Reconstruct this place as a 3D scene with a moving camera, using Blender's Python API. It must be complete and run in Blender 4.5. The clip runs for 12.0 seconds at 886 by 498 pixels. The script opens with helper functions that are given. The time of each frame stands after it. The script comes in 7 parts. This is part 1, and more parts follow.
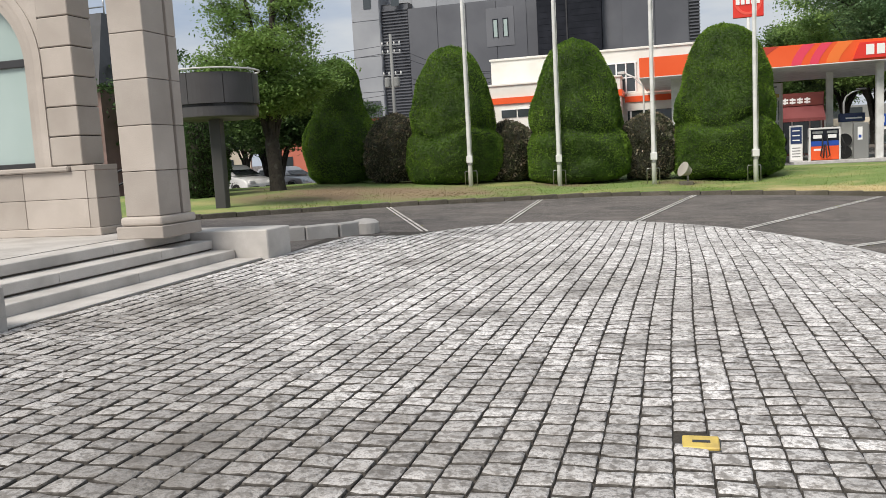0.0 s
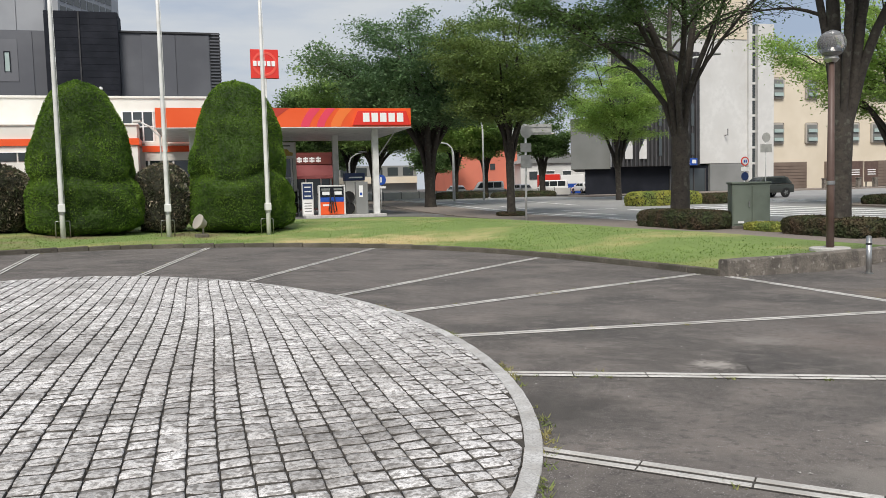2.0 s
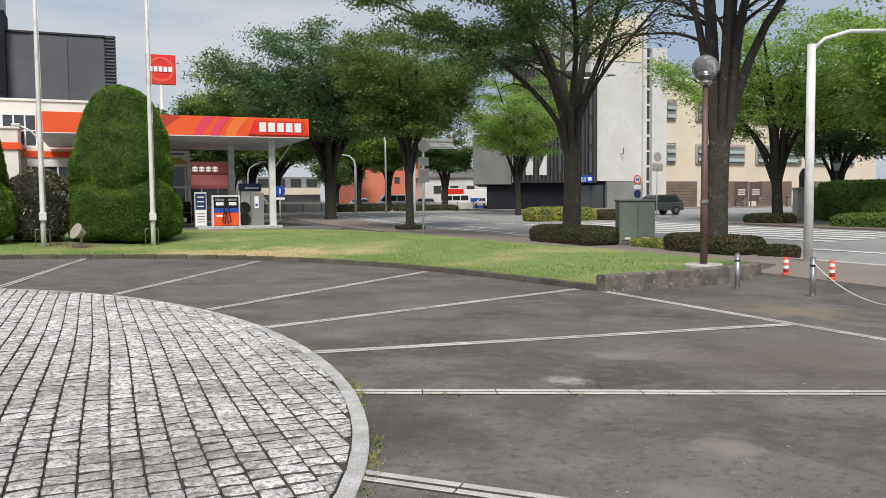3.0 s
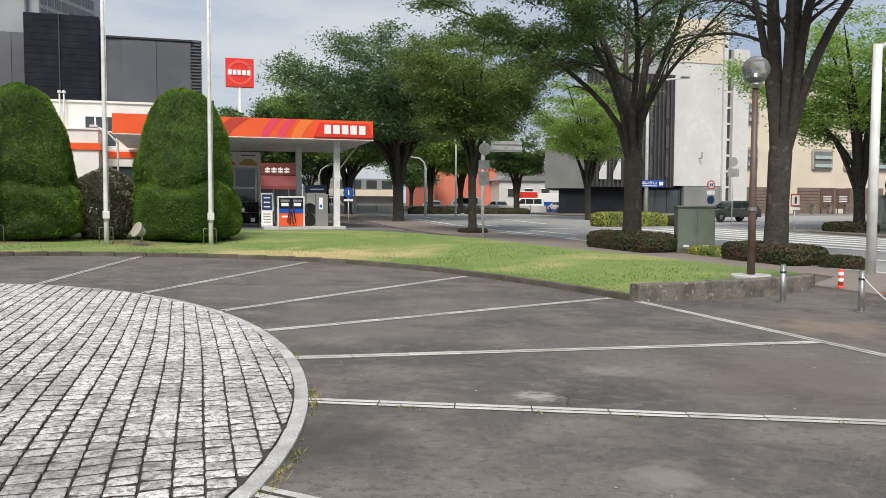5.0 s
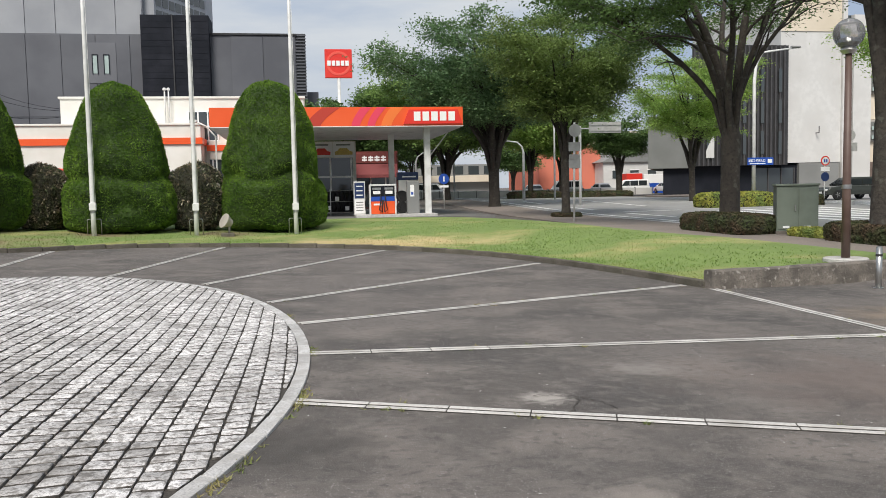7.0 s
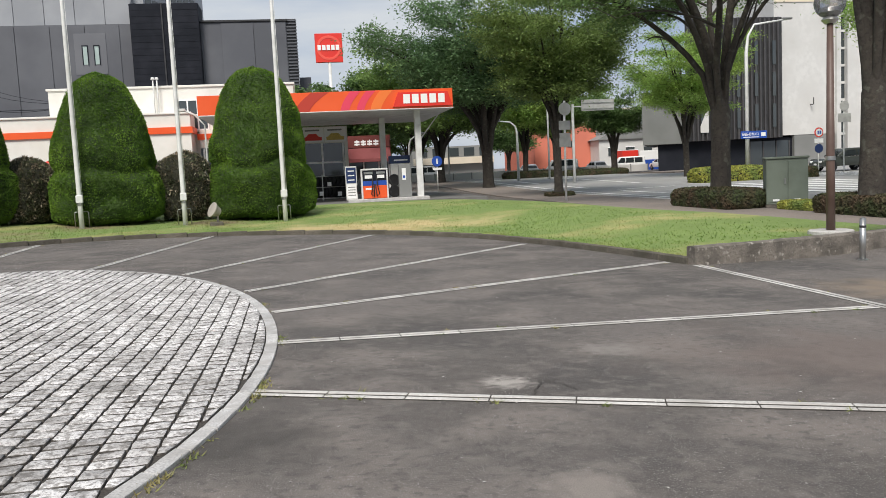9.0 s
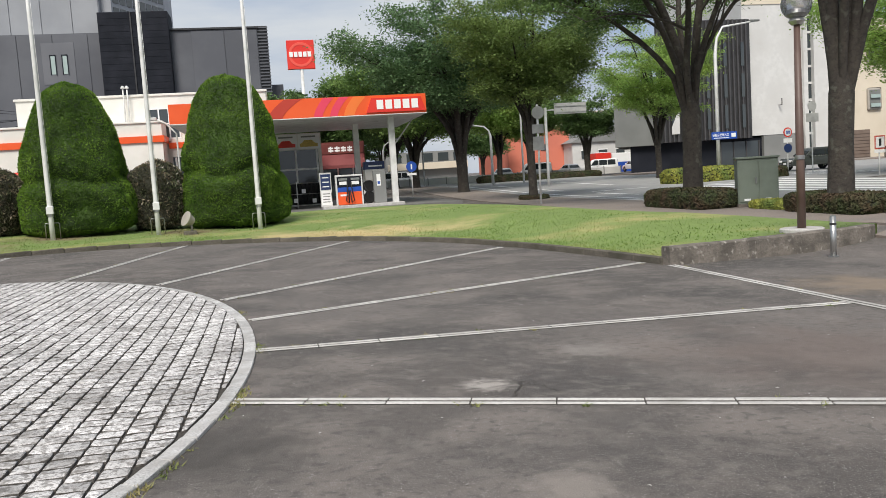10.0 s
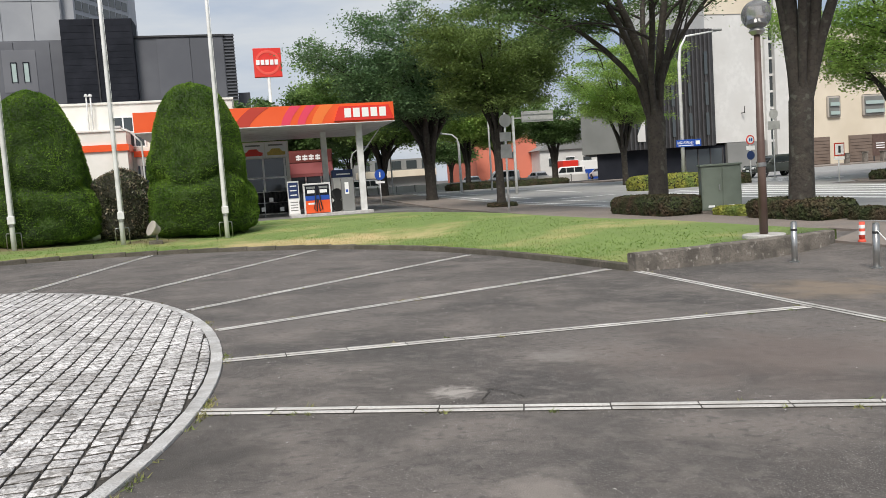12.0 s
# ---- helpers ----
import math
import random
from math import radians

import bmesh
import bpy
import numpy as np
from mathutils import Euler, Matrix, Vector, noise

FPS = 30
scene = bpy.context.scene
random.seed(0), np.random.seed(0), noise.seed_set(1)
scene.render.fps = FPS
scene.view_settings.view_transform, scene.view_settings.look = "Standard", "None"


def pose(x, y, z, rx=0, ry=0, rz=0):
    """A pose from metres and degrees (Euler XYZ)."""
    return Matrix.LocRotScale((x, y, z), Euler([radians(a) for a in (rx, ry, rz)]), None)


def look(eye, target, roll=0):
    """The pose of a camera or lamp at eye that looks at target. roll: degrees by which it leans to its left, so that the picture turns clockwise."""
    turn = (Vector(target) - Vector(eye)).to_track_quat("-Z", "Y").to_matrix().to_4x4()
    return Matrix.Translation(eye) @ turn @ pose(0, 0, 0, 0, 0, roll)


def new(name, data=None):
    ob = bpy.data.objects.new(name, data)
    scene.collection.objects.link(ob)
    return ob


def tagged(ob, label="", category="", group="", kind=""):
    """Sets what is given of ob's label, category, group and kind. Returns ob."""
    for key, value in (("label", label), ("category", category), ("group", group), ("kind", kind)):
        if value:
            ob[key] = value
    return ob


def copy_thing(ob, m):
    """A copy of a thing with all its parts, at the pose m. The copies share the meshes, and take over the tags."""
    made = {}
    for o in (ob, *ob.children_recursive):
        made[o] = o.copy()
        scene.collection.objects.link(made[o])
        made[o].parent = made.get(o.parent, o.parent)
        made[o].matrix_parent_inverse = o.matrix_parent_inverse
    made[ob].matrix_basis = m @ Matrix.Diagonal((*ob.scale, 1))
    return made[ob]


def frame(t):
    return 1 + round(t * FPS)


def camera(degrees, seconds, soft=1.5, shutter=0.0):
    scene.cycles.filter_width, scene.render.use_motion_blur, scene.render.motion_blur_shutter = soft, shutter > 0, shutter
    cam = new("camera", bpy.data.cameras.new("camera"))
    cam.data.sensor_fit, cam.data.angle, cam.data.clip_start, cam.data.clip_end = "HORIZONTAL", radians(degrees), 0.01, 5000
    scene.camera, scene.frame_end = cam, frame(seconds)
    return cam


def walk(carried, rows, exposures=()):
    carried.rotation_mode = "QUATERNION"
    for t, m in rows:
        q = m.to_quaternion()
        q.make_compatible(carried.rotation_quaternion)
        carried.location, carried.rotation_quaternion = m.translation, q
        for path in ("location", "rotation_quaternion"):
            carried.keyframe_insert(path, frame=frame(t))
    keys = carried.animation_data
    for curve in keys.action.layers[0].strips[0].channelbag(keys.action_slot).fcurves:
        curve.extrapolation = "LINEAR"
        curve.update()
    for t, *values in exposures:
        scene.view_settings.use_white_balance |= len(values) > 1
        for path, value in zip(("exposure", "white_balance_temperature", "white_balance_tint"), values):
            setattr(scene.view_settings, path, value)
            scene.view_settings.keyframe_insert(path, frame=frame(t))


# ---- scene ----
cam = camera(56.8, 12.0, soft=0.6)

PATH = [
    (0, (0.158, 0.16, 1.482), (-0.123, 2.127, 1.256), -3.2),
    (0.5, (0.285, 0.179, 1.471), (0.381, 2.167, 1.269), -2.7),
    (1, (0.378, 0.174, 1.476), (0.769, 2.127, 1.294), -2.3),
    (1.5, (0.462, 0.225, 1.474), (1.088, 2.117, 1.312), -2.0),
    (2, (0.636, 0.372, 1.472), (1.452, 2.192, 1.325), -1.5),
    (2.5, (0.872, 0.42, 1.467), (1.836, 2.168, 1.337), -1.0),
    (2.7, (0.983, 0.38, 1.459), (1.993, 2.102, 1.335), -0.8),
    (4.3, (1.771, 0.097, 1.488), (2.78, 1.821, 1.388), 0.4),
    (4.5, (1.865, 0.061, 1.49), (2.832, 1.808, 1.385), 0.3),
    (5, (2.109, 0.042, 1.491), (2.958, 1.849, 1.379), 0.2),
    (5.5, (2.409, 0.101, 1.495), (3.151, 1.955, 1.383), -0.1),
    (6, (2.688, 0.131, 1.474), (3.353, 2.014, 1.356), -0.3),
    (6.5, (2.943, 0.126, 1.487), (3.569, 2.021, 1.359), -0.7),
    (7, (3.145, 0.168, 1.498), (3.747, 2.07, 1.352), -1.2),
    (9, (3.496, 0.165, 1.496), (4.096, 2.064, 1.307), -2.8),
    (9.5, (3.48, 0.173, 1.495), (4.107, 2.063, 1.31), -3.3),
    (10, (3.478, 0.165, 1.488), (4.135, 2.046, 1.308), -3.7),
    (10.5, (3.486, 0.155, 1.488), (4.17, 2.027, 1.313), -3.9),
    (11, (3.473, 0.129, 1.495), (4.177, 1.993, 1.324), -4.0),
    (11.5, (3.476, 0.144, 1.488), (4.196, 2.002, 1.322), -4.0),
    (12, (3.482, 0.13, 1.492), (4.211, 1.985, 1.326), -3.9),
]
walk(cam, [(t, look(e, a, r)) for t, e, a, r in PATH], [(0.0, 0.22, 6650, 10), (2.5, 0.15, 6520, 10), (4.5, 0.24, 6520, 10), (12.0, 0.24, 6520, 10)])

# ---- light ----
world = bpy.data.worlds.new("sky")
scene.world = world
world.use_nodes = True
wn = world.node_tree.nodes
wl = world.node_tree.links
bg = wn["Background"]
sky = wn.new("ShaderNodeTexSky")
sky.sky_type = "NISHITA"
sky.sun_disc = False
sky.sun_elevation = radians(49)
sky.sun_rotation = radians(212)
sky.air_density, sky.dust_density, sky.ozone_density = 1.0, 3.0, 1.5
# a thin broken cloud cover, white and pale blue, over the clear sky
tcw = wn.new("ShaderNodeTexCoord")
mpw = wn.new("ShaderNodeMapping")
mpw.inputs["Scale"].default_value = (1.0, 1.0, 4.5)
nzw = wn.new("ShaderNodeTexNoise")
nzw.inputs["Scale"].default_value, nzw.inputs["Detail"].default_value, nzw.inputs["Roughness"].default_value = 2.2, 7.0, 0.55
crw = wn.new("ShaderNodeValToRGB")
crw.color_ramp.elements[0].position, crw.color_ramp.elements[0].color = 0.38, (4.9, 6.0, 7.8, 1)
crw.color_ramp.elements[1].position, crw.color_ramp.elements[1].color = 0.62, (8.4, 8.8, 9.2, 1)
mxw = wn.new("ShaderNodeMixRGB")
mxw.inputs["Fac"].default_value = 0.88
wl.new(tcw.outputs["Generated"], mpw.inputs["Vector"])
wl.new(mpw.outputs["Vector"], nzw.inputs["Vector"])
wl.new(nzw.outputs["Fac"], crw.inputs["Fac"])
wl.new(sky.outputs["Color"], mxw.inputs[1])
wl.new(crw.outputs["Color"], mxw.inputs[2])
wl.new(mxw.outputs["Color"], bg.inputs["Color"])
bg.inputs["Strength"].default_value = 0.072
sun_data = bpy.data.lights.new("sun", "SUN")
sun_data.energy, sun_data.angle, sun_data.color = 3.1, radians(24), (1.0, 0.95, 0.87)
sun = new("sun", sun_data)
sun.matrix_world = look((0, 0, 30), (14, 22, 0))

# ---- helpers of this place ----
TURN = radians(8.0)
CS, SN = math.cos(TURN), math.sin(TURN)


def xy(u, v):
    """From the street grid (u across, v along) to the world."""
    return u * CS + v * SN, -u * SN + v * CS


def grid_pose(u, v, z=0.0, rz=0.0):
    x, y = xy(u, v)
    return pose(x, y, z, 0, 0, -8.0 + rz)


def sstep(a, b, t):
    t = min(1.0, max(0.0, (t - a) / (b - a)))
    return t * t * (3 - 2 * t)


def court(x, y):
    """Height of the forecourt, which falls towards the street."""
    return -0.0282 * min(19.0, max(-9.0, x)) - 0.0009 * min(30.0, max(-10.0, y))


ROAD_Z = -0.25


def ground_z(x, y):
    w = (1 - sstep(14.5, 19.0, x)) * sstep(-60, -40, x) * (1 - sstep(27, 52, y)) * sstep(-60, -40, y)
    far = 0.55 * sstep(48, 85, math.hypot(x, y))
    return ROAD_Z + far + w * (court(x, y) - ROAD_Z)


def mat(name, color, rough=0.8, metal=0.0, grain=None, grain_scale=60.0, patch=None, patch_scale=1.5, bump=0.0, bump_scale=80.0, per_object=0.0, spec=0.5, island=0.0, patch_lo=0.4, patch_hi=0.65):
    """A procedural surface: base colour, fine grain colour, broad patches, bump, and a shade that differs piece by piece."""
    m = bpy.data.materials.new(name)
    m.use_nodes = True
    nt = m.node_tree
    n, l = nt.nodes, nt.links
    b = n["Principled BSDF"]
    b.inputs["Roughness"].default_value, b.inputs["Metallic"].default_value = rough, metal
    b.inputs["Specular IOR Level"].default_value = spec
    tc = n.new("ShaderNodeNewGeometry")
    out = None

    def noise_fac(scale, lo, hi, detail=5.0):
        t = n.new("ShaderNodeTexNoise")
        t.inputs["Scale"].default_value, t.inputs["Detail"].default_value = scale, detail
        l.new(tc.outputs["Position"], t.inputs["Vector"])
        r = n.new("ShaderNodeMapRange")
        r.inputs["From Min"].default_value, r.inputs["From Max"].default_value = lo, hi
        l.new(t.outputs["Fac"], r.inputs["Value"])
        return r.outputs["Result"]

    def mix(a, c, fac):
        x = n.new("ShaderNodeMixRGB")
        if a is None:
            x.inputs[1].default_value = (*color, 1)
        else:
            l.new(a, x.inputs[1])
        x.inputs[2].default_value = (*c, 1)
        l.new(fac, x.inputs["Fac"])
        return x.outputs["Color"]

    if patch:
        out = mix(out, patch, noise_fac(patch_scale, patch_lo, patch_hi))
    if grain:
        out = mix(out, grain, noise_fac(grain_scale, 0.42, 0.68, 3.0))
    if per_object or island:
        oi = n.new("ShaderNodeObjectInfo") if per_object else tc
        hs = n.new("ShaderNodeHueSaturation")
        mr = n.new("ShaderNodeMapRange")
        a = per_object or island
        mr.inputs["To Min"].default_value, mr.inputs["To Max"].default_value = 1 - a, 1 + a
        l.new(oi.outputs["Random" if per_object else "Random Per Island"], mr.inputs["Value"])
        l.new(mr.outputs["Result"], hs.inputs["Value"])
        if out is None:
            hs.inputs["Color"].default_value = (*color, 1)
        else:
            l.new(out, hs.inputs["Color"])
        out = hs.outputs["Color"]
    if out is None:
        b.inputs["Base Color"].default_value = (*color, 1)
    else:
        l.new(out, b.inputs["Base Color"])
    if bump:
        t = n.new("ShaderNodeTexNoise")
        t.inputs["Scale"].default_value, t.inputs["Detail"].default_value = bump_scale, 6.0
        l.new(tc.outputs["Position"], t.inputs["Vector"])
        bp = n.new("ShaderNodeBump")
        bp.inputs["Strength"].default_value, bp.inputs["Distance"].default_value = 1.0, bump
        l.new(t.outputs["Fac"], bp.inputs["Height"])
        l.new(bp.outputs["Normal"], b.inputs["Normal"])
    return m


def layered(name, base, layers, rough=0.85, bump=((40.0, 0.006),), vary="", amount=0.12, spots=()):
    """A surface of several noise layers: (scale, from, to, colour, strength), laid one over another."""
    m = bpy.data.materials.new(name)
    m.use_nodes = True
    n, l = m.node_tree.nodes, m.node_tree.links
    b = n["Principled BSDF"]
    b.inputs["Roughness"].default_value = rough
    geo = n.new("ShaderNodeNewGeometry")
    last = None
    own = geo.outputs["Position"]
    if vary:
        # each piece takes its fine mottling from a place of its own
        rnd = n.new("ShaderNodeObjectInfo").outputs["Random"] if vary == "object" else geo.outputs["Random Per Island"]
        shift = n.new("ShaderNodeVectorMath")
        shift.operation = "MULTIPLY_ADD"
        cmb = n.new("ShaderNodeCombineXYZ")
        l.new(rnd, cmb.inputs["Z"])
        shift.inputs[1].default_value = (1, 1, 40)
        l.new(cmb.outputs["Vector"], shift.inputs[0])
        l.new(geo.outputs["Position"], shift.inputs[2])
        own = shift.outputs["Vector"]
    for scale, lo, hi, colour, strength in layers:
        t = n.new("ShaderNodeTexNoise")
        t.inputs["Scale"].default_value, t.inputs["Detail"].default_value = scale, 4.0
        l.new(own if scale > 4 else geo.outputs["Position"], t.inputs["Vector"])
        r = n.new("ShaderNodeMapRange")
        r.inputs["From Min"].default_value, r.inputs["From Max"].default_value, r.inputs["To Max"].default_value = lo, hi, strength
        l.new(t.outputs["Fac"], r.inputs["Value"])
        x = n.new("ShaderNodeMixRGB")
        if last is None:
            x.inputs[1].default_value = (*base, 1)
        else:
            l.new(last, x.inputs[1])
        x.inputs[2].default_value = (*colour, 1)
        l.new(r.outputs["Result"], x.inputs["Fac"])
        last = x.outputs["Color"]
    for (sx, sy, sr, sc, strength) in spots:
        # a stain of its own shape round a place: distance, broken up by noise
        d = n.new("ShaderNodeVectorMath")
        d.operation = "DISTANCE"
        d.inputs[1].default_value = (sx, sy, court(sx, sy))
        l.new(geo.outputs["Position"], d.inputs[0])
        t = n.new("ShaderNodeTexNoise")
        t.inputs["Scale"].default_value, t.inputs["Detail"].default_value = 2.2 / sr, 6.0
        l.new(geo.outputs["Position"], t.inputs["Vector"])
        ml = n.new("ShaderNodeMath")
        ml.operation = "MULTIPLY_ADD"
        ml.inputs[1].default_value = -2.2 * sr
        l.new(t.outputs["Fac"], ml.inputs[0])
        l.new(d.outputs["Value"], ml.inputs[2])
        r = n.new("ShaderNodeMapRange")
        r.inputs["From Min"].default_value, r.inputs["From Max"].default_value = sr * 0.25, -sr * 0.75
        r.inputs["To Max"].default_value = strength
        l.new(ml.outputs["Value"], r.inputs["Value"])
        x = n.new("ShaderNodeMixRGB")
        l.new(last, x.inputs[1])
        x.inputs[2].default_value = (*sc, 1)
        l.new(r.outputs["Result"], x.inputs["Fac"])
        last = x.outputs["Color"]
    if vary:
        src = n.new("ShaderNodeObjectInfo").outputs["Random"] if vary == "object" else geo.outputs["Random Per Island"]
        mr = n.new("ShaderNodeMapRange")
        mr.inputs["To Min"].default_value, mr.inputs["To Max"].default_value = 1 - amount, 1 + amount
        hs = n.new("ShaderNodeHueSaturation")
        l.new(src, mr.inputs["Value"])
        l.new(mr.outputs["Result"], hs.inputs["Value"])
        l.new(last, hs.inputs["Color"])
        last = hs.outputs["Color"]
    l.new(last, b.inputs["Base Color"])
    normal = None
    for scale, dist in bump:
        t = n.new("ShaderNodeTexNoise")
        t.inputs["Scale"].default_value, t.inputs["Detail"].default_value = scale, 5.0
        l.new(geo.outputs["Position"], t.inputs["Vector"])
        bp = n.new("ShaderNodeBump")
        bp.inputs["Distance"].default_value = dist
        l.new(t.outputs["Fac"], bp.inputs["Height"])
        if normal is not None:
            l.new(normal, bp.inputs["Normal"])
        normal = bp.outputs["Normal"]
    l.new(normal, b.inputs["Normal"])
    return m


def thin_leaf(m, share=0.35):
    """Lets part of the light pass through a leaf."""
    n, l = m.node_tree.nodes, m.node_tree.links
    b, out = n["Principled BSDF"], n["Material Output"]
    tr = n.new("ShaderNodeBsdfTranslucent")
    mx = n.new("ShaderNodeMixShader")
    mx.inputs["Fac"].default_value = share
    src = b.inputs["Base Color"].links[0].from_socket
    l.new(src, tr.inputs["Color"])
    l.new(b.outputs["BSDF"], mx.inputs[1])
    l.new(tr.outputs["BSDF"], mx.inputs[2])
    l.new(mx.outputs["Shader"], out.inputs["Surface"])
    return m


def mesh_of(name, verts, faces, material, smooth=False):
    me = bpy.data.meshes.new(name)
    me.from_pydata(verts, [], faces)
    for m in (material if isinstance(material, (list, tuple)) else [material]):
        me.materials.append(m)
    if smooth:
        me.polygons.foreach_set("use_smooth", [True] * len(me.polygons))
    me.update()
    return me


def part(name, bm, material, parent=None, label="", smooth=False):
    """Links a bmesh as one mesh object, under a thing or a part if given."""
    me = bpy.data.meshes.new(name)
    bm.to_mesh(me)
    bm.free()
    for m in (material if isinstance(material, (list, tuple)) else [material]):
        me.materials.append(m)
    if smooth:
        me.polygons.foreach_set("use_smooth", [True] * len(me.polygons))
    ob = new(name, me)
    if parent is not None:
        ob.parent = parent
    if label:
        ob["label"] = label
    return ob


def place(ob, m):
    ob.matrix_basis = m
    return ob


def thing(name, m, label, category, group="", kind=""):
    ob = new(name)
    ob.empty_display_size = 0.1
    ob.matrix_basis = m
    return tagged(ob, label, category, group, kind)


def box(x0, x1, y0, y1, z0, z1, bevel=0.0, bm=None, seg=1):
    own = bmesh.new()
    bmesh.ops.create_cube(own, size=1.0)
    for v in own.verts:
        v.co = Vector((x0 + (v.co.x + 0.5) * (x1 - x0), y0 + (v.co.y + 0.5) * (y1 - y0), z0 + (v.co.z + 0.5) * (z1 - z0)))
    if bevel:
        bmesh.ops.bevel(own, geom=own.edges[:], offset=bevel, segments=seg, affect="EDGES", profile=0.5)
    return joined(bm, own)


def joined(bm, own):
    if bm is None:
        return own
    tmp = bpy.data.meshes.new("tmp")
    own.to_mesh(tmp)
    own.free()
    bm.from_mesh(tmp)
    bpy.data.meshes.remove(tmp)
    return bm


def tube(points, radii, sides=10, bm=None, caps=True):
    """A round bar along points, with a radius at each."""
    own = bmesh.new()
    pts = [Vector(p) for p in points]
    rings = []
    ref = None
    for i, p in enumerate(pts):
        d = (pts[min(i + 1, len(pts) - 1)] - pts[max(i - 1, 0)]).normalized()
        if ref is None:
            ref = d.orthogonal().normalized()
        ref = (ref - d * ref.dot(d)).normalized()
        side = d.cross(ref)
        r = radii[i] if hasattr(radii, "__len__") else radii
        rings.append([own.verts.new(p + (ref * math.cos(a) + side * math.sin(a)) * r) for a in [2 * math.pi * k / sides for k in range(sides)]])
    for a, b in zip(rings, rings[1:]):
        for k in range(sides):
            own.faces.new((a[k], a[(k + 1) % sides], b[(k + 1) % sides], b[k]))
    if caps:
        own.faces.new(rings[0][::-1])
        own.faces.new(rings[-1])
    for f in own.faces:
        f.smooth = True
    return joined(bm, own)


def lathe(profile, sides=24, bm=None):
    """A turned shape from (radius, height) pairs."""
    own = bmesh.new()
    rings = [[own.verts.new((r * math.cos(2 * math.pi * k / sides), r * math.sin(2 * math.pi * k / sides), z)) for k in range(sides)] for r, z in profile]
    for a, b in zip(rings, rings[1:]):
        for k in range(sides):
            own.faces.new((a[k], a[(k + 1) % sides], b[(k + 1) % sides], b[k]))
    own.faces.new(rings[0][::-1])
    own.faces.new(rings[-1])
    return joined(bm, own)


def prism(outline, z0, z1, bm=None, bevel=0.0):
    """An upright block over a plan outline (counter-clockwise)."""
    own = bmesh.new()
    low = [own.verts.new((x, y, z0)) for x, y in outline]
    high = [own.verts.new((x, y, z1)) for x, y in outline]
    n = len(outline)
    own.faces.new(low[::-1])
    own.faces.new(high)
    for k in range(n):
        own.faces.new((low[k], low[(k + 1) % n], high[(k + 1) % n], high[k]))
    if bevel:
        bmesh.ops.bevel(own, geom=own.edges[:], offset=bevel, segments=1, affect="EDGES")
    return joined(bm, own)


def along(points, step):
    """Even points along a polyline, with the direction at each."""
    pts = [Vector(p) for p in points]
    lens = [(b - a).length for a, b in zip(pts, pts[1:])]
    total = sum(lens)
    count = max(2, round(total / step) + 1)
    res = []
    for k in range(count):
        d = total * k / (count - 1)
        i = 0
        while i < len(lens) - 1 and d > lens[i]:
            d -= lens[i]
            i += 1
        dirn = (pts[i + 1] - pts[i]).normalized()
        res.append((pts[i] + dirn * d, dirn))
    return res


def curve_points(pts, per=8):
    """A smooth line through plan points."""
    p = [Vector((*a, 0)) if len(a) == 2 else Vector(a) for a in pts]
    p = [2 * p[0] - p[1]] + p + [2 * p[-1] - p[-2]]
    res = []
    for i in range(1, len(p) - 2):
        for k in range(per):
            t = k / per
            res.append(0.5 * (2 * p[i] + (p[i + 1] - p[i - 1]) * t + (2 * p[i - 1] - 5 * p[i] + 4 * p[i + 1] - p[i + 2]) * t * t + (3 * p[i] - p[i - 1] - 3 * p[i + 1] + p[i + 2]) * t ** 3))
    res.append(p[-2])
    return res


def write(text, size, material, m, parent=None, depth=0.01, align="CENTER", name="lettering", squeeze=1.0, bold=0.0):
    cu = bpy.data.curves.new(name, "FONT")
    cu.body, cu.size, cu.extrude, cu.align_x, cu.align_y, cu.offset = text, size, depth, align, "CENTER", bold
    ob = bpy.data.objects.new(name, cu)
    scene.collection.objects.link(ob)
    dg = bpy.context.evaluated_depsgraph_get()
    me = bpy.data.meshes.new_from_object(ob.evaluated_get(dg))
    bpy.data.objects.remove(ob)
    bpy.data.curves.remove(cu)
    me.materials.clear()
    me.materials.append(material)
    for v in me.vertices:
        v.co.x *= squeeze
    ob = new(name, me)
    ob.matrix_basis = m
    if parent is not None:
        ob.parent = parent
    return ob

# ---- materials ----
ASPHALT_SPOTS = ((5.82, 6.02, 0.18, (0.36, 0.33, 0.3), 0.95), (7.18, 6.8, 0.26, (0.24, 0.22, 0.2), 0.7), (4.4, 3.3, 0.3, (0.22, 0.2, 0.18), 0.7), (9.4, 5.0, 0.5, (0.19, 0.165, 0.15), 0.6), (5.4, 3.84, 0.24, (0.25, 0.22, 0.195), 0.75), (3.6, 5.4, 0.7, (0.05, 0.045, 0.04), 0.7), (8.8, 5.8, 1.3, (0.15, 0.115, 0.1), 0.6), (12.6, 8.7, 0.9, (0.26, 0.2, 0.145), 0.7))
M_asphalt = layered("asphalt", (0.084, 0.072, 0.064), ((0.22, 0.4, 0.62, (0.14, 0.122, 0.111), 0.9), (1.3, 0.48, 0.64, (0.195, 0.167, 0.148), 0.8), (0.55, 0.5, 0.66, (0.046, 0.041, 0.038), 0.9), (5.0, 0.5, 0.66, (0.155, 0.136, 0.122), 0.7), (14.0, 0.52, 0.66, (0.05, 0.044, 0.04), 0.6), (130.0, 0.5, 0.62, (0.17, 0.155, 0.145), 0.7), (110.0, 0.63, 0.67, (0.46, 0.44, 0.42), 0.8)), 0.9, ((90.0, 0.006), (4.0, 0.004)), spots=ASPHALT_SPOTS)
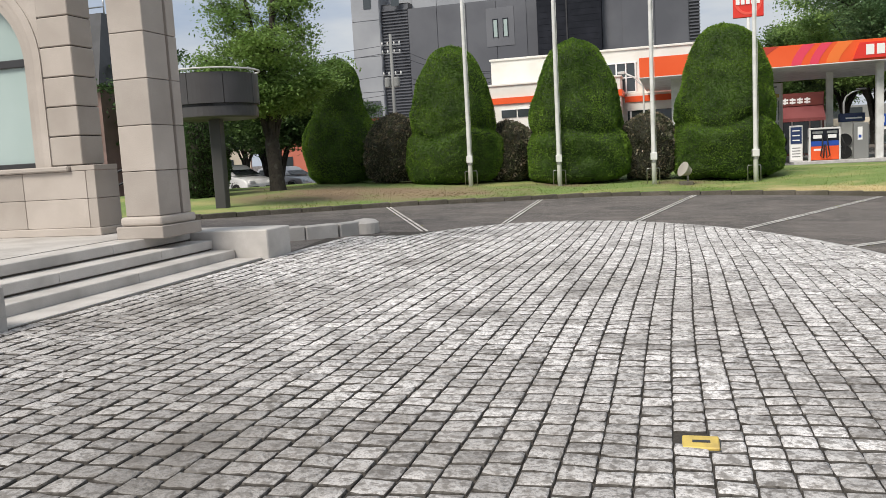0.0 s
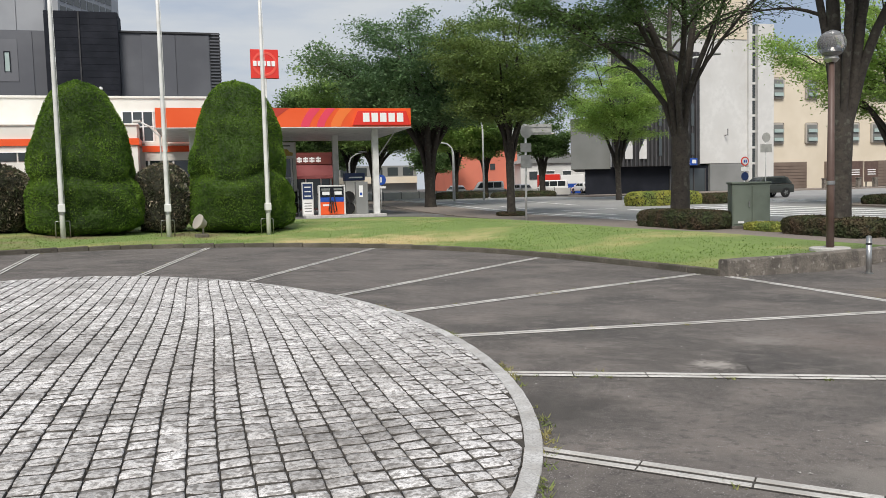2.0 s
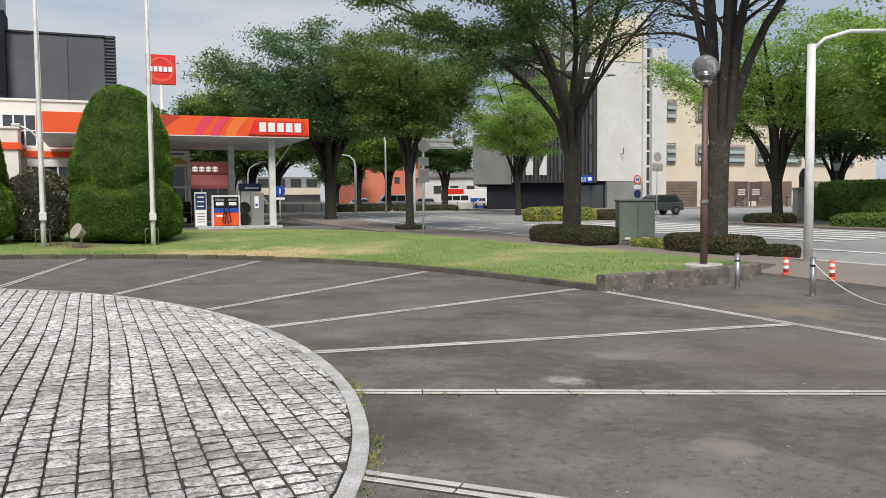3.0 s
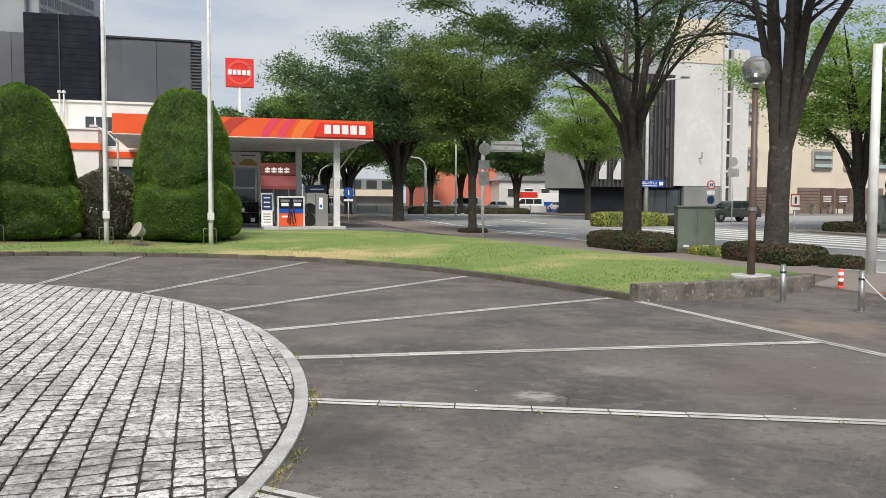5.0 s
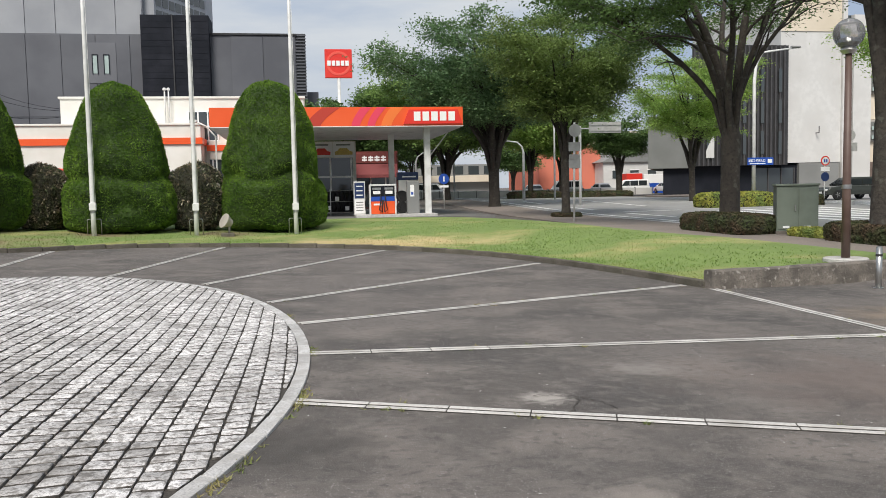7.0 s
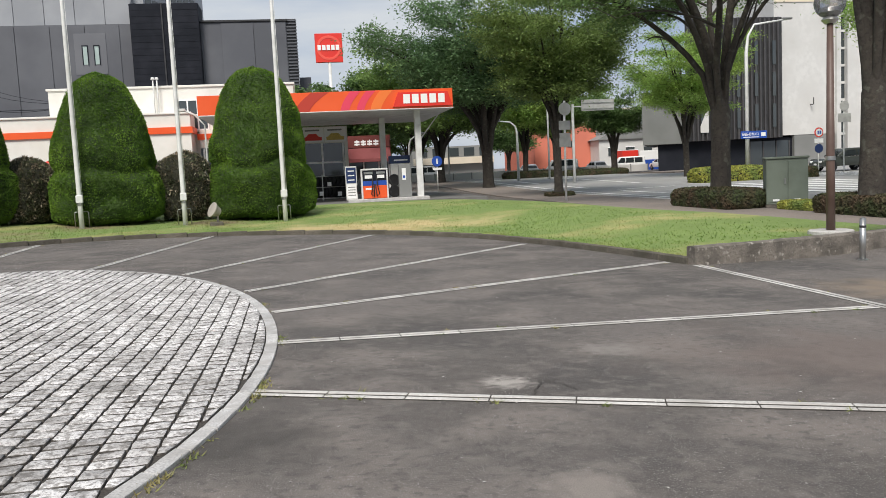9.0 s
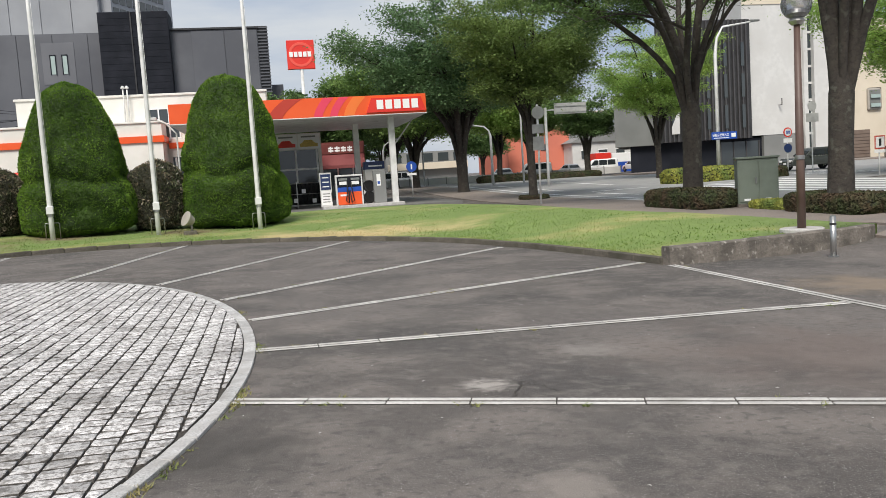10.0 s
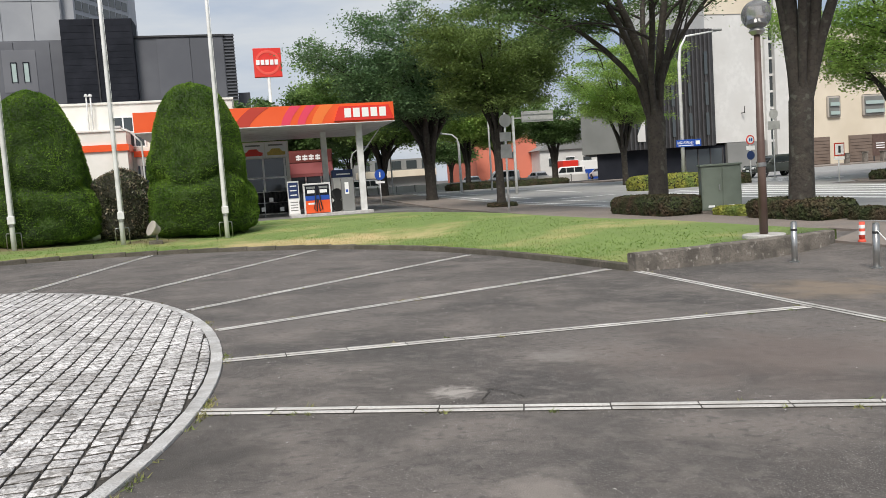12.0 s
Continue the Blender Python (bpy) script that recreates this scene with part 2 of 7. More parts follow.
M_road = layered("road_asphalt", (0.29, 0.286, 0.284), ((0.15, 0.4, 0.6, (0.34, 0.336, 0.333), 0.9), (1.0, 0.5, 0.7, (0.22, 0.216, 0.213), 0.6), (80.0, 0.5, 0.68, (0.25, 0.24, 0.23), 0.5)), 0.85, ((70.0, 0.004),))
M_sidewalk = mat("sidewalk_asphalt", (0.23, 0.19, 0.165), 0.9, grain=(0.28, 0.24, 0.21), grain_scale=70, patch=(0.18, 0.155, 0.14), patch_scale=0.7, bump=0.004)
SETT_SPOTS = ((-3.2, 3.6, 3.4, (0.16, 0.145, 0.13), 0.5), (-0.6, 2.6, 2.4, (0.15, 0.135, 0.12), 0.45), (-3.6, 8.0, 1.6, (0.2, 0.18, 0.16), 0.5), (2.0, 5.2, 0.7, (0.16, 0.145, 0.13), 0.45), (1.4, 7.4, 0.8, (0.2, 0.18, 0.165), 0.4), (2.6, 3.6, 0.6, (0.17, 0.155, 0.14), 0.45))
M_sett = layered("granite_sett", (0.78, 0.755, 0.745), ((0.16, 0.48, 0.68, (0.36, 0.34, 0.32), 0.55), (0.9, 0.52, 0.7, (0.2, 0.185, 0.17), 0.7), (7.0, 0.5, 0.68, (0.28, 0.26, 0.245), 0.65), (22.0, 0.5, 0.6, (0.15, 0.136, 0.122), 0.72), (55.0, 0.52, 0.62, (0.17, 0.155, 0.145), 0.6), (150.0, 0.54, 0.66, (0.12, 0.11, 0.105), 0.5)), 0.8, ((50.0, 0.012), (14.0, 0.016)), "object", 0.2, spots=SETT_SPOTS)
M_sett_rest = layered("granite_setts", (0.78, 0.755, 0.745), ((0.16, 0.48, 0.68, (0.36, 0.34, 0.32), 0.55), (0.9, 0.52, 0.7, (0.2, 0.185, 0.17), 0.7), (7.0, 0.5, 0.68, (0.28, 0.26, 0.245), 0.65), (22.0, 0.5, 0.6, (0.15, 0.136, 0.122), 0.72), (55.0, 0.52, 0.62, (0.17, 0.155, 0.145), 0.6), (150.0, 0.54, 0.66, (0.12, 0.11, 0.105), 0.5)), 0.8, ((50.0, 0.012), (14.0, 0.016)), "island", 0.2, spots=SETT_SPOTS)
# sett flanks: soil, and the narrow joints' shade put into the same dark colour
M_sett_side = mat("soiled_shaded_sett_side", (0.075, 0.067, 0.06), 0.95, grain=(0.04, 0.035, 0.03), grain_scale=40, patch=(0.16, 0.148, 0.135), patch_scale=5.0)
M_joint = mat("joint_soil", (0.045, 0.039, 0.033), 0.95, grain=(0.075, 0.065, 0.055), grain_scale=60, bump=0.01)
M_granite = mat("granite_edge", (0.58, 0.57, 0.56), 0.75, grain=(0.33, 0.32, 0.31), grain_scale=70, patch=(0.42, 0.4, 0.38), patch_scale=5.0, bump=0.003, per_object=0.14)
M_gutter = mat("white_concrete", (0.62, 0.6, 0.57), 0.85, grain=(0.42, 0.4, 0.38), grain_scale=60, patch=(0.4, 0.38, 0.35), patch_scale=3.0, bump=0.003, per_object=0.12)
M_step = mat("step_granite", (0.58, 0.55, 0.52), 0.65, grain=(0.46, 0.435, 0.41), grain_scale=150, patch=(0.4, 0.375, 0.35), patch_scale=2.2, bump=0.0015, per_object=0.08)
M_stone = mat("beige_stone", (0.47, 0.42, 0.375), 0.75, grain=(0.38, 0.335, 0.3), grain_scale=120, patch=(0.37, 0.325, 0.285), patch_scale=1.3, bump=0.003, per_object=0.12)
# dark stone for joints and risers, with the recesses' shade put into its colour
M_stone_dark = mat("stone_painted_joint_shade", (0.12, 0.1, 0.085), 0.9, grain=(0.08, 0.07, 0.06))
LAWN_SPOTS = ((9.6, 25.4, 2.1, (0.6, 0.47, 0.24), 0.9), (7.4, 26.0, 1.6, (0.58, 0.46, 0.24), 0.8), (12.2, 24.3, 0.9, (0.5, 0.42, 0.2), 0.7), (-4.0, 27.6, 2.8, (0.27, 0.19, 0.12), 0.9), (-7.6, 27.0, 3.2, (0.25, 0.175, 0.11), 0.95), (0.3, 30.6, 1.3, (0.2, 0.14, 0.09), 0.8), (4.6, 30.6, 1.2, (0.2, 0.14, 0.09), 0.75), (-10.5, 30.5, 1.6, (0.2, 0.14, 0.09), 0.8))
M_lawn = layered("lawn_soil", (0.17, 0.245, 0.065), ((0.3, 0.5, 0.66, (0.48, 0.4, 0.18), 0.8), (1.6, 0.45, 0.7, (0.22, 0.31, 0.085), 0.8), (12.0, 0.45, 0.7, (0.14, 0.21, 0.05), 0.45), (60.0, 0.5, 0.7, (0.28, 0.34, 0.12), 0.6)), 0.95, ((40.0, 0.02),), spots=LAWN_SPOTS)
M_weed = thin_leaf(mat("weed_leaves", (0.17, 0.22, 0.06), 0.7, patch=(0.36, 0.3, 0.13), patch_scale=3.0, island=0.3), 0.3)
M_grass = thin_leaf(layered("grass_blades", (0.225, 0.335, 0.085), ((0.3, 0.5, 0.66, (0.52, 0.45, 0.21), 0.8), (1.6, 0.45, 0.7, (0.3, 0.39, 0.115), 0.7)), 0.7, ((40.0, 0.001),), "island", 0.2, spots=LAWN_SPOTS), 0.5)
M_kerb = mat("old_kerb", (0.16, 0.14, 0.115), 0.9, grain=(0.08, 0.07, 0.055), grain_scale=30, patch=(0.09, 0.085, 0.06), patch_scale=2.0, bump=0.01, per_object=0.15)
M_wallc = layered("old_concrete", (0.2, 0.175, 0.15), ((2.5, 0.42, 0.62, (0.09, 0.08, 0.068), 0.9), (9.0, 0.58, 0.68, (0.4, 0.37, 0.33), 0.8), (30.0, 0.5, 0.7, (0.1, 0.088, 0.075), 0.7)), 0.9, ((20.0, 0.02),))
M_bark = layered("bark", (0.042, 0.035, 0.029), ((3.0, 0.45, 0.65, (0.058, 0.049, 0.039), 0.8), (10.0, 0.5, 0.7, (0.019, 0.016, 0.013), 0.9), (5.0, 0.58, 0.68, (0.11, 0.11, 0.088), 0.6)), 0.9, ((14.0, 0.025),))
M_leaf = thin_leaf(mat("zelkova_leaves", (0.095, 0.165, 0.055), 0.5, patch=(0.155, 0.25, 0.078), spec=0.3, patch_scale=0.5, island=0.32), 0.4)
M_leaf_olive = thin_leaf(mat("olive_leaves", (0.15, 0.22, 0.065), 0.5, patch=(0.22, 0.3, 0.085), spec=0.3, patch_scale=0.6, island=0.32), 0.42)
M_leaf_light = thin_leaf(mat("light_leaves", (0.18, 0.29, 0.085), 0.5, patch=(0.26, 0.38, 0.1), spec=0.3, patch_scale=0.6, island=0.32), 0.45)
M_leaf_bright = thin_leaf(mat("bright_leaves", (0.28, 0.43, 0.11), 0.5, patch=(0.4, 0.53, 0.14), spec=0.3, patch_scale=0.6, island=0.3), 0.55)
M_leaf_dark = thin_leaf(mat("dark_leaves", (0.06, 0.11, 0.038), 0.5, patch=(0.1, 0.165, 0.05), spec=0.25, patch_scale=0.6, island=0.3), 0.35)
M_leaf_deep = thin_leaf(mat("deep_green_leaves", (0.11, 0.195, 0.085), 0.5, patch=(0.17, 0.275, 0.112), spec=0.3, patch_scale=0.4, island=0.3), 0.38)
M_topiary = thin_leaf(mat("yew_foliage", (0.085, 0.165, 0.025), 0.65, patch=(0.175, 0.29, 0.043), spec=0.1, patch_scale=1.3, island=0.16), 0.12)
# near-black green: the shade deep in the foliage, put into the colour
M_topiary_core = mat("yew_inner_shade", (0.022, 0.042, 0.009), 0.95, patch=(0.05, 0.09, 0.017), patch_scale=2.0, bump=0.06, bump_scale=14)
M_shrub = mat("shrub_leaves", (0.075, 0.095, 0.045), 0.35, patch=(0.28, 0.22, 0.16), patch_scale=5.0, island=0.5)
# dark filling of shrubs and hedges, painted as the shade inside them
M_shrub_core = mat("shrub_inner_shade", (0.025, 0.025, 0.015), 0.95, bump=0.05, bump_scale=12)
M_hedge = mat("hedge_leaves", (0.055, 0.07, 0.03), 0.7, patch=(0.1, 0.07, 0.045), spec=0.2, patch_scale=2.0, island=0.2)
M_yellow_hedge = mat("yellow_hedge_leaves", (0.3, 0.3, 0.05), 0.7, patch=(0.16, 0.22, 0.05), patch_scale=1.0, island=0.35)
M_white_pole = mat("white_painted_metal", (0.75, 0.75, 0.74), 0.4, patch=(0.6, 0.6, 0.58), patch_scale=2.0)
M_steel = mat("stainless", (0.5, 0.5, 0.49), 0.35, 0.9, patch=(0.35, 0.35, 0.34), patch_scale=5)
M_brown_metal = mat("brown_metal", (0.1, 0.06, 0.048), 0.5, patch=(0.13, 0.085, 0.07), patch_scale=3)
M_orange = mat("orange_fascia", (0.82, 0.1, 0.02), 0.4, patch=(0.86, 0.12, 0.03), patch_scale=0.5)
M_red = mat("red_sign", (0.72, 0.035, 0.025), 0.4, patch=(0.76, 0.05, 0.03), patch_scale=0.5)
M_redlight = mat("red_sign_ring", (0.82, 0.1, 0.07), 0.4)
M_pink = mat("magenta_stripe", (0.78, 0.06, 0.12), 0.4)
M_maroon = mat("maroon_stripe", (0.5, 0.05, 0.03), 0.4)
M_white = mat("white_paint", (0.82, 0.8, 0.75), 0.6, patch=(0.74, 0.72, 0.66), patch_scale=0.8)
M_letter = mat("white_letter", (0.88, 0.88, 0.87), 0.4)
M_grayclad = mat("grey_cladding", (0.086, 0.09, 0.105), 0.55, patch=(0.115, 0.12, 0.136), patch_scale=0.15, per_object=0.06)
M_graymid = mat("mid_grey_cladding", (0.125, 0.13, 0.147), 0.55, patch=(0.15, 0.155, 0.172), patch_scale=0.15)
M_graylight = mat("light_grey_cladding", (0.28, 0.293, 0.318), 0.55, patch=(0.34, 0.352, 0.375), patch_scale=0.15, per_object=0.05)
M_black = mat("black_louvre", (0.012, 0.014, 0.02), 0.8, spec=0.2, patch=(0.02, 0.022, 0.03), patch_scale=0.5)
M_dark = mat("dark_metal", (0.03, 0.03, 0.032), 0.45, patch=(0.045, 0.045, 0.048), patch_scale=1.5)
M_drum = mat("grey_panel", (0.06, 0.057, 0.06), 0.45, patch=(0.075, 0.072, 0.074), patch_scale=0.8)
M_glass = mat("window_glass", (0.05, 0.06, 0.065), 0.08, spec=0.8)
M_paleglass = mat("pale_blind_glass", (0.36, 0.45, 0.43), 0.15, patch=(0.42, 0.51, 0.49), patch_scale=0.5)
M_blue = mat("blue_panel", (0.02, 0.08, 0.4), 0.4)
M_navy = mat("navy_panel", (0.02, 0.04, 0.12), 0.4)
M_green_cab = mat("green_cabinet", (0.17, 0.2, 0.16), 0.55, patch=(0.14, 0.165, 0.13), patch_scale=2.0, bump=0.001)
M_rubber = mat("black_rubber", (0.015, 0.015, 0.016), 0.7)
M_line = mat("road_paint", (0.82, 0.82, 0.81), 0.7, grain=(0.7, 0.69, 0.68), grain_scale=20, patch=(0.7, 0.7, 0.69), patch_scale=1.5)
M_white_wall = mat("white_wall", (0.66, 0.655, 0.64), 0.8, patch=(0.56, 0.55, 0.53), patch_scale=0.25, grain=(0.6, 0.595, 0.58), grain_scale=2.0)
M_cream = mat("cream_wall", (0.7, 0.62, 0.5), 0.8, patch=(0.64, 0.56, 0.44), patch_scale=0.3)
M_greywall = mat("grey_wall", (0.24, 0.245, 0.24), 0.75, patch=(0.2, 0.205, 0.2), patch_scale=0.3)
M_salmon = mat("salmon_wall", (0.66, 0.2, 0.13), 0.8, patch=(0.6, 0.18, 0.12), patch_scale=0.3)
M_brick = mat("brown_brick", (0.3, 0.2, 0.175), 0.85, patch=(0.23, 0.155, 0.135), patch_scale=1.5, per_object=0.2)
M_yellow_plate = mat("yellow_plate", (0.68, 0.5, 0.12), 0.5, patch=(0.5, 0.36, 0.1), patch_scale=12, bump=0.002)
M_hall = mat("hall_panel", (0.2, 0.205, 0.195), 0.6, patch=(0.17, 0.175, 0.165), patch_scale=0.4)
M_signback = mat("galvanised_sign_back", (0.42, 0.42, 0.41), 0.55, patch=(0.34, 0.34, 0.33), patch_scale=3.0)
M_greige = mat("greige_frame", (0.4, 0.37, 0.33), 0.7, patch=(0.34, 0.31, 0.28), patch_scale=1.0)

# ---- ground ----
def ticks(lo, hi, step, far):
    out = list(np.arange(lo, hi + 0.01, step))
    d, a, b = step * 1.6, lo, hi
    while b < far:
        a, b, d = a - d, b + d, d * 1.6
        out = [a] + out + [b]
    return out


def build_ground():
    xs, ys = ticks(-20, 40, 0.75, 2500), ticks(-20, 60, 0.75, 2500)
    def under_street(x, y):
        u, v = x * CS - y * SN, x * SN + y * CS
        return (20.0 < u < 36.0 and 17.0 < v < 145) or (35.9 < u < 118 and 43.2 < v < 70.8)

    verts = [(x, y, ground_z(x, y) - (0.14 if under_street(x, y) else 0.0)) for y in ys for x in xs]
    n = len(xs)
    faces = [(j * n + i, j * n + i + 1, (j + 1) * n + i + 1, (j + 1) * n + i) for j in range(len(ys) - 1) for i in range(n - 1)]
    tagged(new("ground", mesh_of("ground", verts, faces, M_asphalt, True)), "worn dark grey asphalt forecourt and street", "ground", kind="structure")


build_ground()

FRONT = [(-16.0, 14.5), (-11.9, 17.1), (-7.56, 20.75), (-4.46, 23.3), (-1.29, 24.95), (1.3, 26.2), (4.0, 26.2), (6.6, 25.4), (9.0, 23.75), (10.72, 21.06), (11.5, 18.32), (11.86, 15.25), (11.95, 12.5)]
BACK = [(-22.0, 27.0), (-17.0, 30.0), (-12.0, 33.5), (-6.5, 38.0), (-2.0, 40.0), (1.5, 40.0), (5.0, 40.0), (8.5, 40.0), (12.0, 39.5), (15.5, 37.0), (16.6, 30.0), (17.0, 22.0), (17.5, 13.1)]


def lawn_z(x, y, t):
    edge = court(x, y) + 0.1
    back = max(edge, -0.12) + 0.12 * sstep(20, 30, y)
    return edge + (back - edge + 0.16 * (0.2 + 0.8 * sstep(13, 20, y)) * math.sin(math.pi * min(1.0, t * 1.1) * 0.5)) * sstep(0, 0.6, t)


def build_lawn():
    f, b = curve_points(FRONT, 6), curve_points(BACK, 6)
    rows = 30
    verts, faces = [], []
    for p, q in zip(f, b):
        for k in range(rows + 1):
            t = k / rows
            s = p.lerp(q, t)
            verts.append((s.x, s.y, lawn_z(s.x, s.y, t) + 0.02 * noise.noise((s.x * 0.5, s.y * 0.5, 0))))
    n = rows + 1
    for i in range(len(f) - 1):
        for k in range(rows):
            faces.append((i * n + k, (i + 1) * n + k, (i + 1) * n + k + 1, i * n + k + 1))
    # the lawn's bank at its open end
    last = (len(f) - 1) * n
    k0 = len(verts)
    verts += [(x, y, z - 0.5) for x, y, z in verts[last:last + n]]
    faces += [(last + k, last + k + 1, k0 + k + 1, k0 + k) for k in range(rows)]
    me = mesh_of("lawn", verts, faces, M_lawn, True)
    ob = tagged(new("lawn", me), "mown lawn with dry yellow patches", "lawn", kind="structure")
    return ob, f, b


lawn, FRONT_LINE, BACK_LINE = build_lawn()


def lawn_height(x, y):
    best = min(range(len(FRONT_LINE)), key=lambda i: abs((BACK_LINE[i] - FRONT_LINE[i]).to_2d().normalized().cross(Vector((x, y)) - FRONT_LINE[i].to_2d())) + (0 if 0 <= (Vector((x, y)) - FRONT_LINE[i].to_2d()).dot((BACK_LINE[i] - FRONT_LINE[i]).to_2d()) else 99))
    d = (BACK_LINE[best] - FRONT_LINE[best]).to_2d()
    t = min(1.0, max(0.0, (Vector((x, y)) - FRONT_LINE[best].to_2d()).dot(d) / d.length_squared))
    return lawn_z(x, y, t)


def build_grass():
    """Tufts of blades over the part of the lawn that lies nearest the forecourt."""
    rng = np.random.default_rng(3)
    verts, faces = [], []
    n = len(FRONT_LINE)
    for _ in range(24000):
        i = rng.integers(12, n - 1)
        t = rng.random() ** 1.7 * 0.9
        a = rng.random()
        p = FRONT_LINE[i].lerp(FRONT_LINE[i + 1], a).lerp(BACK_LINE[i].lerp(BACK_LINE[i + 1], a), t)
        z = lawn_z(p.x, p.y, t)
        h, w, ang = 0.018 + 0.025 * rng.random(), 0.012 + 0.012 * rng.random(), rng.random() * 6.283
        dx, dy = math.cos(ang) * w, math.sin(ang) * w
        lx, ly = (rng.random(2) - 0.5) * 0.06
        k = len(verts)
        verts += [(p.x - dx, p.y - dy, z - 0.01), (p.x + dx, p.y + dy, z - 0.01), (p.x + lx, p.y + ly, z + h)]
        faces.append((k, k + 1, k + 2))
    tagged(new("grass", mesh_of("grass", verts, faces, M_grass)), "short mown grass blades, partly dry", "grass", kind="stuff")


build_grass()

# kerb along the lawn
kerb = tagged(new("kerb", None), "low weathered stone kerb round the lawn", "kerb", kind="structure")
kerb_mesh = None
for p, d in along([v for v in FRONT_LINE], 0.9)[:-1]:
    if kerb_mesh is None:
        bmk = box(-0.44, 0.44, -0.07, 0.07, -0.25, 0.13, 0.015)
        tmpob = part("kerb_stone", bmk, M_kerb, kerb)
        kerb_mesh = tmpob.data
        ob = tmpob
    else:
        ob = new("kerb_stone", kerb_mesh)
        ob.parent = kerb
    q = p + d * 0.45
    ob.matrix_basis = pose(q.x, q.y, court(q.x, q.y), 0, 0, math.degrees(math.atan2(d.y, d.x)))

# low retaining wall at the street end of the lawn
def build_low_wall():
    pts = along(curve_points([(11.9, 12.42), (13.5, 12.48), (15.2, 12.62), (16.6, 12.8), (17.3, 13.1), (17.6, 13.9)], 4), 0.35)
    bm = bmesh.new()
    rings = []
    for i, (p, d) in enumerate(pts):
        nrm = Vector((-d.y, d.x, 0))
        zb = court(p.x, p.y) - 0.2
        zt = -0.02 - 0.05 * i / len(pts) - (0.22 * sstep(len(pts) - 4, len(pts) - 1, i))
        j = 0.012 * noise.noise((p.x * 3, p.y * 3, 0))
        rings.append([bm.verts.new((p + nrm * o).to_tuple()[:2] + (z,)) for o, z in ((-0.13, zb), (-0.115 + j, zt - 0.03), (-0.09 + j, zt + j), (0.09, zt + j), (0.12, zt - 0.03), (0.13, zb))])
    for a, b in zip(rings, rings[1:]):
        for k in range(5):
            bm.faces.new((a[k], b[k], b[k + 1], a[k + 1]))
    bm.faces.new(rings[0])
    bm.faces.new(rings[-1][::-1])
    bmesh.ops.recalc_face_normals(bm, faces=bm.faces[:])
    w = part("retaining_wall", bm, M_wallc)
    tagged(w, "low weathered concrete wall with flaking stains", "wall", kind="structure")


build_low_wall()

# street pavement between lawn and road
def strip(name, left, right, z, material, label, category, thick=0.3, lift=None):
    bm = bmesh.new()
    a = [bm.verts.new((x, y, ground_z(x, y) + z)) for x, y in left]
    b = [bm.verts.new((x, y, ground_z(x, y) + z)) for x, y in right]
    al = [bm.verts.new((x, y, ground_z(x, y) + z - thick)) for x, y in left]
    bl = [bm.verts.new((x, y, ground_z(x, y) + z - thick)) for x, y in right]
    for i in range(len(left) - 1):
        bm.faces.new((a[i], b[i], b[i + 1], a[i + 1]))
        bm.faces.new((a[i], a[i + 1], al[i + 1], al[i]))
        bm.faces.new((b[i], bl[i], bl[i + 1], b[i + 1]))
    for i in (0, -1):
        bm.faces.new((a[i], b[i], bl[i], al[i]))
    bmesh.ops.recalc_face_normals(bm, faces=bm.faces[:])
    return tagged(part(name, bm, material), label, category, kind="structure")


VS = [3.0, 7.0, 11.0, 13.5, 15.2, 16, 17, 18, 20, 24, 28, 32, 36, 40, 44, 48, 52, 56, 60, 63, 66, 69, 72, 76, 80, 84, 90, 110, 150]
strip("pavement", [xy(15.3 if v > 17 else 16.6 if v > 15.5 else 15.25, v) for v in VS], [xy(18.3 if v < 19 else 19.2, v) for v in VS], 0.05, M_sidewalk, "worn brownish asphalt street pavement", "pavement")
strip("road", [xy(18.46 if v < 19 else 19.36, v) for v in VS], [xy(36.4, v) for v in VS], 0.02, M_road, "light grey asphalt street", "road", 0.02)
strip("road", [xy(36.41, v) for v in (42.0, 45, 50, 55, 60, 65, 71.9)], [xy(120, v) for v in (42.0, 45, 50, 55, 60, 65, 71.9)], 0.02, M_road, "light grey asphalt side street", "road", 0.02)
strip("road_kerb", [xy(18.3 if v < 19 else 19.2, v) for v in VS], [xy(18.46 if v < 19 else 19.36, v) for v in VS], 0.06, M_granite, "pale concrete road kerb", "kerb")

# ---- paved ellipse of granite setts ----
ECX, ECY, EA, EB = 0.49, 10.19, 3.94, 7.12


EL = 7.62  # the near half is a little longer


def rim(a, grow=0.0):
    return ECX + (EA + grow) * math.cos(a), ECY + ((EB if math.sin(a) > 0 else EL) + grow) * math.sin(a)


def rim_value(x, y, grow):
    b = EB if y > ECY else EL
    return ((x - ECX) / (EA + grow)) ** 2 + ((y - ECY) / (b + grow)) ** 2


def in_setts(x, y):
    u = x * CS - y * SN
    if u < -5.68 or y < -0.5:
        return False
    inside = rim_value(x, y, -0.08) < 1
    left = x < ECX - 0.2 and y < min(15.35, 14.75 + (x + 3.5) * 0.75)
    return inside or (left and (y < 12 or x < -1.7))


SETT_FACES = [1] * 20 + [0] * 20  # flanks dark with soil and painted joint shade, clean tops


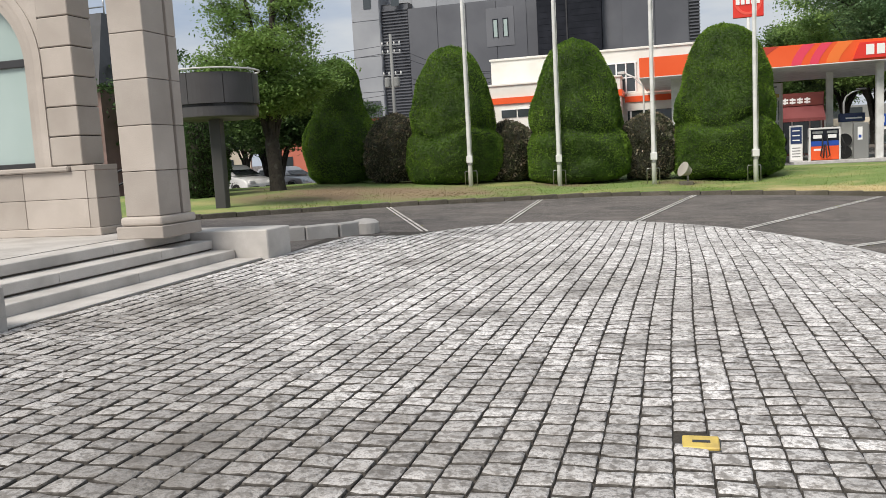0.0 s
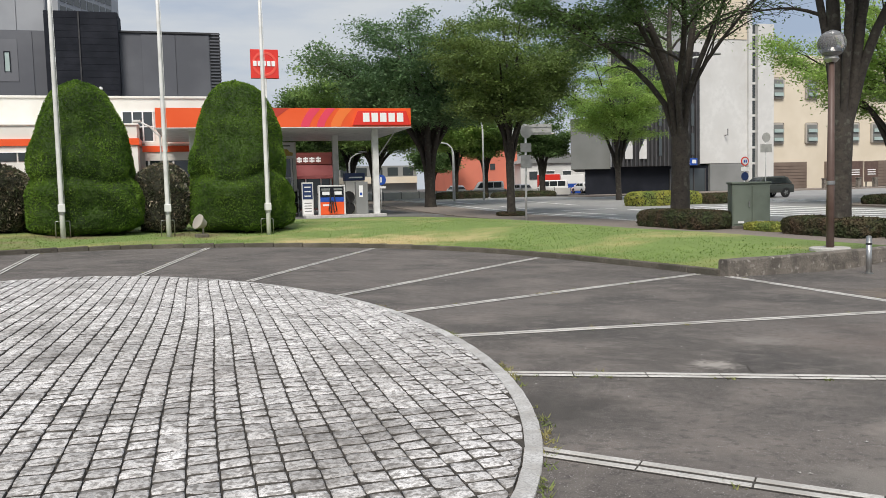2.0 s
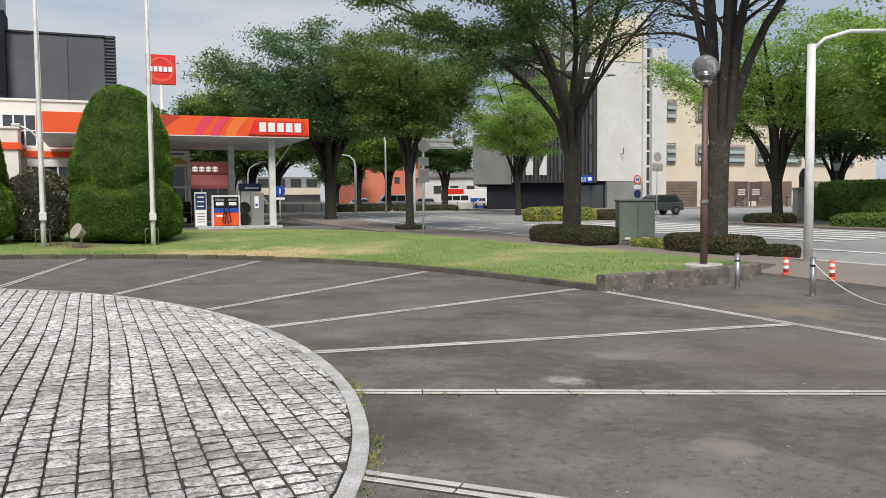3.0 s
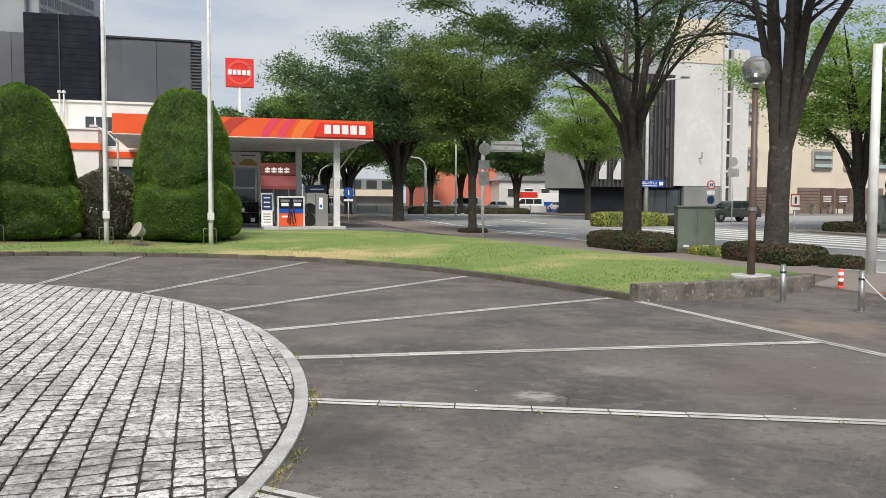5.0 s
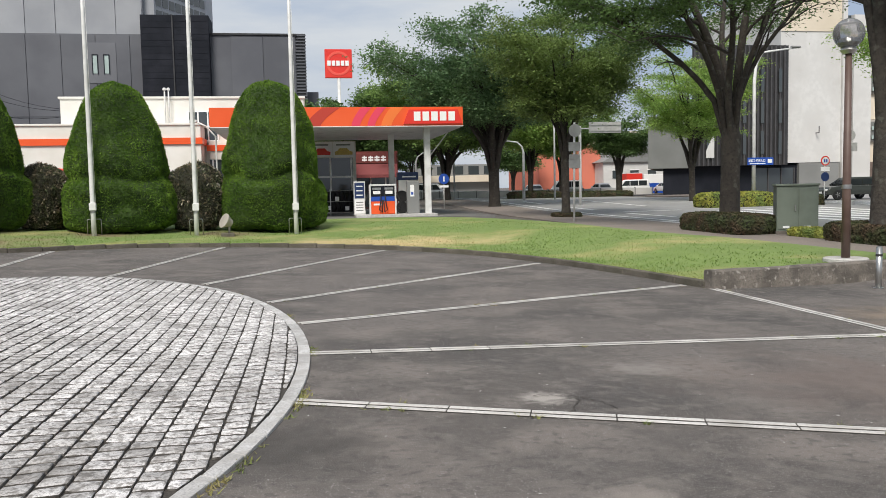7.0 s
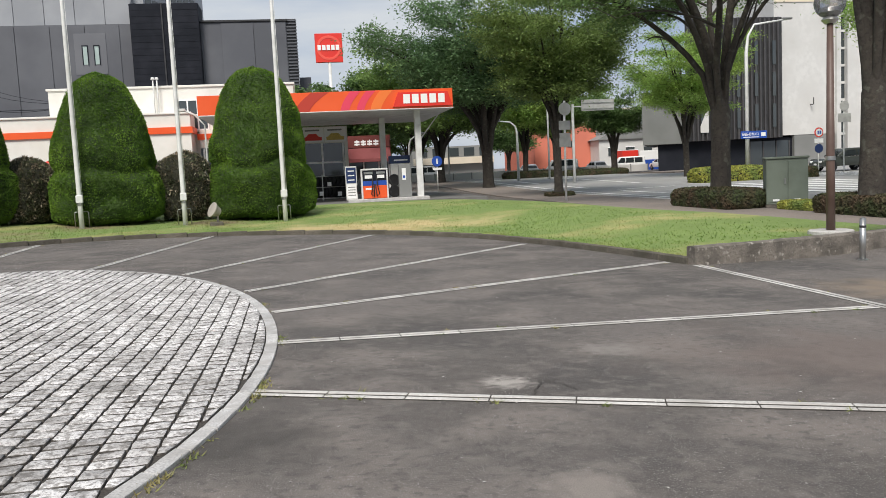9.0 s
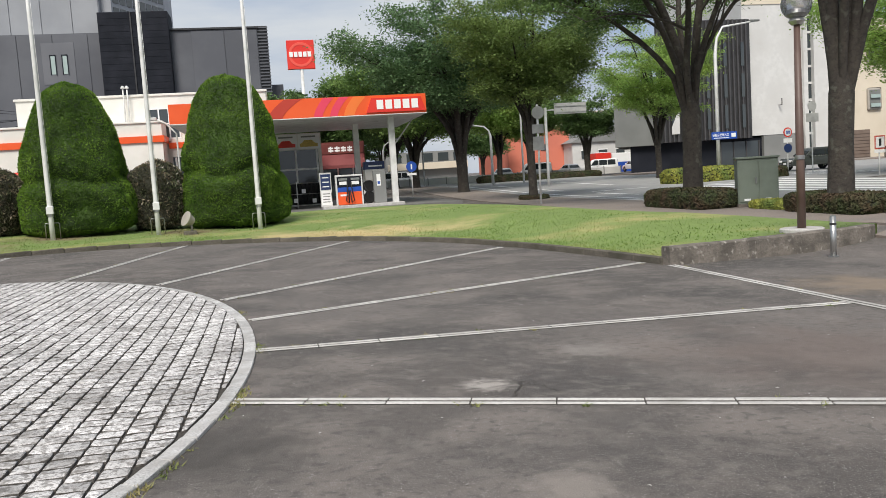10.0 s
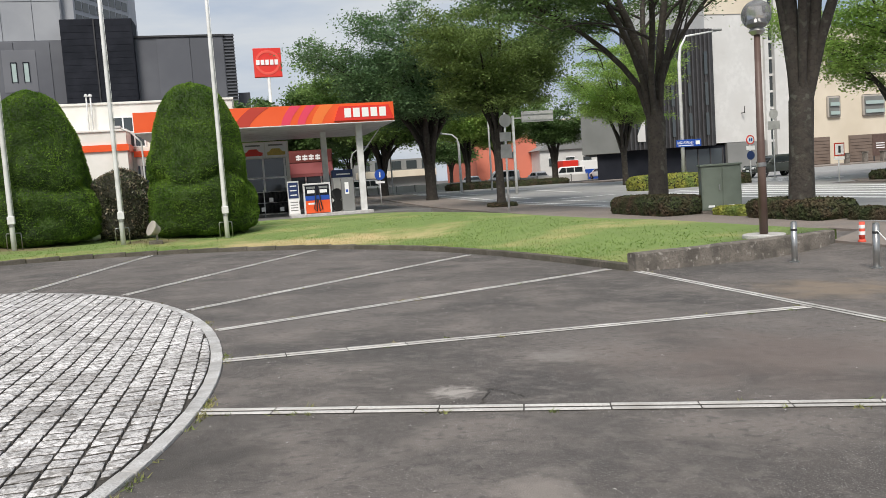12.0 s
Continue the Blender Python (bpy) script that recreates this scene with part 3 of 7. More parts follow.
def build_setts():
    bed = bmesh.new()
    cells = {}
    stepc = 0.5
    for i in range(-16, 12):
        for j in range(-2, 38):
            x, y = i * stepc, j * stepc
            if in_setts(x + 0.25, y + 0.25) or in_setts(x, y) or in_setts(x + 0.5, y + 0.5):
                vs = []
                for a, b in ((i, j), (i + 1, j), (i + 1, j + 1), (i, j + 1)):
                    if (a, b) not in cells:
                        px, py = a * stepc, b * stepc
                        cells[a, b] = bed.verts.new((px, py, court(px, py) + 0.018))
                    vs.append(cells[a, b])
                bed.faces.new(vs)
    for v in bed.verts:
        e = rim_value(v.co.x, v.co.y, -0.1)
        if e > 1 and (v.co.x > 0.3 or v.co.y > 15.5):
            k = 1 / math.sqrt(e)
            v.co.x, v.co.y = ECX + (v.co.x - ECX) * k, ECY + (v.co.y - ECY) * k
    floor = tagged(part("sett_paving", bed, M_joint), "granite sett paving with dark soil joints", "paving", kind="structure")
    rng = random.Random(5)
    shared = []
    for k in range(14):
        # split stone: uneven outline, worn round shoulders, a hummocky top
        bm = bmesh.new()
        ring = []
        for sx, sy in ((-1, -1), (-0.35, -1), (0.35, -1), (1, -1), (1, 0), (1, 1), (0.35, 1), (-0.35, 1), (-1, 1), (-1, 0)):
            c = 0.96 if abs(sx) == 1 and abs(sy) == 1 else 1.0
            ring.append((sx * c * (0.5 - rng.uniform(0, 0.02)), sy * c * (0.5 - rng.uniform(0, 0.06))))
        tilt = rng.uniform(-0.003, 0.003)
        loops = []
        for shrink, z in ((1.0, -0.03), (1.0, 0.019), (0.965, 0.026), (0.82, 0.0295)):
            loops.append([bm.verts.new((px * shrink, py * shrink, z + (px * tilt * 2 + rng.uniform(-0.0022, 0.0022) if z > 0.02 else 0))) for px, py in ring])
        mid = bm.verts.new((rng.uniform(-0.12, 0.12), rng.uniform(-0.12, 0.12), 0.03 + rng.uniform(-0.004, 0.004)))
        for a, b in zip(loops, loops[1:]):
            for q in range(10):
                bm.faces.new((a[q], a[(q + 1) % 10], b[(q + 1) % 10], b[q]))
        for q in range(10):
            bm.faces.new((loops[-1][q], loops[-1][(q + 1) % 10], mid))
        me = bpy.data.meshes.new("sett")
        bm.to_mesh(me)
        bm.free()
        me.materials.append(M_sett)
        me.materials.append(M_sett_side)
        me.polygons.foreach_set("material_index", SETT_FACES)
        me.polygons.foreach_set("use_smooth", [False] * 10 + [True] * 30)
        shared.append(me)
    verts, faces = [], []
    singles = 0
    pitch = 0.173
    for c in range(-44, 44):
        u = c * pitch
        v = -3.0 + rng.random() * 0.15
        while v < 20:
            d = rng.uniform(0.15, 0.185)
            x, y = xy(u + 0.02 * math.sin(v * 0.7 + c * 0.12) + rng.uniform(-0.003, 0.003), v + d / 2)
            if in_setts(x, y) and not (abs((x - 0.81) * CS - (y - 4.19) * SN) < 0.087 and abs((x - 0.81) * SN + (y - 4.19) * CS) < 0.084):
                w, dd = pitch - rng.uniform(0.0, 0.004), d - rng.uniform(0.006, 0.016)
                me = shared[rng.randrange(14)]
                m = pose(x, y, court(x, y) + 0.004, rng.uniform(-1.6, 1.6), rng.uniform(-1.2, 1.2), -8 + rng.uniform(-0.9, 0.9)) @ Matrix.Diagonal((w, dd, 1, 1))
                by_rim = rim_value(x, y, -0.3) > 1
                if singles < 300 and not by_rim and 0.2 < x < 2.8 and 3.6 < y < 7.2:
                    ob = new("sett", me)
                    ob.parent = floor
                    ob.matrix_basis = m
                    singles += 1
                else:
                    k = len(verts)
                    for q in me.vertices:
                        p = m @ q.co
                        e = rim_value(p.x, p.y, -0.132)
                        if by_rim and e > 1 and (x > ECX or y > 14.6):
                            # stones cut to the edging's curve
                            s = 1 / math.sqrt(e)
                            p.x, p.y = ECX + (p.x - ECX) * s, ECY + (p.y - ECY) * s
                        verts.append(p.to_tuple())
                    faces += [tuple(k + i for i in p.vertices) for p in me.polygons]
            v += d
    me = mesh_of("setts", verts, faces, [M_sett_rest, M_sett_side], False)
    me.polygons.foreach_set("material_index", SETT_FACES * (len(faces) // 40))
    me.polygons.foreach_set("use_smooth", ([False] * 10 + [True] * 30) * (len(faces) // 40))
    rest = new("setts", me)
    rest.parent = floor
    tagged(rest, "grey-white granite setts", kind="stuff")


# granite edging round the ellipse
def build_edging():
    edge = tagged(new("edging", None), "pale granite edging stones round the paved ellipse", "edging", kind="structure")
    n = 52
    for k in range(n):
        a0 = radians(-68) + k * radians(198) / n
        a1 = radians(-68) + (k + 1) * radians(198) / n - 0.002
        pts = [rim(a0, -0.122), rim(a0, -0.005), rim((a0 + a1) / 2, -0.005), rim(a1, -0.005), rim(a1, -0.122), rim((a0 + a1) / 2, -0.122)]
        z = court(*pts[0])
        part("edging_stone", prism(pts, z - 0.1, z + 0.02, bevel=0.006), M_granite, edge)


build_edging()

# drain strips: pairs of white concrete blocks set flush in the asphalt
GUTTERS = [((-0.95, 17.1), (-0.35, 25.2)), ((1.68, 17.0), (4.3, 26.0)), ((3.47, 15.3), (8.75, 23.6)), ((4.33, 12.5), (11.25, 18.2)), ((4.48, 10.33), (11.8, 13.0)), ((4.31, 8.36), (11.1, 7.62)),
           ((3.88, 6.47), (11.0, 2.75)), ((3.05, 4.48), (7.6, -1.2)), ((-2.4, 15.7), (-4.6, 23.0)), ((11.95, 12.35), (10.4, 2.6))]


def build_gutters():
    bm = bmesh.new()
    box(-0.3, 0.29, 0.022, 0.076, -0.08, 0.0085, 0.003, bm)
    box(-0.3, 0.29, -0.076, -0.022, -0.08, 0.0085, 0.003, bm)
    me = bpy.data.meshes.new("gutter_block")
    bm.to_mesh(me)
    bm.free()
    me.materials.append(M_gutter)
    rng = random.Random(2)
    for a, b in GUTTERS:
        g = tagged(new("drain_strip", None), "white concrete drain strip with a slot", "drain", kind="structure")
        a3, b3 = Vector((*a, 0)), Vector((*b, 0))
        d = (b3 - a3)
        n = max(1, int(d.length / 0.6))
        side = Vector((-d.y, d.x, 0)).normalized() * 0.092
        bm = bmesh.new()
        rows = [[bm.verts.new((v.x, v.y, court(v.x, v.y) + 0.004)) for v in (a3 + d * (k / n) - side, a3 + d * (k / n) + side)] for k in range(n + 1)]
        for q, r in zip(rows, rows[1:]):
            bm.faces.new((q[0], r[0], r[1], q[1]))
        part("slot", bm, M_joint, g, "dark soil in the slot and along the edges")
        for k in range(n):
            p = a3 + d * ((k + 0.5) / n)
            ob = new("gutter_block", me)
            ob.parent = g
            slope = math.degrees(math.atan2(court(b3.x, b3.y) - court(a3.x, a3.y), d.length))
            ob.matrix_basis = pose(p.x, p.y, court(p.x, p.y) + rng.uniform(0.0, 0.0025), 0, -slope, math.degrees(math.atan2(d.y, d.x)) + rng.uniform(-0.4, 0.4)) @ Matrix.Diagonal((d.length / n / 0.6, 1, 1, 1))


build_gutters()

# ---- stone entrance of the public building ----
PLAT = 0.58


def build_entrance():
    # steps in long granite blocks
    st = thing("entrance_steps", grid_pose(0, 0), "pale granite entrance steps with shade painted dark under the treads", "steps", kind="structure")
    cuts = [[4.0, 6.4, 8.6, 10.86], [4.0, 5.6, 7.7, 9.6, 10.86], [4.0, 6.9, 9.1, 10.86]]
    for k in range(3):
        u1 = -6.14 - 0.36 * k
        z0, z1 = 0.08 + 0.15 * k, 0.13 + 0.15 * (k + 1)
        for a, b in zip(cuts[k], cuts[k][1:]):
            part("step_block", box(u1 - 0.5, u1, a + 0.003, b - 0.003, z0 + 0.075, z1, 0.008), M_step, st)
        # dark strip under each tread, the nosing's shade painted on
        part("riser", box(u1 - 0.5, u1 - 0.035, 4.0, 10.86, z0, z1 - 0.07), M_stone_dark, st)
    part("apron", box(-6.2, -5.7, 4.0, 10.86, 0.0, 0.16, 0.006), M_step, st)
    pl = part("platform", box(-16, -7.3, 4.0, 10.86, 0.1, PLAT, 0.0), M_step)
    place(tagged(pl, "pale stone porch floor", "floor", kind="structure"), grid_pose(0, 0))
    for v0, v1, nm in ((10.87, 11.6, "end"), (5.3, 6.0, "near")):
        b = part("parapet_block", box(-7.3, -5.6, v0, v1, -0.1, 0.56, 0.015), M_step)
        place(tagged(b, "smooth pale granite block at the end of the steps", "stone block", kind="structure"), grid_pose(0, 0))
    # low curved wall of blocks behind
    lw = thing("low_curb", pose(0, 0, 0), "low curved curb of pale concrete blocks", "curb", kind="structure")
    line = curve_points([(-6.6, 12.9), (-5.6, 13.6), (-4.7, 14.25), (-3.95, 14.9), (-3.6, 15.5)], 6)
    pts = along(line, 0.62)
    for (p, d), (q, e) in zip(pts, pts[1:]):
        nr = Vector((-d.y, d.x, 0)) * 0.13
        s = (q - p) * 0.012
        quad = [(p - nr + s), (q - nr - s), (q + nr - s), (p + nr + s)]
        part("curb_block", prism([v.to_2d() for v in quad], court(p.x, p.y) - 0.05, court(p.x, p.y) + 0.24, bevel=0.02), M_step, lw)
    e = part("curb_end", lathe([(0.27, 0), (0.27, 0.2), (0.2, 0.26), (0.05, 0.285)], 20), M_step, lw)
    e.matrix_basis = pose(-3.52, 15.52, court(-3.5, 15.5))

    # pier of ashlar courses with a stepped base
    col = thing("stone_pier", grid_pose(-6.92, 10.22, PLAT), "tall beige stone pier with a moulded base", "pillar", kind="structure")
    part("base", box(-0.37, 0.37, -0.47, 0.47, 0, 0.17, 0.01), M_stone, col)
    part("base_moulding", box(-0.33, 0.33, -0.43, 0.43, 0.17, 0.30, 0.045, seg=3), M_stone, col)
    z = 0.30
    for k in range(12):
        h = 0.62
        part("course", box(-0.27, 0.27, -0.36, 0.14, z + 0.004, z + h - 0.004, 0.008), M_stone, col)
        part("course", box(-0.21, 0.22, 0.144, 0.2, z + 0.004, z + h - 0.004, 0.002), M_stone, col)
        part("course", box(-0.27, 0.27, 0.204, 0.4, z + 0.004, z + h - 0.004, 0.008), M_stone, col)
        z += h
    # shows dark in the joints between courses, their shade put into the colour
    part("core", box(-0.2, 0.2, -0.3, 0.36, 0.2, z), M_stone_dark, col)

    # wall with a round-headed window
    wall = thing("wall_porch", grid_pose(-8.12, 10.6, PLAT), "beige ashlar wall with a tall arched window", "wall", kind="structure")
    H = 7.5
    part("plinth", box(-6.0, -0.05, -0.06, 0.5, 0, 0.12, 0.01), M_stone, wall)
    k = 0
    for z0, z1 in ((0.12, 0.56), (0.56, 0.98)):
        x = -6.0
        while x < -0.085:
            w = min(1.15, -0.08 - x)
            part("ashlar", box(x + 0.004, x + w - 0.004, -0.03, 0.5, z0 + 0.003, z1 - 0.003, 0.006), M_stone, wall)
            x += w
    part("ledge", box(-6.0, -0.5, -0.1, 0.4, 0.98, 1.06, 0.02), M_stone, wall)
    part("ashlar", box(-0.5, -0.08, -0.03, 0.5, 0.983, 1.06, 0.006), M_stone, wall)
    # quoin courses beside the window, deeply jointed
    z, q = 1.06, 0
    while z < H:
        part("quoin", box(-0.86, -0.3, 0.0, 0.5, z + 0.014, z + 0.44 - 0.002, 0.012), M_stone, wall)
        z += 0.44
    # dark filling behind the quoins, painted as the shade of their joints
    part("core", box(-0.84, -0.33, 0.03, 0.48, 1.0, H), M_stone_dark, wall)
    # arch: jambs, moulded rings, spandrel
    cx, half, spring = -2.33, 1.12, 2.62
    for r0, r1, d in ((half, half + 0.12, 0.06), (half + 0.12, half + 0.24, 0.02), (half + 0.24, half + 0.36, -0.02)):
        bm = bmesh.new()
        ring = []
        for i in range(29):
            a = math.pi * i / 28
            ring.append([(cx + r * math.cos(a), spring + r * math.sin(a)) for r in (r0, r1)])
        path = [[(cx + r0, 1.06), (cx + r1, 1.06)]] + ring + [[(cx - r0, 1.06), (cx - r1, 1.06)]]
        loops = [[bm.verts.new((p[0], y, p[1])) for p in pair for y in (d, 0.5)] for pair in path]
        for a, b in zip(loops, loops[1:]):
            bm.faces.new((a[0], a[2], b[2], b[0]))
            bm.faces.new((a[0], b[0], b[1], a[1]))
            bm.faces.new((a[2], a[3], b[3], b[2]))
        bmesh.ops.recalc_face_normals(bm, faces=bm.faces[:])
        part("arch_moulding", bm, M_stone, wall)
    bm = bmesh.new()
    r = half + 0.36
    arc = [(cx + r * math.cos(math.pi * i / 24), spring + r * math.sin(math.pi * i / 24)) for i in range(25)]
    top = [(cx + r - 2 * r * i / 24, H) for i in range(25)]
    va = [bm.verts.new((x, 0.0, z)) for x, z in arc]
    vt = [bm.verts.new((x, 0.0, z)) for x, z in top]
    for i in range(24):
        bm.faces.new((va[i], va[i + 1], vt[i + 1], vt[i]))
    part("spandrel", bm, M_stone, wall)
    part("ashlar", box(-6.0, cx - r, 0.0, 0.5, 1.06, H), M_stone, wall)
    win = part("window", box(cx - half, cx + half, 0.3, 0.34, 1.06, spring + half), M_paleglass, wall, "pale obscured arched window panes")
    part("transom", box(cx - half, cx + half, 0.24, 0.36, 2.62, 2.74, 0.01), M_dark, win)
    part("mullion", box(cx - 0.04, cx + 0.04, 0.25, 0.35, 1.06, spring + half, 0.01), M_dark, win)
    part("frame", box(cx - half, cx + half, 0.22, 0.36, 1.06, 1.14, 0.01), M_dark, win)
    part("frame", box(cx + half - 0.07, cx + half, 0.22, 0.36, 1.06, spring, 0.01), M_dark, win)
    part("backing", box(-6.0, -0.5, 0.4, 0.5, 1.0, H), M_stone, wall)


build_entrance()


def build_drum():
    d = thing("round_canopy", pose(-9.3, 22.5, lawn_height(-9.3, 22.5) - 0.12), "dark grey round metal canopy drum on one post", "canopy")
    part("post", box(-0.16, 0.16, -0.16, 0.16, -0.1, 2.75, 0.02), M_drum, d)
    part("lower_ring", lathe([(1.14, 2.62), (1.2, 2.66), (1.2, 2.92), (1.14, 2.92)], 48), M_drum, d)
    part("shadow_gap", lathe([(1.16, 2.9), (1.16, 3.02)], 48), M_dark, d)
    for k in range(8):
        bm = bmesh.new()
        a0, a1 = k * math.pi / 4 + 0.62, (k + 1) * math.pi / 4 + 0.606
        loops = []
        for i in range(9):
            a = a0 + (a1 - a0) * i / 8
            loops.append([bm.verts.new((r * math.cos(a), r * math.sin(a), z)) for r, z in ((1.18, 3.0), (1.25, 3.0), (1.25, 3.82), (1.18, 3.82))])
        for a, b in zip(loops, loops[1:]):
            for q in range(4):
                bm.faces.new((a[q], b[q], b[(q + 1) % 4], a[(q + 1) % 4]))
        bm.faces.new(loops[0][::-1])
        bm.faces.new(loops[-1])
        bmesh.ops.recalc_face_normals(bm, faces=bm.faces[:])
        part("panel", bm, M_drum, d, smooth=False)
    part("core", lathe([(1.17, 2.95), (1.17, 3.8)], 48), M_dark, d)
    part("rail", tube([(1.3 * math.cos(i * math.pi / 24), 1.3 * math.sin(i * math.pi / 24), 3.92) for i in range(49)], 0.025, 6), M_white_pole, d)


build_drum()

# ---- flagpoles and clipped trees ----
def flagpole():
    f = thing("flagpole", pose(0, 0, 0), "tall white tapered flagpole with a base box", "flagpole", "flagpoles on the lawn")
    part("pole", tube([(0, 0, -0.1), (0, 0, 1.0), (0, 0, 6.0), (0, 0, 12.5)], [0.085, 0.08, 0.066, 0.04], 14), M_white_pole, f)
    part("cleat_box", box(-0.11, 0.11, -0.11, 0.11, 0.86, 1.12, 0.015), M_white_pole, f)
    part("collar", lathe([(0.1, 0.78), (0.1, 0.86)], 16), M_steel, f)
    part("rope", tube([(0.1, -0.02, 1.1), (0.085, -0.02, 6.0), (0.06, 0, 12.2)], 0.008, 5), M_white_pole, f)
    for s in (-1, 1):
        part("guard_rail", tube([(s * 0.22, 0.24, -0.05), (s * 0.22, 0.24, 0.52), (s * 0.2, 0.24, 0.56), (s * 0.06, 0.24, 0.56)], 0.018, 6), M_steel, f)
    return f


fp = flagpole()
POLE_Y = 30.08
for k, x in enumerate((-2.95, 0.27, 3.59, 7.05)):
    m = pose(x, POLE_Y, lawn_height(x, POLE_Y))
    if k == 0:
        fp.matrix_basis = m
    else:
        copy_thing(fp, m)


def leaf_cloud(name, centres, normals, size, material, parent, seed, spread=0.9, flat=0.5):
    """Many small pointed leaves, each lying roughly along its normal."""
    rng = np.random.default_rng(seed)
    n = len(centres)
    c = np.asarray(centres, float)
    nr = np.asarray(normals, float) + rng.normal(0, spread, (n, 3))
    nr /= np.linalg.norm(nr, axis=1, keepdims=True) + 1e-9
    t = np.cross(nr, rng.normal(0, 1, (n, 3)))
    t /= np.linalg.norm(t, axis=1, keepdims=True) + 1e-9
    b = np.cross(nr, t)
    s = (size * rng.uniform(0.6, 1.4, n))[:, None]
    v = np.empty((n, 4, 3))
    v[:, 0] = c - t * s
    v[:, 1] = c + b * s * flat
    v[:, 2] = c + t * s
    v[:, 3] = c - b * s * flat
    me = bpy.data.meshes.new(name)
    me.vertices.add(4 * n)
    me.vertices.foreach_set("co", v.ravel())
    me.loops.add(4 * n)
    me.loops.foreach_set("vertex_index", np.arange(4 * n, dtype=np.int32))
    me.polygons.add(n)
    me.polygons.foreach_set("loop_start", np.arange(0, 4 * n, 4, dtype=np.int32))
    me.materials.append(material)
    me.update(calc_edges=True)
    ob = new(name, me)
    if parent is not None:
        ob.parent = parent
    return ob


def blob(profile, seed, sides=64, rough=0.12):
    """A clipped plant's body from (radius, height) pairs, with lobes and creases cut by hand. Returns vertices and faces."""
    hs = [p[1] for p in profile]
    rs = [p[0] for p in profile]
    rows = 56
    verts = []
    for j in range(rows + 1):
        s = j / rows
        z = hs[0] + (hs[-1] - hs[0]) * s
        for k in range(sides):
            a = 2 * math.pi * k / sides
            ca, sa = math.cos(a), math.sin(a)
            # the tiers run up and down round the plant instead of lying level
            zz = z + 0.5 * rough / 0.12 * noise.noise((ca * 0.9 + seed, sa * 0.9, 4.0)) * math.sin(math.pi * s)
            r = float(np.interp(zz, hs, rs))
            f = 1 + rough * (1.25 * noise.noise((ca * 1.2 + seed, sa * 1.2, z * 0.55)) + 0.45 * noise.noise((ca * 3 + seed, sa * 3, z * 1.6)) + 0.2 * noise.noise((ca * 8 + seed, sa * 8, z * 4.5)))
            verts.append((r * f * ca, r * f * sa, z + 0.12 * noise.noise((ca, seed + sa, z))))
    faces = [(j * sides + k, j * sides + (k + 1) % sides, (j + 1) * sides + (k + 1) % sides, (j + 1) * sides + k) for j in range(rows) for k in range(sides)]
    return verts, faces


def clipped(name, x, y, profile, seed, count, leaf, m_leaf, m_core, label, category, rough=0.12, group="", spread=0.8):
    z = lawn_height(x, y) - 0.05
    t = thing(name, pose(x, y, z), label, category, group)
    verts, faces = blob(profile, seed, rough=rough)
    # added body behind the leaves, coloured dark for the shade between them
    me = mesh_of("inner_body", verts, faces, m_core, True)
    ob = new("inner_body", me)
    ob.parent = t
    v = np.array(verts)
    f = np.array(faces)
    rng = np.random.default_rng(seed)
    a, b, c, d = v[f[:, 0]], v[f[:, 1]], v[f[:, 2]], v[f[:, 3]]
    nr = np.cross(c - a, d - b)
    area = np.linalg.norm(nr, axis=1)
    nr /= area[:, None] + 1e-9
    pick = rng.choice(len(f), count, p=area / area.sum())
    s, q = rng.random((count, 1)), rng.random((count, 1))
    pts = (a[pick] * (1 - s) + b[pick] * s) * (1 - q) + (d[pick] * (1 - s) + c[pick] * s) * q
    up = nr[pick] + np.array([0, 0, 0.35])
    pts = pts + nr[pick] * rng.uniform(-0.01, leaf * 0.9, (count, 1))
    leaf_cloud("foliage", pts, np.cross(up, rng.normal(0, 1, (count, 3))), leaf, m_leaf, t, seed + 7, spread * 0.5, 0.32)
    part("trunk", tube([(0, 0, -0.1), (0, 0, profile[0][1] + 0.5)], 0.14, 8), M_bark, t)
    return t


def cone_profile(r, h, waist=0.36):
    """Three soft tiers: a broad skirt, a bulging middle and a rounded crown."""
    return [(r * 0.72, 0.08), (r * 0.94, 0.3), (r * 1.02, h * 0.14), (r * 1.04, h * 0.25), (r * 1.01, h * 0.31), (r * 0.87, h * waist), (r * 0.92, h * 0.41), (r * 0.9, h * 0.5), (r * 0.84, h * 0.58), (r * 0.74, h * 0.72), (r * 0.62, h * 0.84), (r * 0.48, h * 0.92), (r * 0.28, h * 0.975), (0.02, h)]


LBL = "large clipped dark-green yew topiary in soft tiers"
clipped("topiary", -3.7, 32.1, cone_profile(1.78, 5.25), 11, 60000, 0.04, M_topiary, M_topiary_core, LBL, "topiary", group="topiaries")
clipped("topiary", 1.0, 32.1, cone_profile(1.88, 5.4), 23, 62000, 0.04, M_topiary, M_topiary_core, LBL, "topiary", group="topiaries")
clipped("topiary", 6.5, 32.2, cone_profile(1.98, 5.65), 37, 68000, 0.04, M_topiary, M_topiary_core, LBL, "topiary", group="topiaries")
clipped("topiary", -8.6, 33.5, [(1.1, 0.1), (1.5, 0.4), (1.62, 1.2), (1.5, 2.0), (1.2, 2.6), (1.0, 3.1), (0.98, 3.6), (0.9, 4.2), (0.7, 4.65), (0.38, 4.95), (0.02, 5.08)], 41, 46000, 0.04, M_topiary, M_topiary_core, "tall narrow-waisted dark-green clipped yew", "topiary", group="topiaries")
SHR = [(0.6, 0.1), (0.85, 0.4), (0.95, 1.0), (0.9, 1.6), (0.7, 2.0), (0.4, 2.25), (0.02, 2.4)]
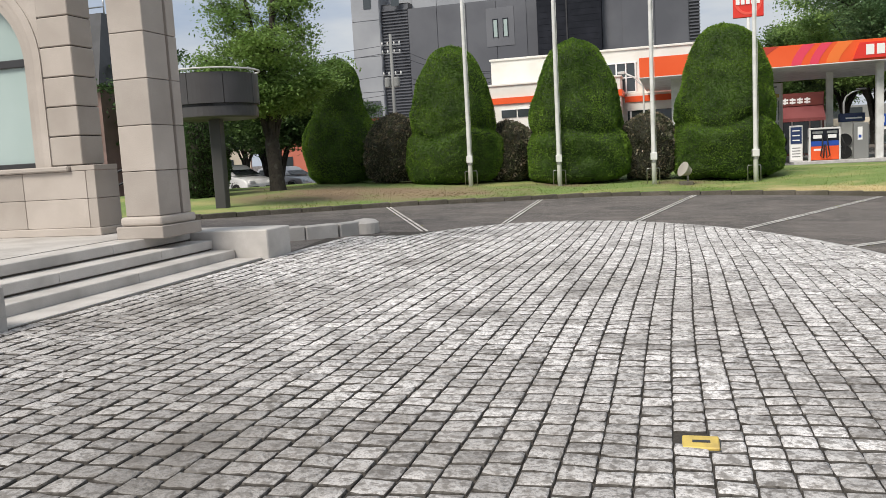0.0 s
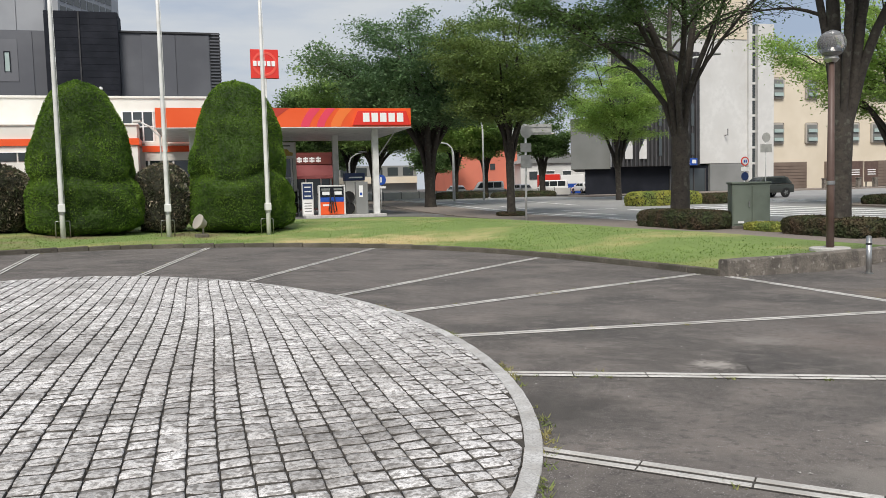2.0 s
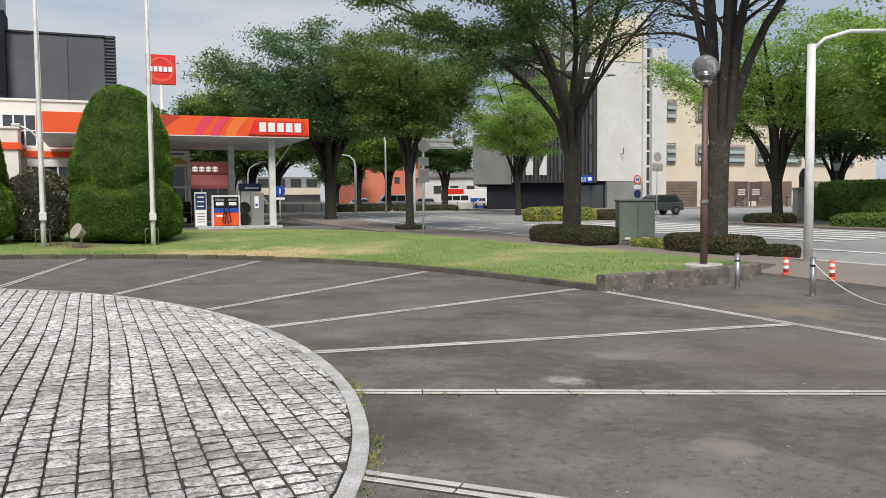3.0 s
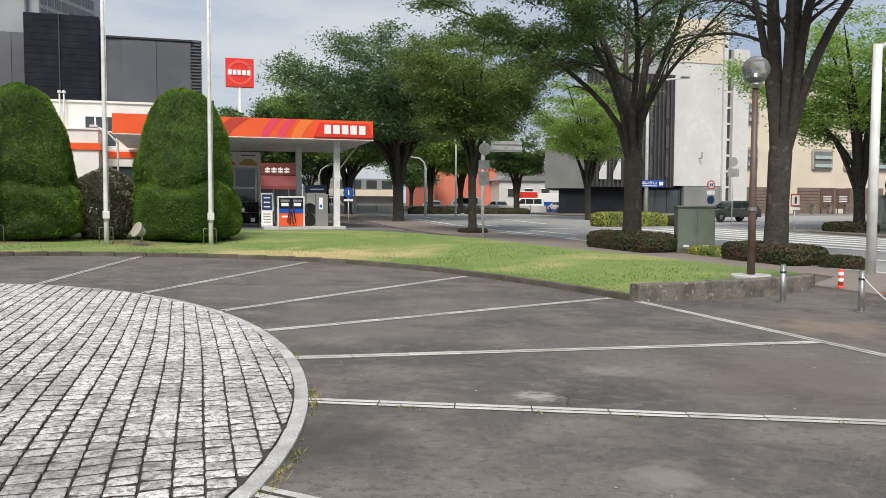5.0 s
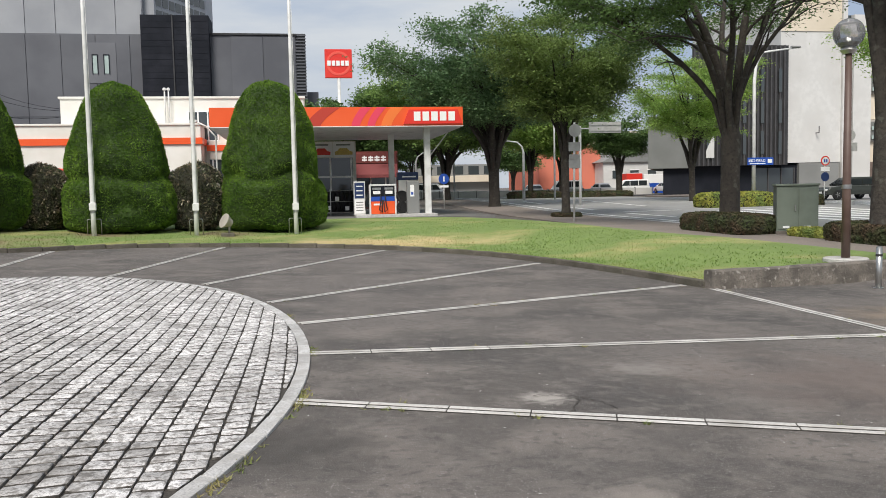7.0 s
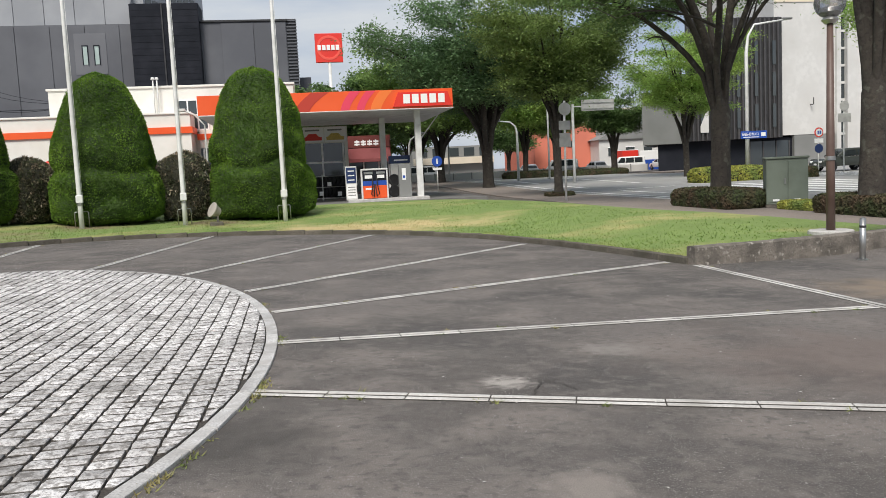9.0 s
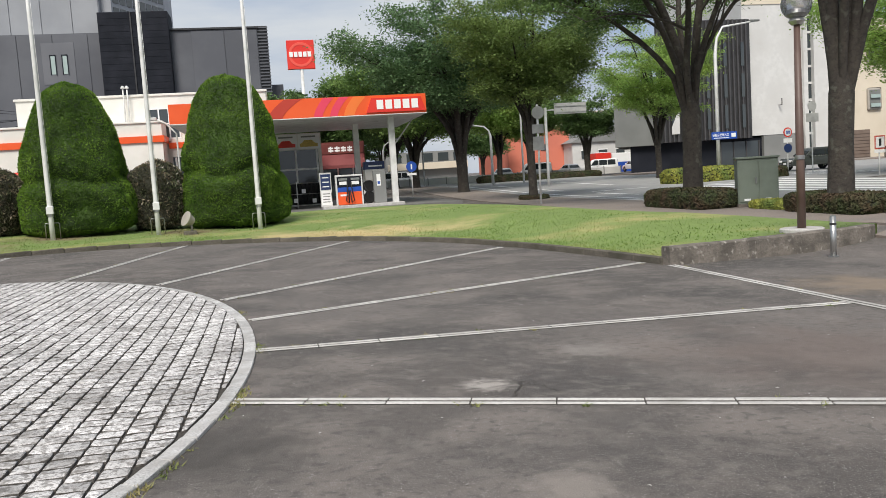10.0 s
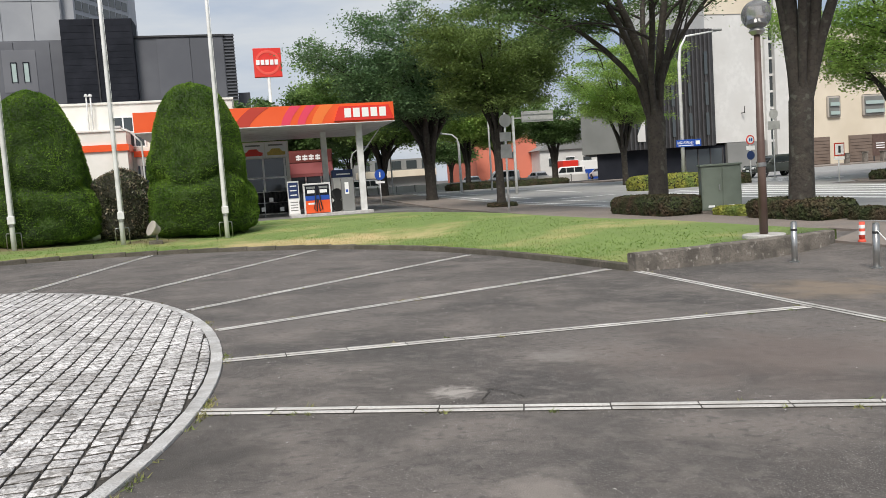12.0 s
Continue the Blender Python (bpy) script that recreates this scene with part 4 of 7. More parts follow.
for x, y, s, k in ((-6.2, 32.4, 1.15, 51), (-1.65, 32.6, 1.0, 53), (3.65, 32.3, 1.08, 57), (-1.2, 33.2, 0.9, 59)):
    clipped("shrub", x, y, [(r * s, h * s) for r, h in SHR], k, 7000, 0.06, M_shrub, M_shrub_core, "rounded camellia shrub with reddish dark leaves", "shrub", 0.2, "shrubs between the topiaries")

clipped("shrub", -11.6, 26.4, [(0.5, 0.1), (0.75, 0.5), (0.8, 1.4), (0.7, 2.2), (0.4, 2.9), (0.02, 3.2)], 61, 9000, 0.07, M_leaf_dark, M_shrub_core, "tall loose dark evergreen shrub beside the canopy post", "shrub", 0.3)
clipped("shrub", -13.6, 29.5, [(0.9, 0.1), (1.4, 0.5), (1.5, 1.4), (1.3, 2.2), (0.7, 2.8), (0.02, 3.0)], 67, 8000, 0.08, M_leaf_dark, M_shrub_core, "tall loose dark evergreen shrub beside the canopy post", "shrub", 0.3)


# ---- trees ----
def add_branch(verts, faces, pts, radii, sides):
    """A round tapering branch along points, added to lists of vertices and faces."""
    ref, k0 = None, len(verts)
    for i, p in enumerate(pts):
        d = (pts[min(i + 1, len(pts) - 1)] - pts[max(i - 1, 0)]).normalized()
        if ref is None:
            ref = d.orthogonal().normalized()
        ref = (ref - d * ref.dot(d)).normalized()
        side = d.cross(ref)
        for k in range(sides):
            a = 2 * math.pi * k / sides
            q = p + (ref * math.cos(a) + side * math.sin(a)) * radii[i]
            verts.append((q.x, q.y, q.z))
    for i in range(len(pts) - 1):
        for k in range(sides):
            a, b = k0 + i * sides + k, k0 + i * sides + (k + 1) % sides
            faces.append((a, b, b + sides, a + sides))


def arc_points(start, az, length, rise, sag, n, rng, wob=0.04):
    """Points of a bough that leaves at one slope and bends down towards its end."""
    out, p = [start.copy()], start.copy()
    for i in range(n):
        s = (i + 0.5) / n
        e = rise + (sag - rise) * s
        az += rng.uniform(-1, 1) * 0.22
        step = length / n
        p = p + Vector((math.cos(az) * math.cos(e), math.sin(az) * math.cos(e), math.sin(e))) * step
        p = p + Vector((rng.uniform(-1, 1), rng.uniform(-1, 1), rng.uniform(-1, 1))) * wob * step
        out.append(p.copy())
    return out


def tree(x, y, z, name_label, height, fork, radius, spread, seed, m_leaf, leaves, leaf=0.07, limbs=6, boughs=None, category="tree", group="", floor=0.0, flat=0.3, second=8, third=6):
    """A vase-shaped street tree: a flared trunk, limbs that rise and part, arching boughs, twigs, and leaves in flat sprays along them.
    boughs: (azimuth in degrees, reach, height at its end, thickness, leafiness, lowest leaf) of each main limb, where they are known."""
    rng = random.Random(seed)
    t = thing("tree", pose(x, y, z), name_label, category, group)
    verts, faces = [], []
    top = Vector((rng.uniform(-0.1, 0.1), rng.uniform(-0.1, 0.1), fork))
    trunk = [Vector((0, 0, -0.2)), Vector((0, 0, 0.12)), Vector((top.x * 0.2, top.y * 0.2, 0.5)), Vector((top.x * 0.5, top.y * 0.5, fork * 0.5)), top - Vector((0, 0, radius * 1.2)), top + Vector((0, 0, radius * 0.9))]
    add_branch(verts, faces, trunk, [radius * 1.55, radius * 1.25, radius * 1.02, radius * 0.92, radius * 0.95, radius * 0.45], 16)
    if boughs is None:
        boughs = []
        for k in range(limbs):
            a = 360 * (k + rng.uniform(-0.3, 0.3)) / limbs
            inner = k % 3 == 2
            boughs.append((a, spread * (rng.uniform(0.2, 0.42) if inner else rng.uniform(0.6, 0.95)), height * (rng.uniform(0.88, 0.98) if inner else rng.uniform(0.68, 0.9)), rng.uniform(0.4, 0.58), 1.0, floor))
    sprays = []
    for az, reach, hgt, thick, share, lowest in boughs:
        a = radians(az)
        c, sn = math.cos(a), math.sin(a)
        pts, rad = [top - Vector((0, 0, radius * 2.2)) + Vector((c, sn, 0)) * radius * 0.35], [radius * thick * 0.8]
        wx, wy = rng.uniform(-1, 1), rng.uniform(-1, 1)
        n = 9
        for i in range(1, n + 1):
            q = i / n
            o = reach * (0.42 * q + 0.58 * q ** 2.2) + radius * 0.4
            h = fork + (hgt - fork) * q ** 0.86
            w = 0.22 * math.sin(q * 7 + wx * 3) * min(1.0, reach * 0.25)
            pts.append(Vector((top.x + c * o - sn * w, top.y + sn * o + c * w * wy, h)))
            rad.append(radius * thick * (1 - q) ** 0.7 + 0.012)
        add_branch(verts, faces, pts, rad, 8)
        for k in range(second):
            q = 0.26 + 0.74 * (k + rng.random()) / second
            i = min(n - 1, int(q * n))
            f = q * n - i
            start = pts[i].lerp(pts[i + 1], f)
            r0 = (rad[i] * (1 - f) + rad[i + 1] * f) * 0.55
            side = (1 if k % 2 else -1) * rng.uniform(0.4, 1.5)
            length = spread * rng.uniform(0.32, 0.55) * (1.15 - 0.55 * q)
            bough = arc_points(start, a + side, length, radians(rng.uniform(25, 60)), radians(rng.uniform(-25, 15)), 6, rng)
            add_branch(verts, faces, bough, [max(0.008, r0 * (1 - j / 6) ** 0.8) for j in range(7)], 5)
            head = math.atan2(bough[-1].y - bough[0].y, bough[-1].x - bough[0].x)
            sprays.append((bough[3:], share * 0.8, lowest))
            for m in range(third):
                j = 1 + m % 5
                b0 = bough[j].lerp(bough[j + 1], rng.random())
                twig = arc_points(b0, head + (1 if m % 2 else -1) * rng.uniform(0.3, 1.2), length * rng.uniform(0.28, 0.5), radians(rng.uniform(5, 45)), radians(rng.uniform(-40, 5)), 3, rng)
                add_branch(verts, faces, twig, [max(0.006, r0 * 0.3), max(0.005, r0 * 0.2), 0.006, 0.004], 4)
                sprays.append((twig, share, lowest))
    wood = new("trunk", mesh_of("trunk", verts, faces, M_bark, True))
    wood.parent = t
    g = np.random.default_rng(seed)
    sprays = [q for q in sprays if max(p.z for p in q[0]) > q[2]]
    seg = np.array([[p[i].to_tuple(), p[i + 1].to_tuple()] for p, w, low in sprays for i in range(len(p) - 1)])
    share = np.array([w for p, w, low in sprays for i in range(len(p) - 1)])
    lowest = np.array([low for p, w, low in sprays for i in range(len(p) - 1)])
    weight = np.linalg.norm(seg[:, 1] - seg[:, 0], axis=1) * share
    # sprays differ in thickness, so that gaps and dense clumps stand side by side
    weight *= g.uniform(0.35, 1.65, len(seg))
    pick = g.choice(len(seg), leaves, p=weight / weight.sum())
    s = g.random((leaves, 1))
    pts = seg[pick, 0] * (1 - s) + seg[pick, 1] * s
    off = g.normal(0, 1, (leaves, 3)) * np.array([1, 1, 0.38]) * flat
    off[:, 2] -= 0.35 * np.linalg.norm(off[:, :2], axis=1)
    pts = pts + off
    pts = pts[pts[:, 2] > lowest[pick] + g.normal(0, 0.25, leaves)]
    up = np.tile([0, 0, 1.0], (len(pts), 1))
    leaf_cloud("crown", pts, up, leaf, m_leaf, t, seed, 0.55, 0.5)
    return t


ZEL = "zelkova street tree with rising limbs and dark green crown"
tree(23.5, 27.3, -0.2, "broad zelkova street tree with a long low bough over the lawn", 14.5, 3.9, 0.39, 8.6, 101, M_leaf, 64000, 0.07, group="street trees", floor=7.2, flat=0.34, second=10, third=7,
     boughs=((150, 9.0, 10.4, 0.3, 1.0, 7.2), (128, 4.2, 13.0, 0.5, 0.9, 7.2), (-38, 4.6, 10.6, 0.24, 0.1, 7.6), (-20, 1.6, 14.0, 0.42, 0.12, 8.4), (60, 6.0, 12.5, 0.34, 0.6, 8.0), (230, 6.5, 12.0, 0.34, 0.7, 7.6), (172, 6.4, 12.4, 0.32, 1.0, 7.2), (300, 4.5, 13.0, 0.3, 0.15, 8.6)))
tree(20.95, 17.45, -0.2, "zelkova street tree parting into five steep limbs above a clipped hedge", 14.0, 3.6, 0.34, 6.0, 103, M_leaf, 44000, 0.065, group="street trees", floor=7.3, flat=0.32, second=9, third=6,
     boughs=((135, 2.6, 12.0, 0.36, 0.08, 8.0), (150, 1.0, 13.5, 0.6, 0.3, 8.6), (-10, 1.6, 13.5, 0.42, 0.5, 8.6), (-47, 3.2, 13.0, 0.45, 0.5, 8.6), (-52, 6.2, 11.5, 0.42, 0.5, 8.4), (60, 5.0, 12.5, 0.36, 0.4, 8.8), (230, 4.5, 12.0, 0.36, 0.5, 8.6)))
tree(23.6, 41.8, -0.2, "slim zelkova street tree with a fan of straight olive-green branches", 11.8, 3.3, 0.24, 5.2, 107, M_leaf_olive, 92000, 0.075, 11, floor=5.0, flat=0.42, group="street trees", second=8, third=7)
tree(26.4, 60.0, -0.2, "large dense zelkova street tree with a dark blue-green crown", 14.6, 3.4, 0.44, 9.2, 109, M_leaf_deep, 125000, 0.11, 13, floor=4.9, flat=0.6, group="street trees", second=10, third=8)
tree(29.0, 80.0, -0.1, "tall zelkova street tree with a lighter olive crown", 13.8, 3.0, 0.4, 10.0, 113, M_leaf_light, 80000, 0.14, 11, floor=4.6, flat=0.7, group="street trees", second=9, third=7)
tree(29.9, 90.5, 0.1, ZEL, 13.5, 3.2, 0.36, 8.0, 127, M_leaf, 50000, 0.16, 8, floor=4.6, flat=0.7, group="street trees")
tree(41.5, 87.5, 0.2, ZEL, 12.0, 3.2, 0.33, 6.5, 128, M_leaf_bright, 50000, 0.13, 9, floor=4.4, flat=0.6, group="street trees")
tree(46.0, 88.5, 0.2, ZEL, 11.5, 3.2, 0.33, 6.0, 129, M_leaf_light, 40000, 0.13, 8, floor=4.6, flat=0.6, group="street trees")
tree(42.0, 56.6, -0.2, "light green zelkova tree with tiered sprays before the dark hall", 12.4, 3.2, 0.25, 6.4, 131, M_leaf_bright, 60000, 0.085, 10, floor=4.8, flat=0.4, group="street trees")
tree(48.6, 79.6, -0.1, "small dark street tree with cut-back limbs", 9.5, 3.0, 0.36, 5.0, 137, M_leaf, 30000, 0.12, 7, floor=4.8, flat=0.45, group="street trees")
tree(46.0, 34.2, -0.15, "spreading light green tree beside the far pavement", 13.0, 3.0, 0.34, 8.0, 139, M_leaf_bright, 46000, 0.1, 10, floor=4.4, flat=0.5, group="street trees")
tree(-9.75, 28.6, 0.3, "dark-trunked tree with bright drooping leaves beside the car park", 11.0, 2.3, 0.27, 3.0, 149, M_leaf_light, 64000, 0.06, floor=2.5, flat=0.3, second=9, third=7,
     boughs=((20, 2.3, 4.7, 0.26, 1.0, 2.5), (-5, 2.0, 4.2, 0.22, 1.0, 2.5), (200, 2.0, 5.0, 0.26, 1.0, 2.5), (225, 1.5, 7.2, 0.3, 1.0, 2.5), (35, 1.3, 7.6, 0.3, 1.0, 2.5), (110, 1.8, 6.2, 0.28, 1.0, 2.5), (290, 1.9, 5.4, 0.28, 1.0, 2.5), (190, 1.0, 9.4, 0.4, 1.0, 2.5), (15, 0.8, 10.4, 0.5, 1.0, 2.5), (300, 1.4, 3.9, 0.2, 1.0, 2.5), (250, 1.5, 4.0, 0.2, 1.0, 2.5)))

# ---- petrol station ----
def slab(u0, u1, v0, v1, z0, z1, material, name, label, category, bevel=0.0):
    return place(tagged(part(name, box(u0, u1, v0, v1, z0, z1, bevel), material), label, category, kind="structure"), grid_pose(0, 0))


M_pad = mat("station_concrete", (0.2, 0.195, 0.19), 0.8, grain=(0.16, 0.155, 0.15), grain_scale=40, patch=(0.13, 0.125, 0.12), patch_scale=0.6, bump=0.002)
slab(-14, 13.4, 44.3, 66, -0.4, 0.02, M_pad, "station_floor", "grey concrete petrol station forecourt", "pavement")


def quad_panel(pts, y, material, name, parent, thick=0.012):
    """A flat panel in the plane of a fascia, from (u, z) corners."""
    bm = bmesh.new()
    a = [bm.verts.new((u, y, z)) for u, z in pts]
    b = [bm.verts.new((u, y - thick, z)) for u, z in pts]
    bm.faces.new(a[::-1])
    bm.faces.new(b)
    n = len(pts)
    for k in range(n):
        bm.faces.new((a[k], a[(k + 1) % n], b[(k + 1) % n], b[k]))
    bmesh.ops.recalc_face_normals(bm, faces=bm.faces[:])
    return part(name, bm, material, parent)


def build_canopy():
    c = thing("station_canopy", grid_pose(0, 0), "orange-edged flat petrol station canopy on grey posts", "canopy")
    z0, z1 = 4.96, 5.97
    M_orange2 = mat("light_orange_stripe", (0.88, 0.2, 0.04), 0.4)
    f = part("fascia", box(-1.62, 11.84, 45.08, 45.3, z0, z1, 0.01), M_orange, c, "orange front fascia with slanting stripes")
    part("fascia", box(11.62, 11.84, 45.302, 56.4, z0, z1, 0.01), M_orange, c)
    part("fascia", box(-1.62, -1.4, 45.302, 56.4, z0, z1, 0.01), M_orange, c)
    part("fascia", box(-1.39, 11.61, 56.2, 56.4, z0, z1, 0.01), M_orange, c)
    part("soffit", box(-1.39, 11.61, 45.31, 56.19, z0 + 0.04, z0 + 0.1), M_white, c)
    part("roof", box(-1.39, 11.61, 45.31, 56.19, z1 - 0.2, z1 - 0.1), M_pad, c)
    part("edge_trim", box(-1.64, 11.86, 45.06, 56.42, z0 - 0.05, z0 - 0.002, 0.008), M_white_pole, c)

    def stripe(u, w, m, lean=0.55):
        n = 8
        left = [(u + lean * (k / n) ** 1.6, z0 + 0.01 + (z1 - z0 - 0.02) * k / n) for k in range(n + 1)]
        right = [(x + w * (1 + 0.25 * k / n), z) for k, (x, z) in enumerate(left)]
        quad_panel(left + right[::-1], 45.078, m, "stripe", f)

    stripe(3.35, 0.75, M_maroon, 0.9)
    stripe(5.75, 0.45, M_pink)
    stripe(6.6, 0.4, M_pink)
    stripe(7.35, 0.55, M_orange2)
    p = quad_panel([(8.55, z0 + 0.1), (11.8, z0 + 0.1), (11.55, z0 + 0.86), (8.85, z0 + 0.86)], 45.078, M_red, "sign_panel", f, 0.09)
    for k in range(5):
        u = 9.12 + k * 0.475
        w = 0.36
        quad_panel([(u, z0 + 0.26), (u + w, z0 + 0.26), (u + w, z0 + 0.75), (u, z0 + 0.75)], 44.985, M_letter, "logo_bar", p)
    for u, v, w in ((10.0, 46.3, 0.17), (8.5, 51.2, 0.17), (0.25, 47.2, 0.3), (0.25, 51.2, 0.17)):
        part("post", box(u - w, u + w, v - 0.17, v + 0.17, 0.0, z0 + 0.05, 0.015), M_white_pole, c)
    part("brace", tube([(10.1, 46.3, 3.3), (11.6, 48.2, 4.9)], 0.04, 6), M_white_pole, c)
    for u in (1.5, 4.2, 6.9, 9.6):
        for v in (46.8, 49.8, 53.4):
            part("downlight", lathe([(0.2, 0), (0.22, 0.05), (0.2, 0.09)], 16), M_steel, c).matrix_basis = pose(u, v, z0 - 0.05)


build_canopy()


def build_pumps():
    slab(5.9, 10.4, 45.5, 47.1, 0.0, 0.17, M_granite, "pump_island", "raised pale concrete pump island", "kerb", 0.02)
    p = thing("fuel_pump", grid_pose(7.42, 46.15, 0.17), "orange and blue fuel pump with black displays", "fuel pump")
    part("body", box(-0.66, 0.66, -0.22, 0.22, 0.02, 0.72, 0.02), M_orange, p)
    part("band", box(-0.66, 0.66, -0.215, 0.215, 0.722, 0.98, 0.01), M_blue, p)
    part("display_housing", box(-0.66, 0.66, -0.21, 0.21, 0.982, 1.56, 0.02), M_black, p)
    part("top", box(-0.74, 0.74, -0.24, 0.24, 1.562, 1.66, 0.02), M_white_pole, p)
    for s in (-1, 1):
        part("side_frame", box(s * 0.7 - 0.04, s * 0.7 + 0.04, -0.23, 0.23, 0.0, 1.56, 0.01), M_white_pole, p)
        part("display", box(s * 0.34 - 0.2, s * 0.34 + 0.2, -0.225, -0.21, 1.12, 1.3), M_letter, p)
        part("reader", box(s * 0.34 - 0.24, s * 0.34 + 0.24, -0.222, -0.21, 1.36, 1.48), M_steel, p)
        part("hose", tube([(s * 0.1, -0.24, 1.25), (s * 0.14, -0.33, 0.7), (s * 0.22, -0.34, 0.25), (s * 0.08, -0.3, 0.12), (s * 0.03, -0.25, 0.8)], 0.03, 6), M_rubber, p)
        part("side_hose", tube([(s * 0.76, -0.1, 1.2), (s * 0.98, -0.12, 0.7), (s * 0.95, -0.12, 0.25), (s * 0.8, -0.1, 0.4)], 0.03, 6), M_rubber, p)
    part("lettering", box(-0.52, -0.1, -0.226, -0.2, 0.5, 0.6), M_letter, p)
    b = thing("control_cabinet", grid_pose(9.14, 46.3, 0.17), "tall plain grey metal cabinet with a white notice", "cabinet")
    part("body", box(-0.34, 0.34, -0.2, 0.2, 0, 1.8, 0.015), M_greywall, b)
    part("notice", box(-0.17, 0.05, -0.21, -0.2, 0.95, 1.6), M_letter, b)
    part("notice_mark", box(-0.13, 0.0, -0.214, -0.21, 1.05, 1.2), M_blue, b)
    q = thing("service_machine", grid_pose(9.15, 48.6, 0.02), "white service machine with a blue header", "machine")
    part("body", box(-0.55, 0.55, -0.3, 0.3, 0, 2.05, 0.02), M_white, q)
    part("header", box(-0.6, 0.6, -0.34, 0.34, 2.06, 2.5, 0.02), M_navy, q)
    part("header_bar", box(-0.35, 0.45, -0.35, -0.34, 2.2, 2.28), M_letter, q)
    for dz in (0.45, 1.1):
        part("tyre", lathe([(0.22, -0.09), (0.33, -0.1), (0.35, 0), (0.33, 0.1), (0.22, 0.09)], 20), M_rubber, q).matrix_basis = pose(-0.4, -0.42, dz, 90, 0, 0)
    r = thing("poster_stand", grid_pose(6.2, 47.0, 0.02), "standing notice board, navy above and white below", "sign")
    part("frame", box(-0.32, 0.32, -0.04, 0.04, 0.1, 2.0, 0.01), M_white_pole, r)
    part("poster", box(-0.27, 0.27, -0.05, -0.04, 1.05, 1.92), M_navy, r)
    part("poster", box(-0.27, 0.27, -0.05, -0.04, 0.2, 1.0), M_letter, r)
    for z in (0.35, 0.5, 0.65, 0.8):
        part("text_bar", box(-0.2, 0.2, -0.054, -0.05, z, z + 0.05), M_greywall, r)
    for z in (1.2, 1.45, 1.7):
        part("text_bar", box(-0.18, 0.18, -0.054, -0.05, z, z + 0.06), M_letter, r)
    for s in (-1, 1):
        part("foot", box(s * 0.28 - 0.03, s * 0.28 + 0.03, -0.3, 0.3, 0, 0.08, 0.01), M_steel, r)


build_pumps()


def build_tyre_rack():
    r = thing("tyre_rack", grid_pose(5.0, 51.2, 0.02), "steel rack with two rows of black tyres", "rack")
    for z in (0.2, 0.85, 1.5):
        part("bar", tube([(-1.7, -0.15, z), (1.1, -0.15, z)], 0.025, 6), M_steel, r)
    for x in (-1.7, -0.3, 1.1):
        part("upright", box(x - 0.03, x + 0.03, -0.3, 0.3, 0, 1.62, 0.005), M_steel, r)
    tyre = lathe([(0.2, -0.09), (0.31, -0.1), (0.33, -0.05), (0.33, 0.05), (0.31, 0.1), (0.2, 0.09)], 20)
    base = part("tyre", tyre, M_rubber, r)
    base.matrix_basis = pose(-1.5, 0, 0.52, 0, 90, 35)
    for i in range(11):
        for j in range(2):
            if i or j:
                o = new("tyre", base.data)
                o.parent = r
                o.matrix_basis = pose(-1.5 + 0.25 * i, 0, 0.52 + 0.66 * j, 0, 90, 35)
    for x, z in ((-1.0, 0.95), (0.1, 0.9), (0.7, 0.3), (-0.4, 0.35)):
        part("price_card", box(x - 0.12, x + 0.12, -0.36, -0.34, z, z + 0.25), M_letter, r)


build_tyre_rack()


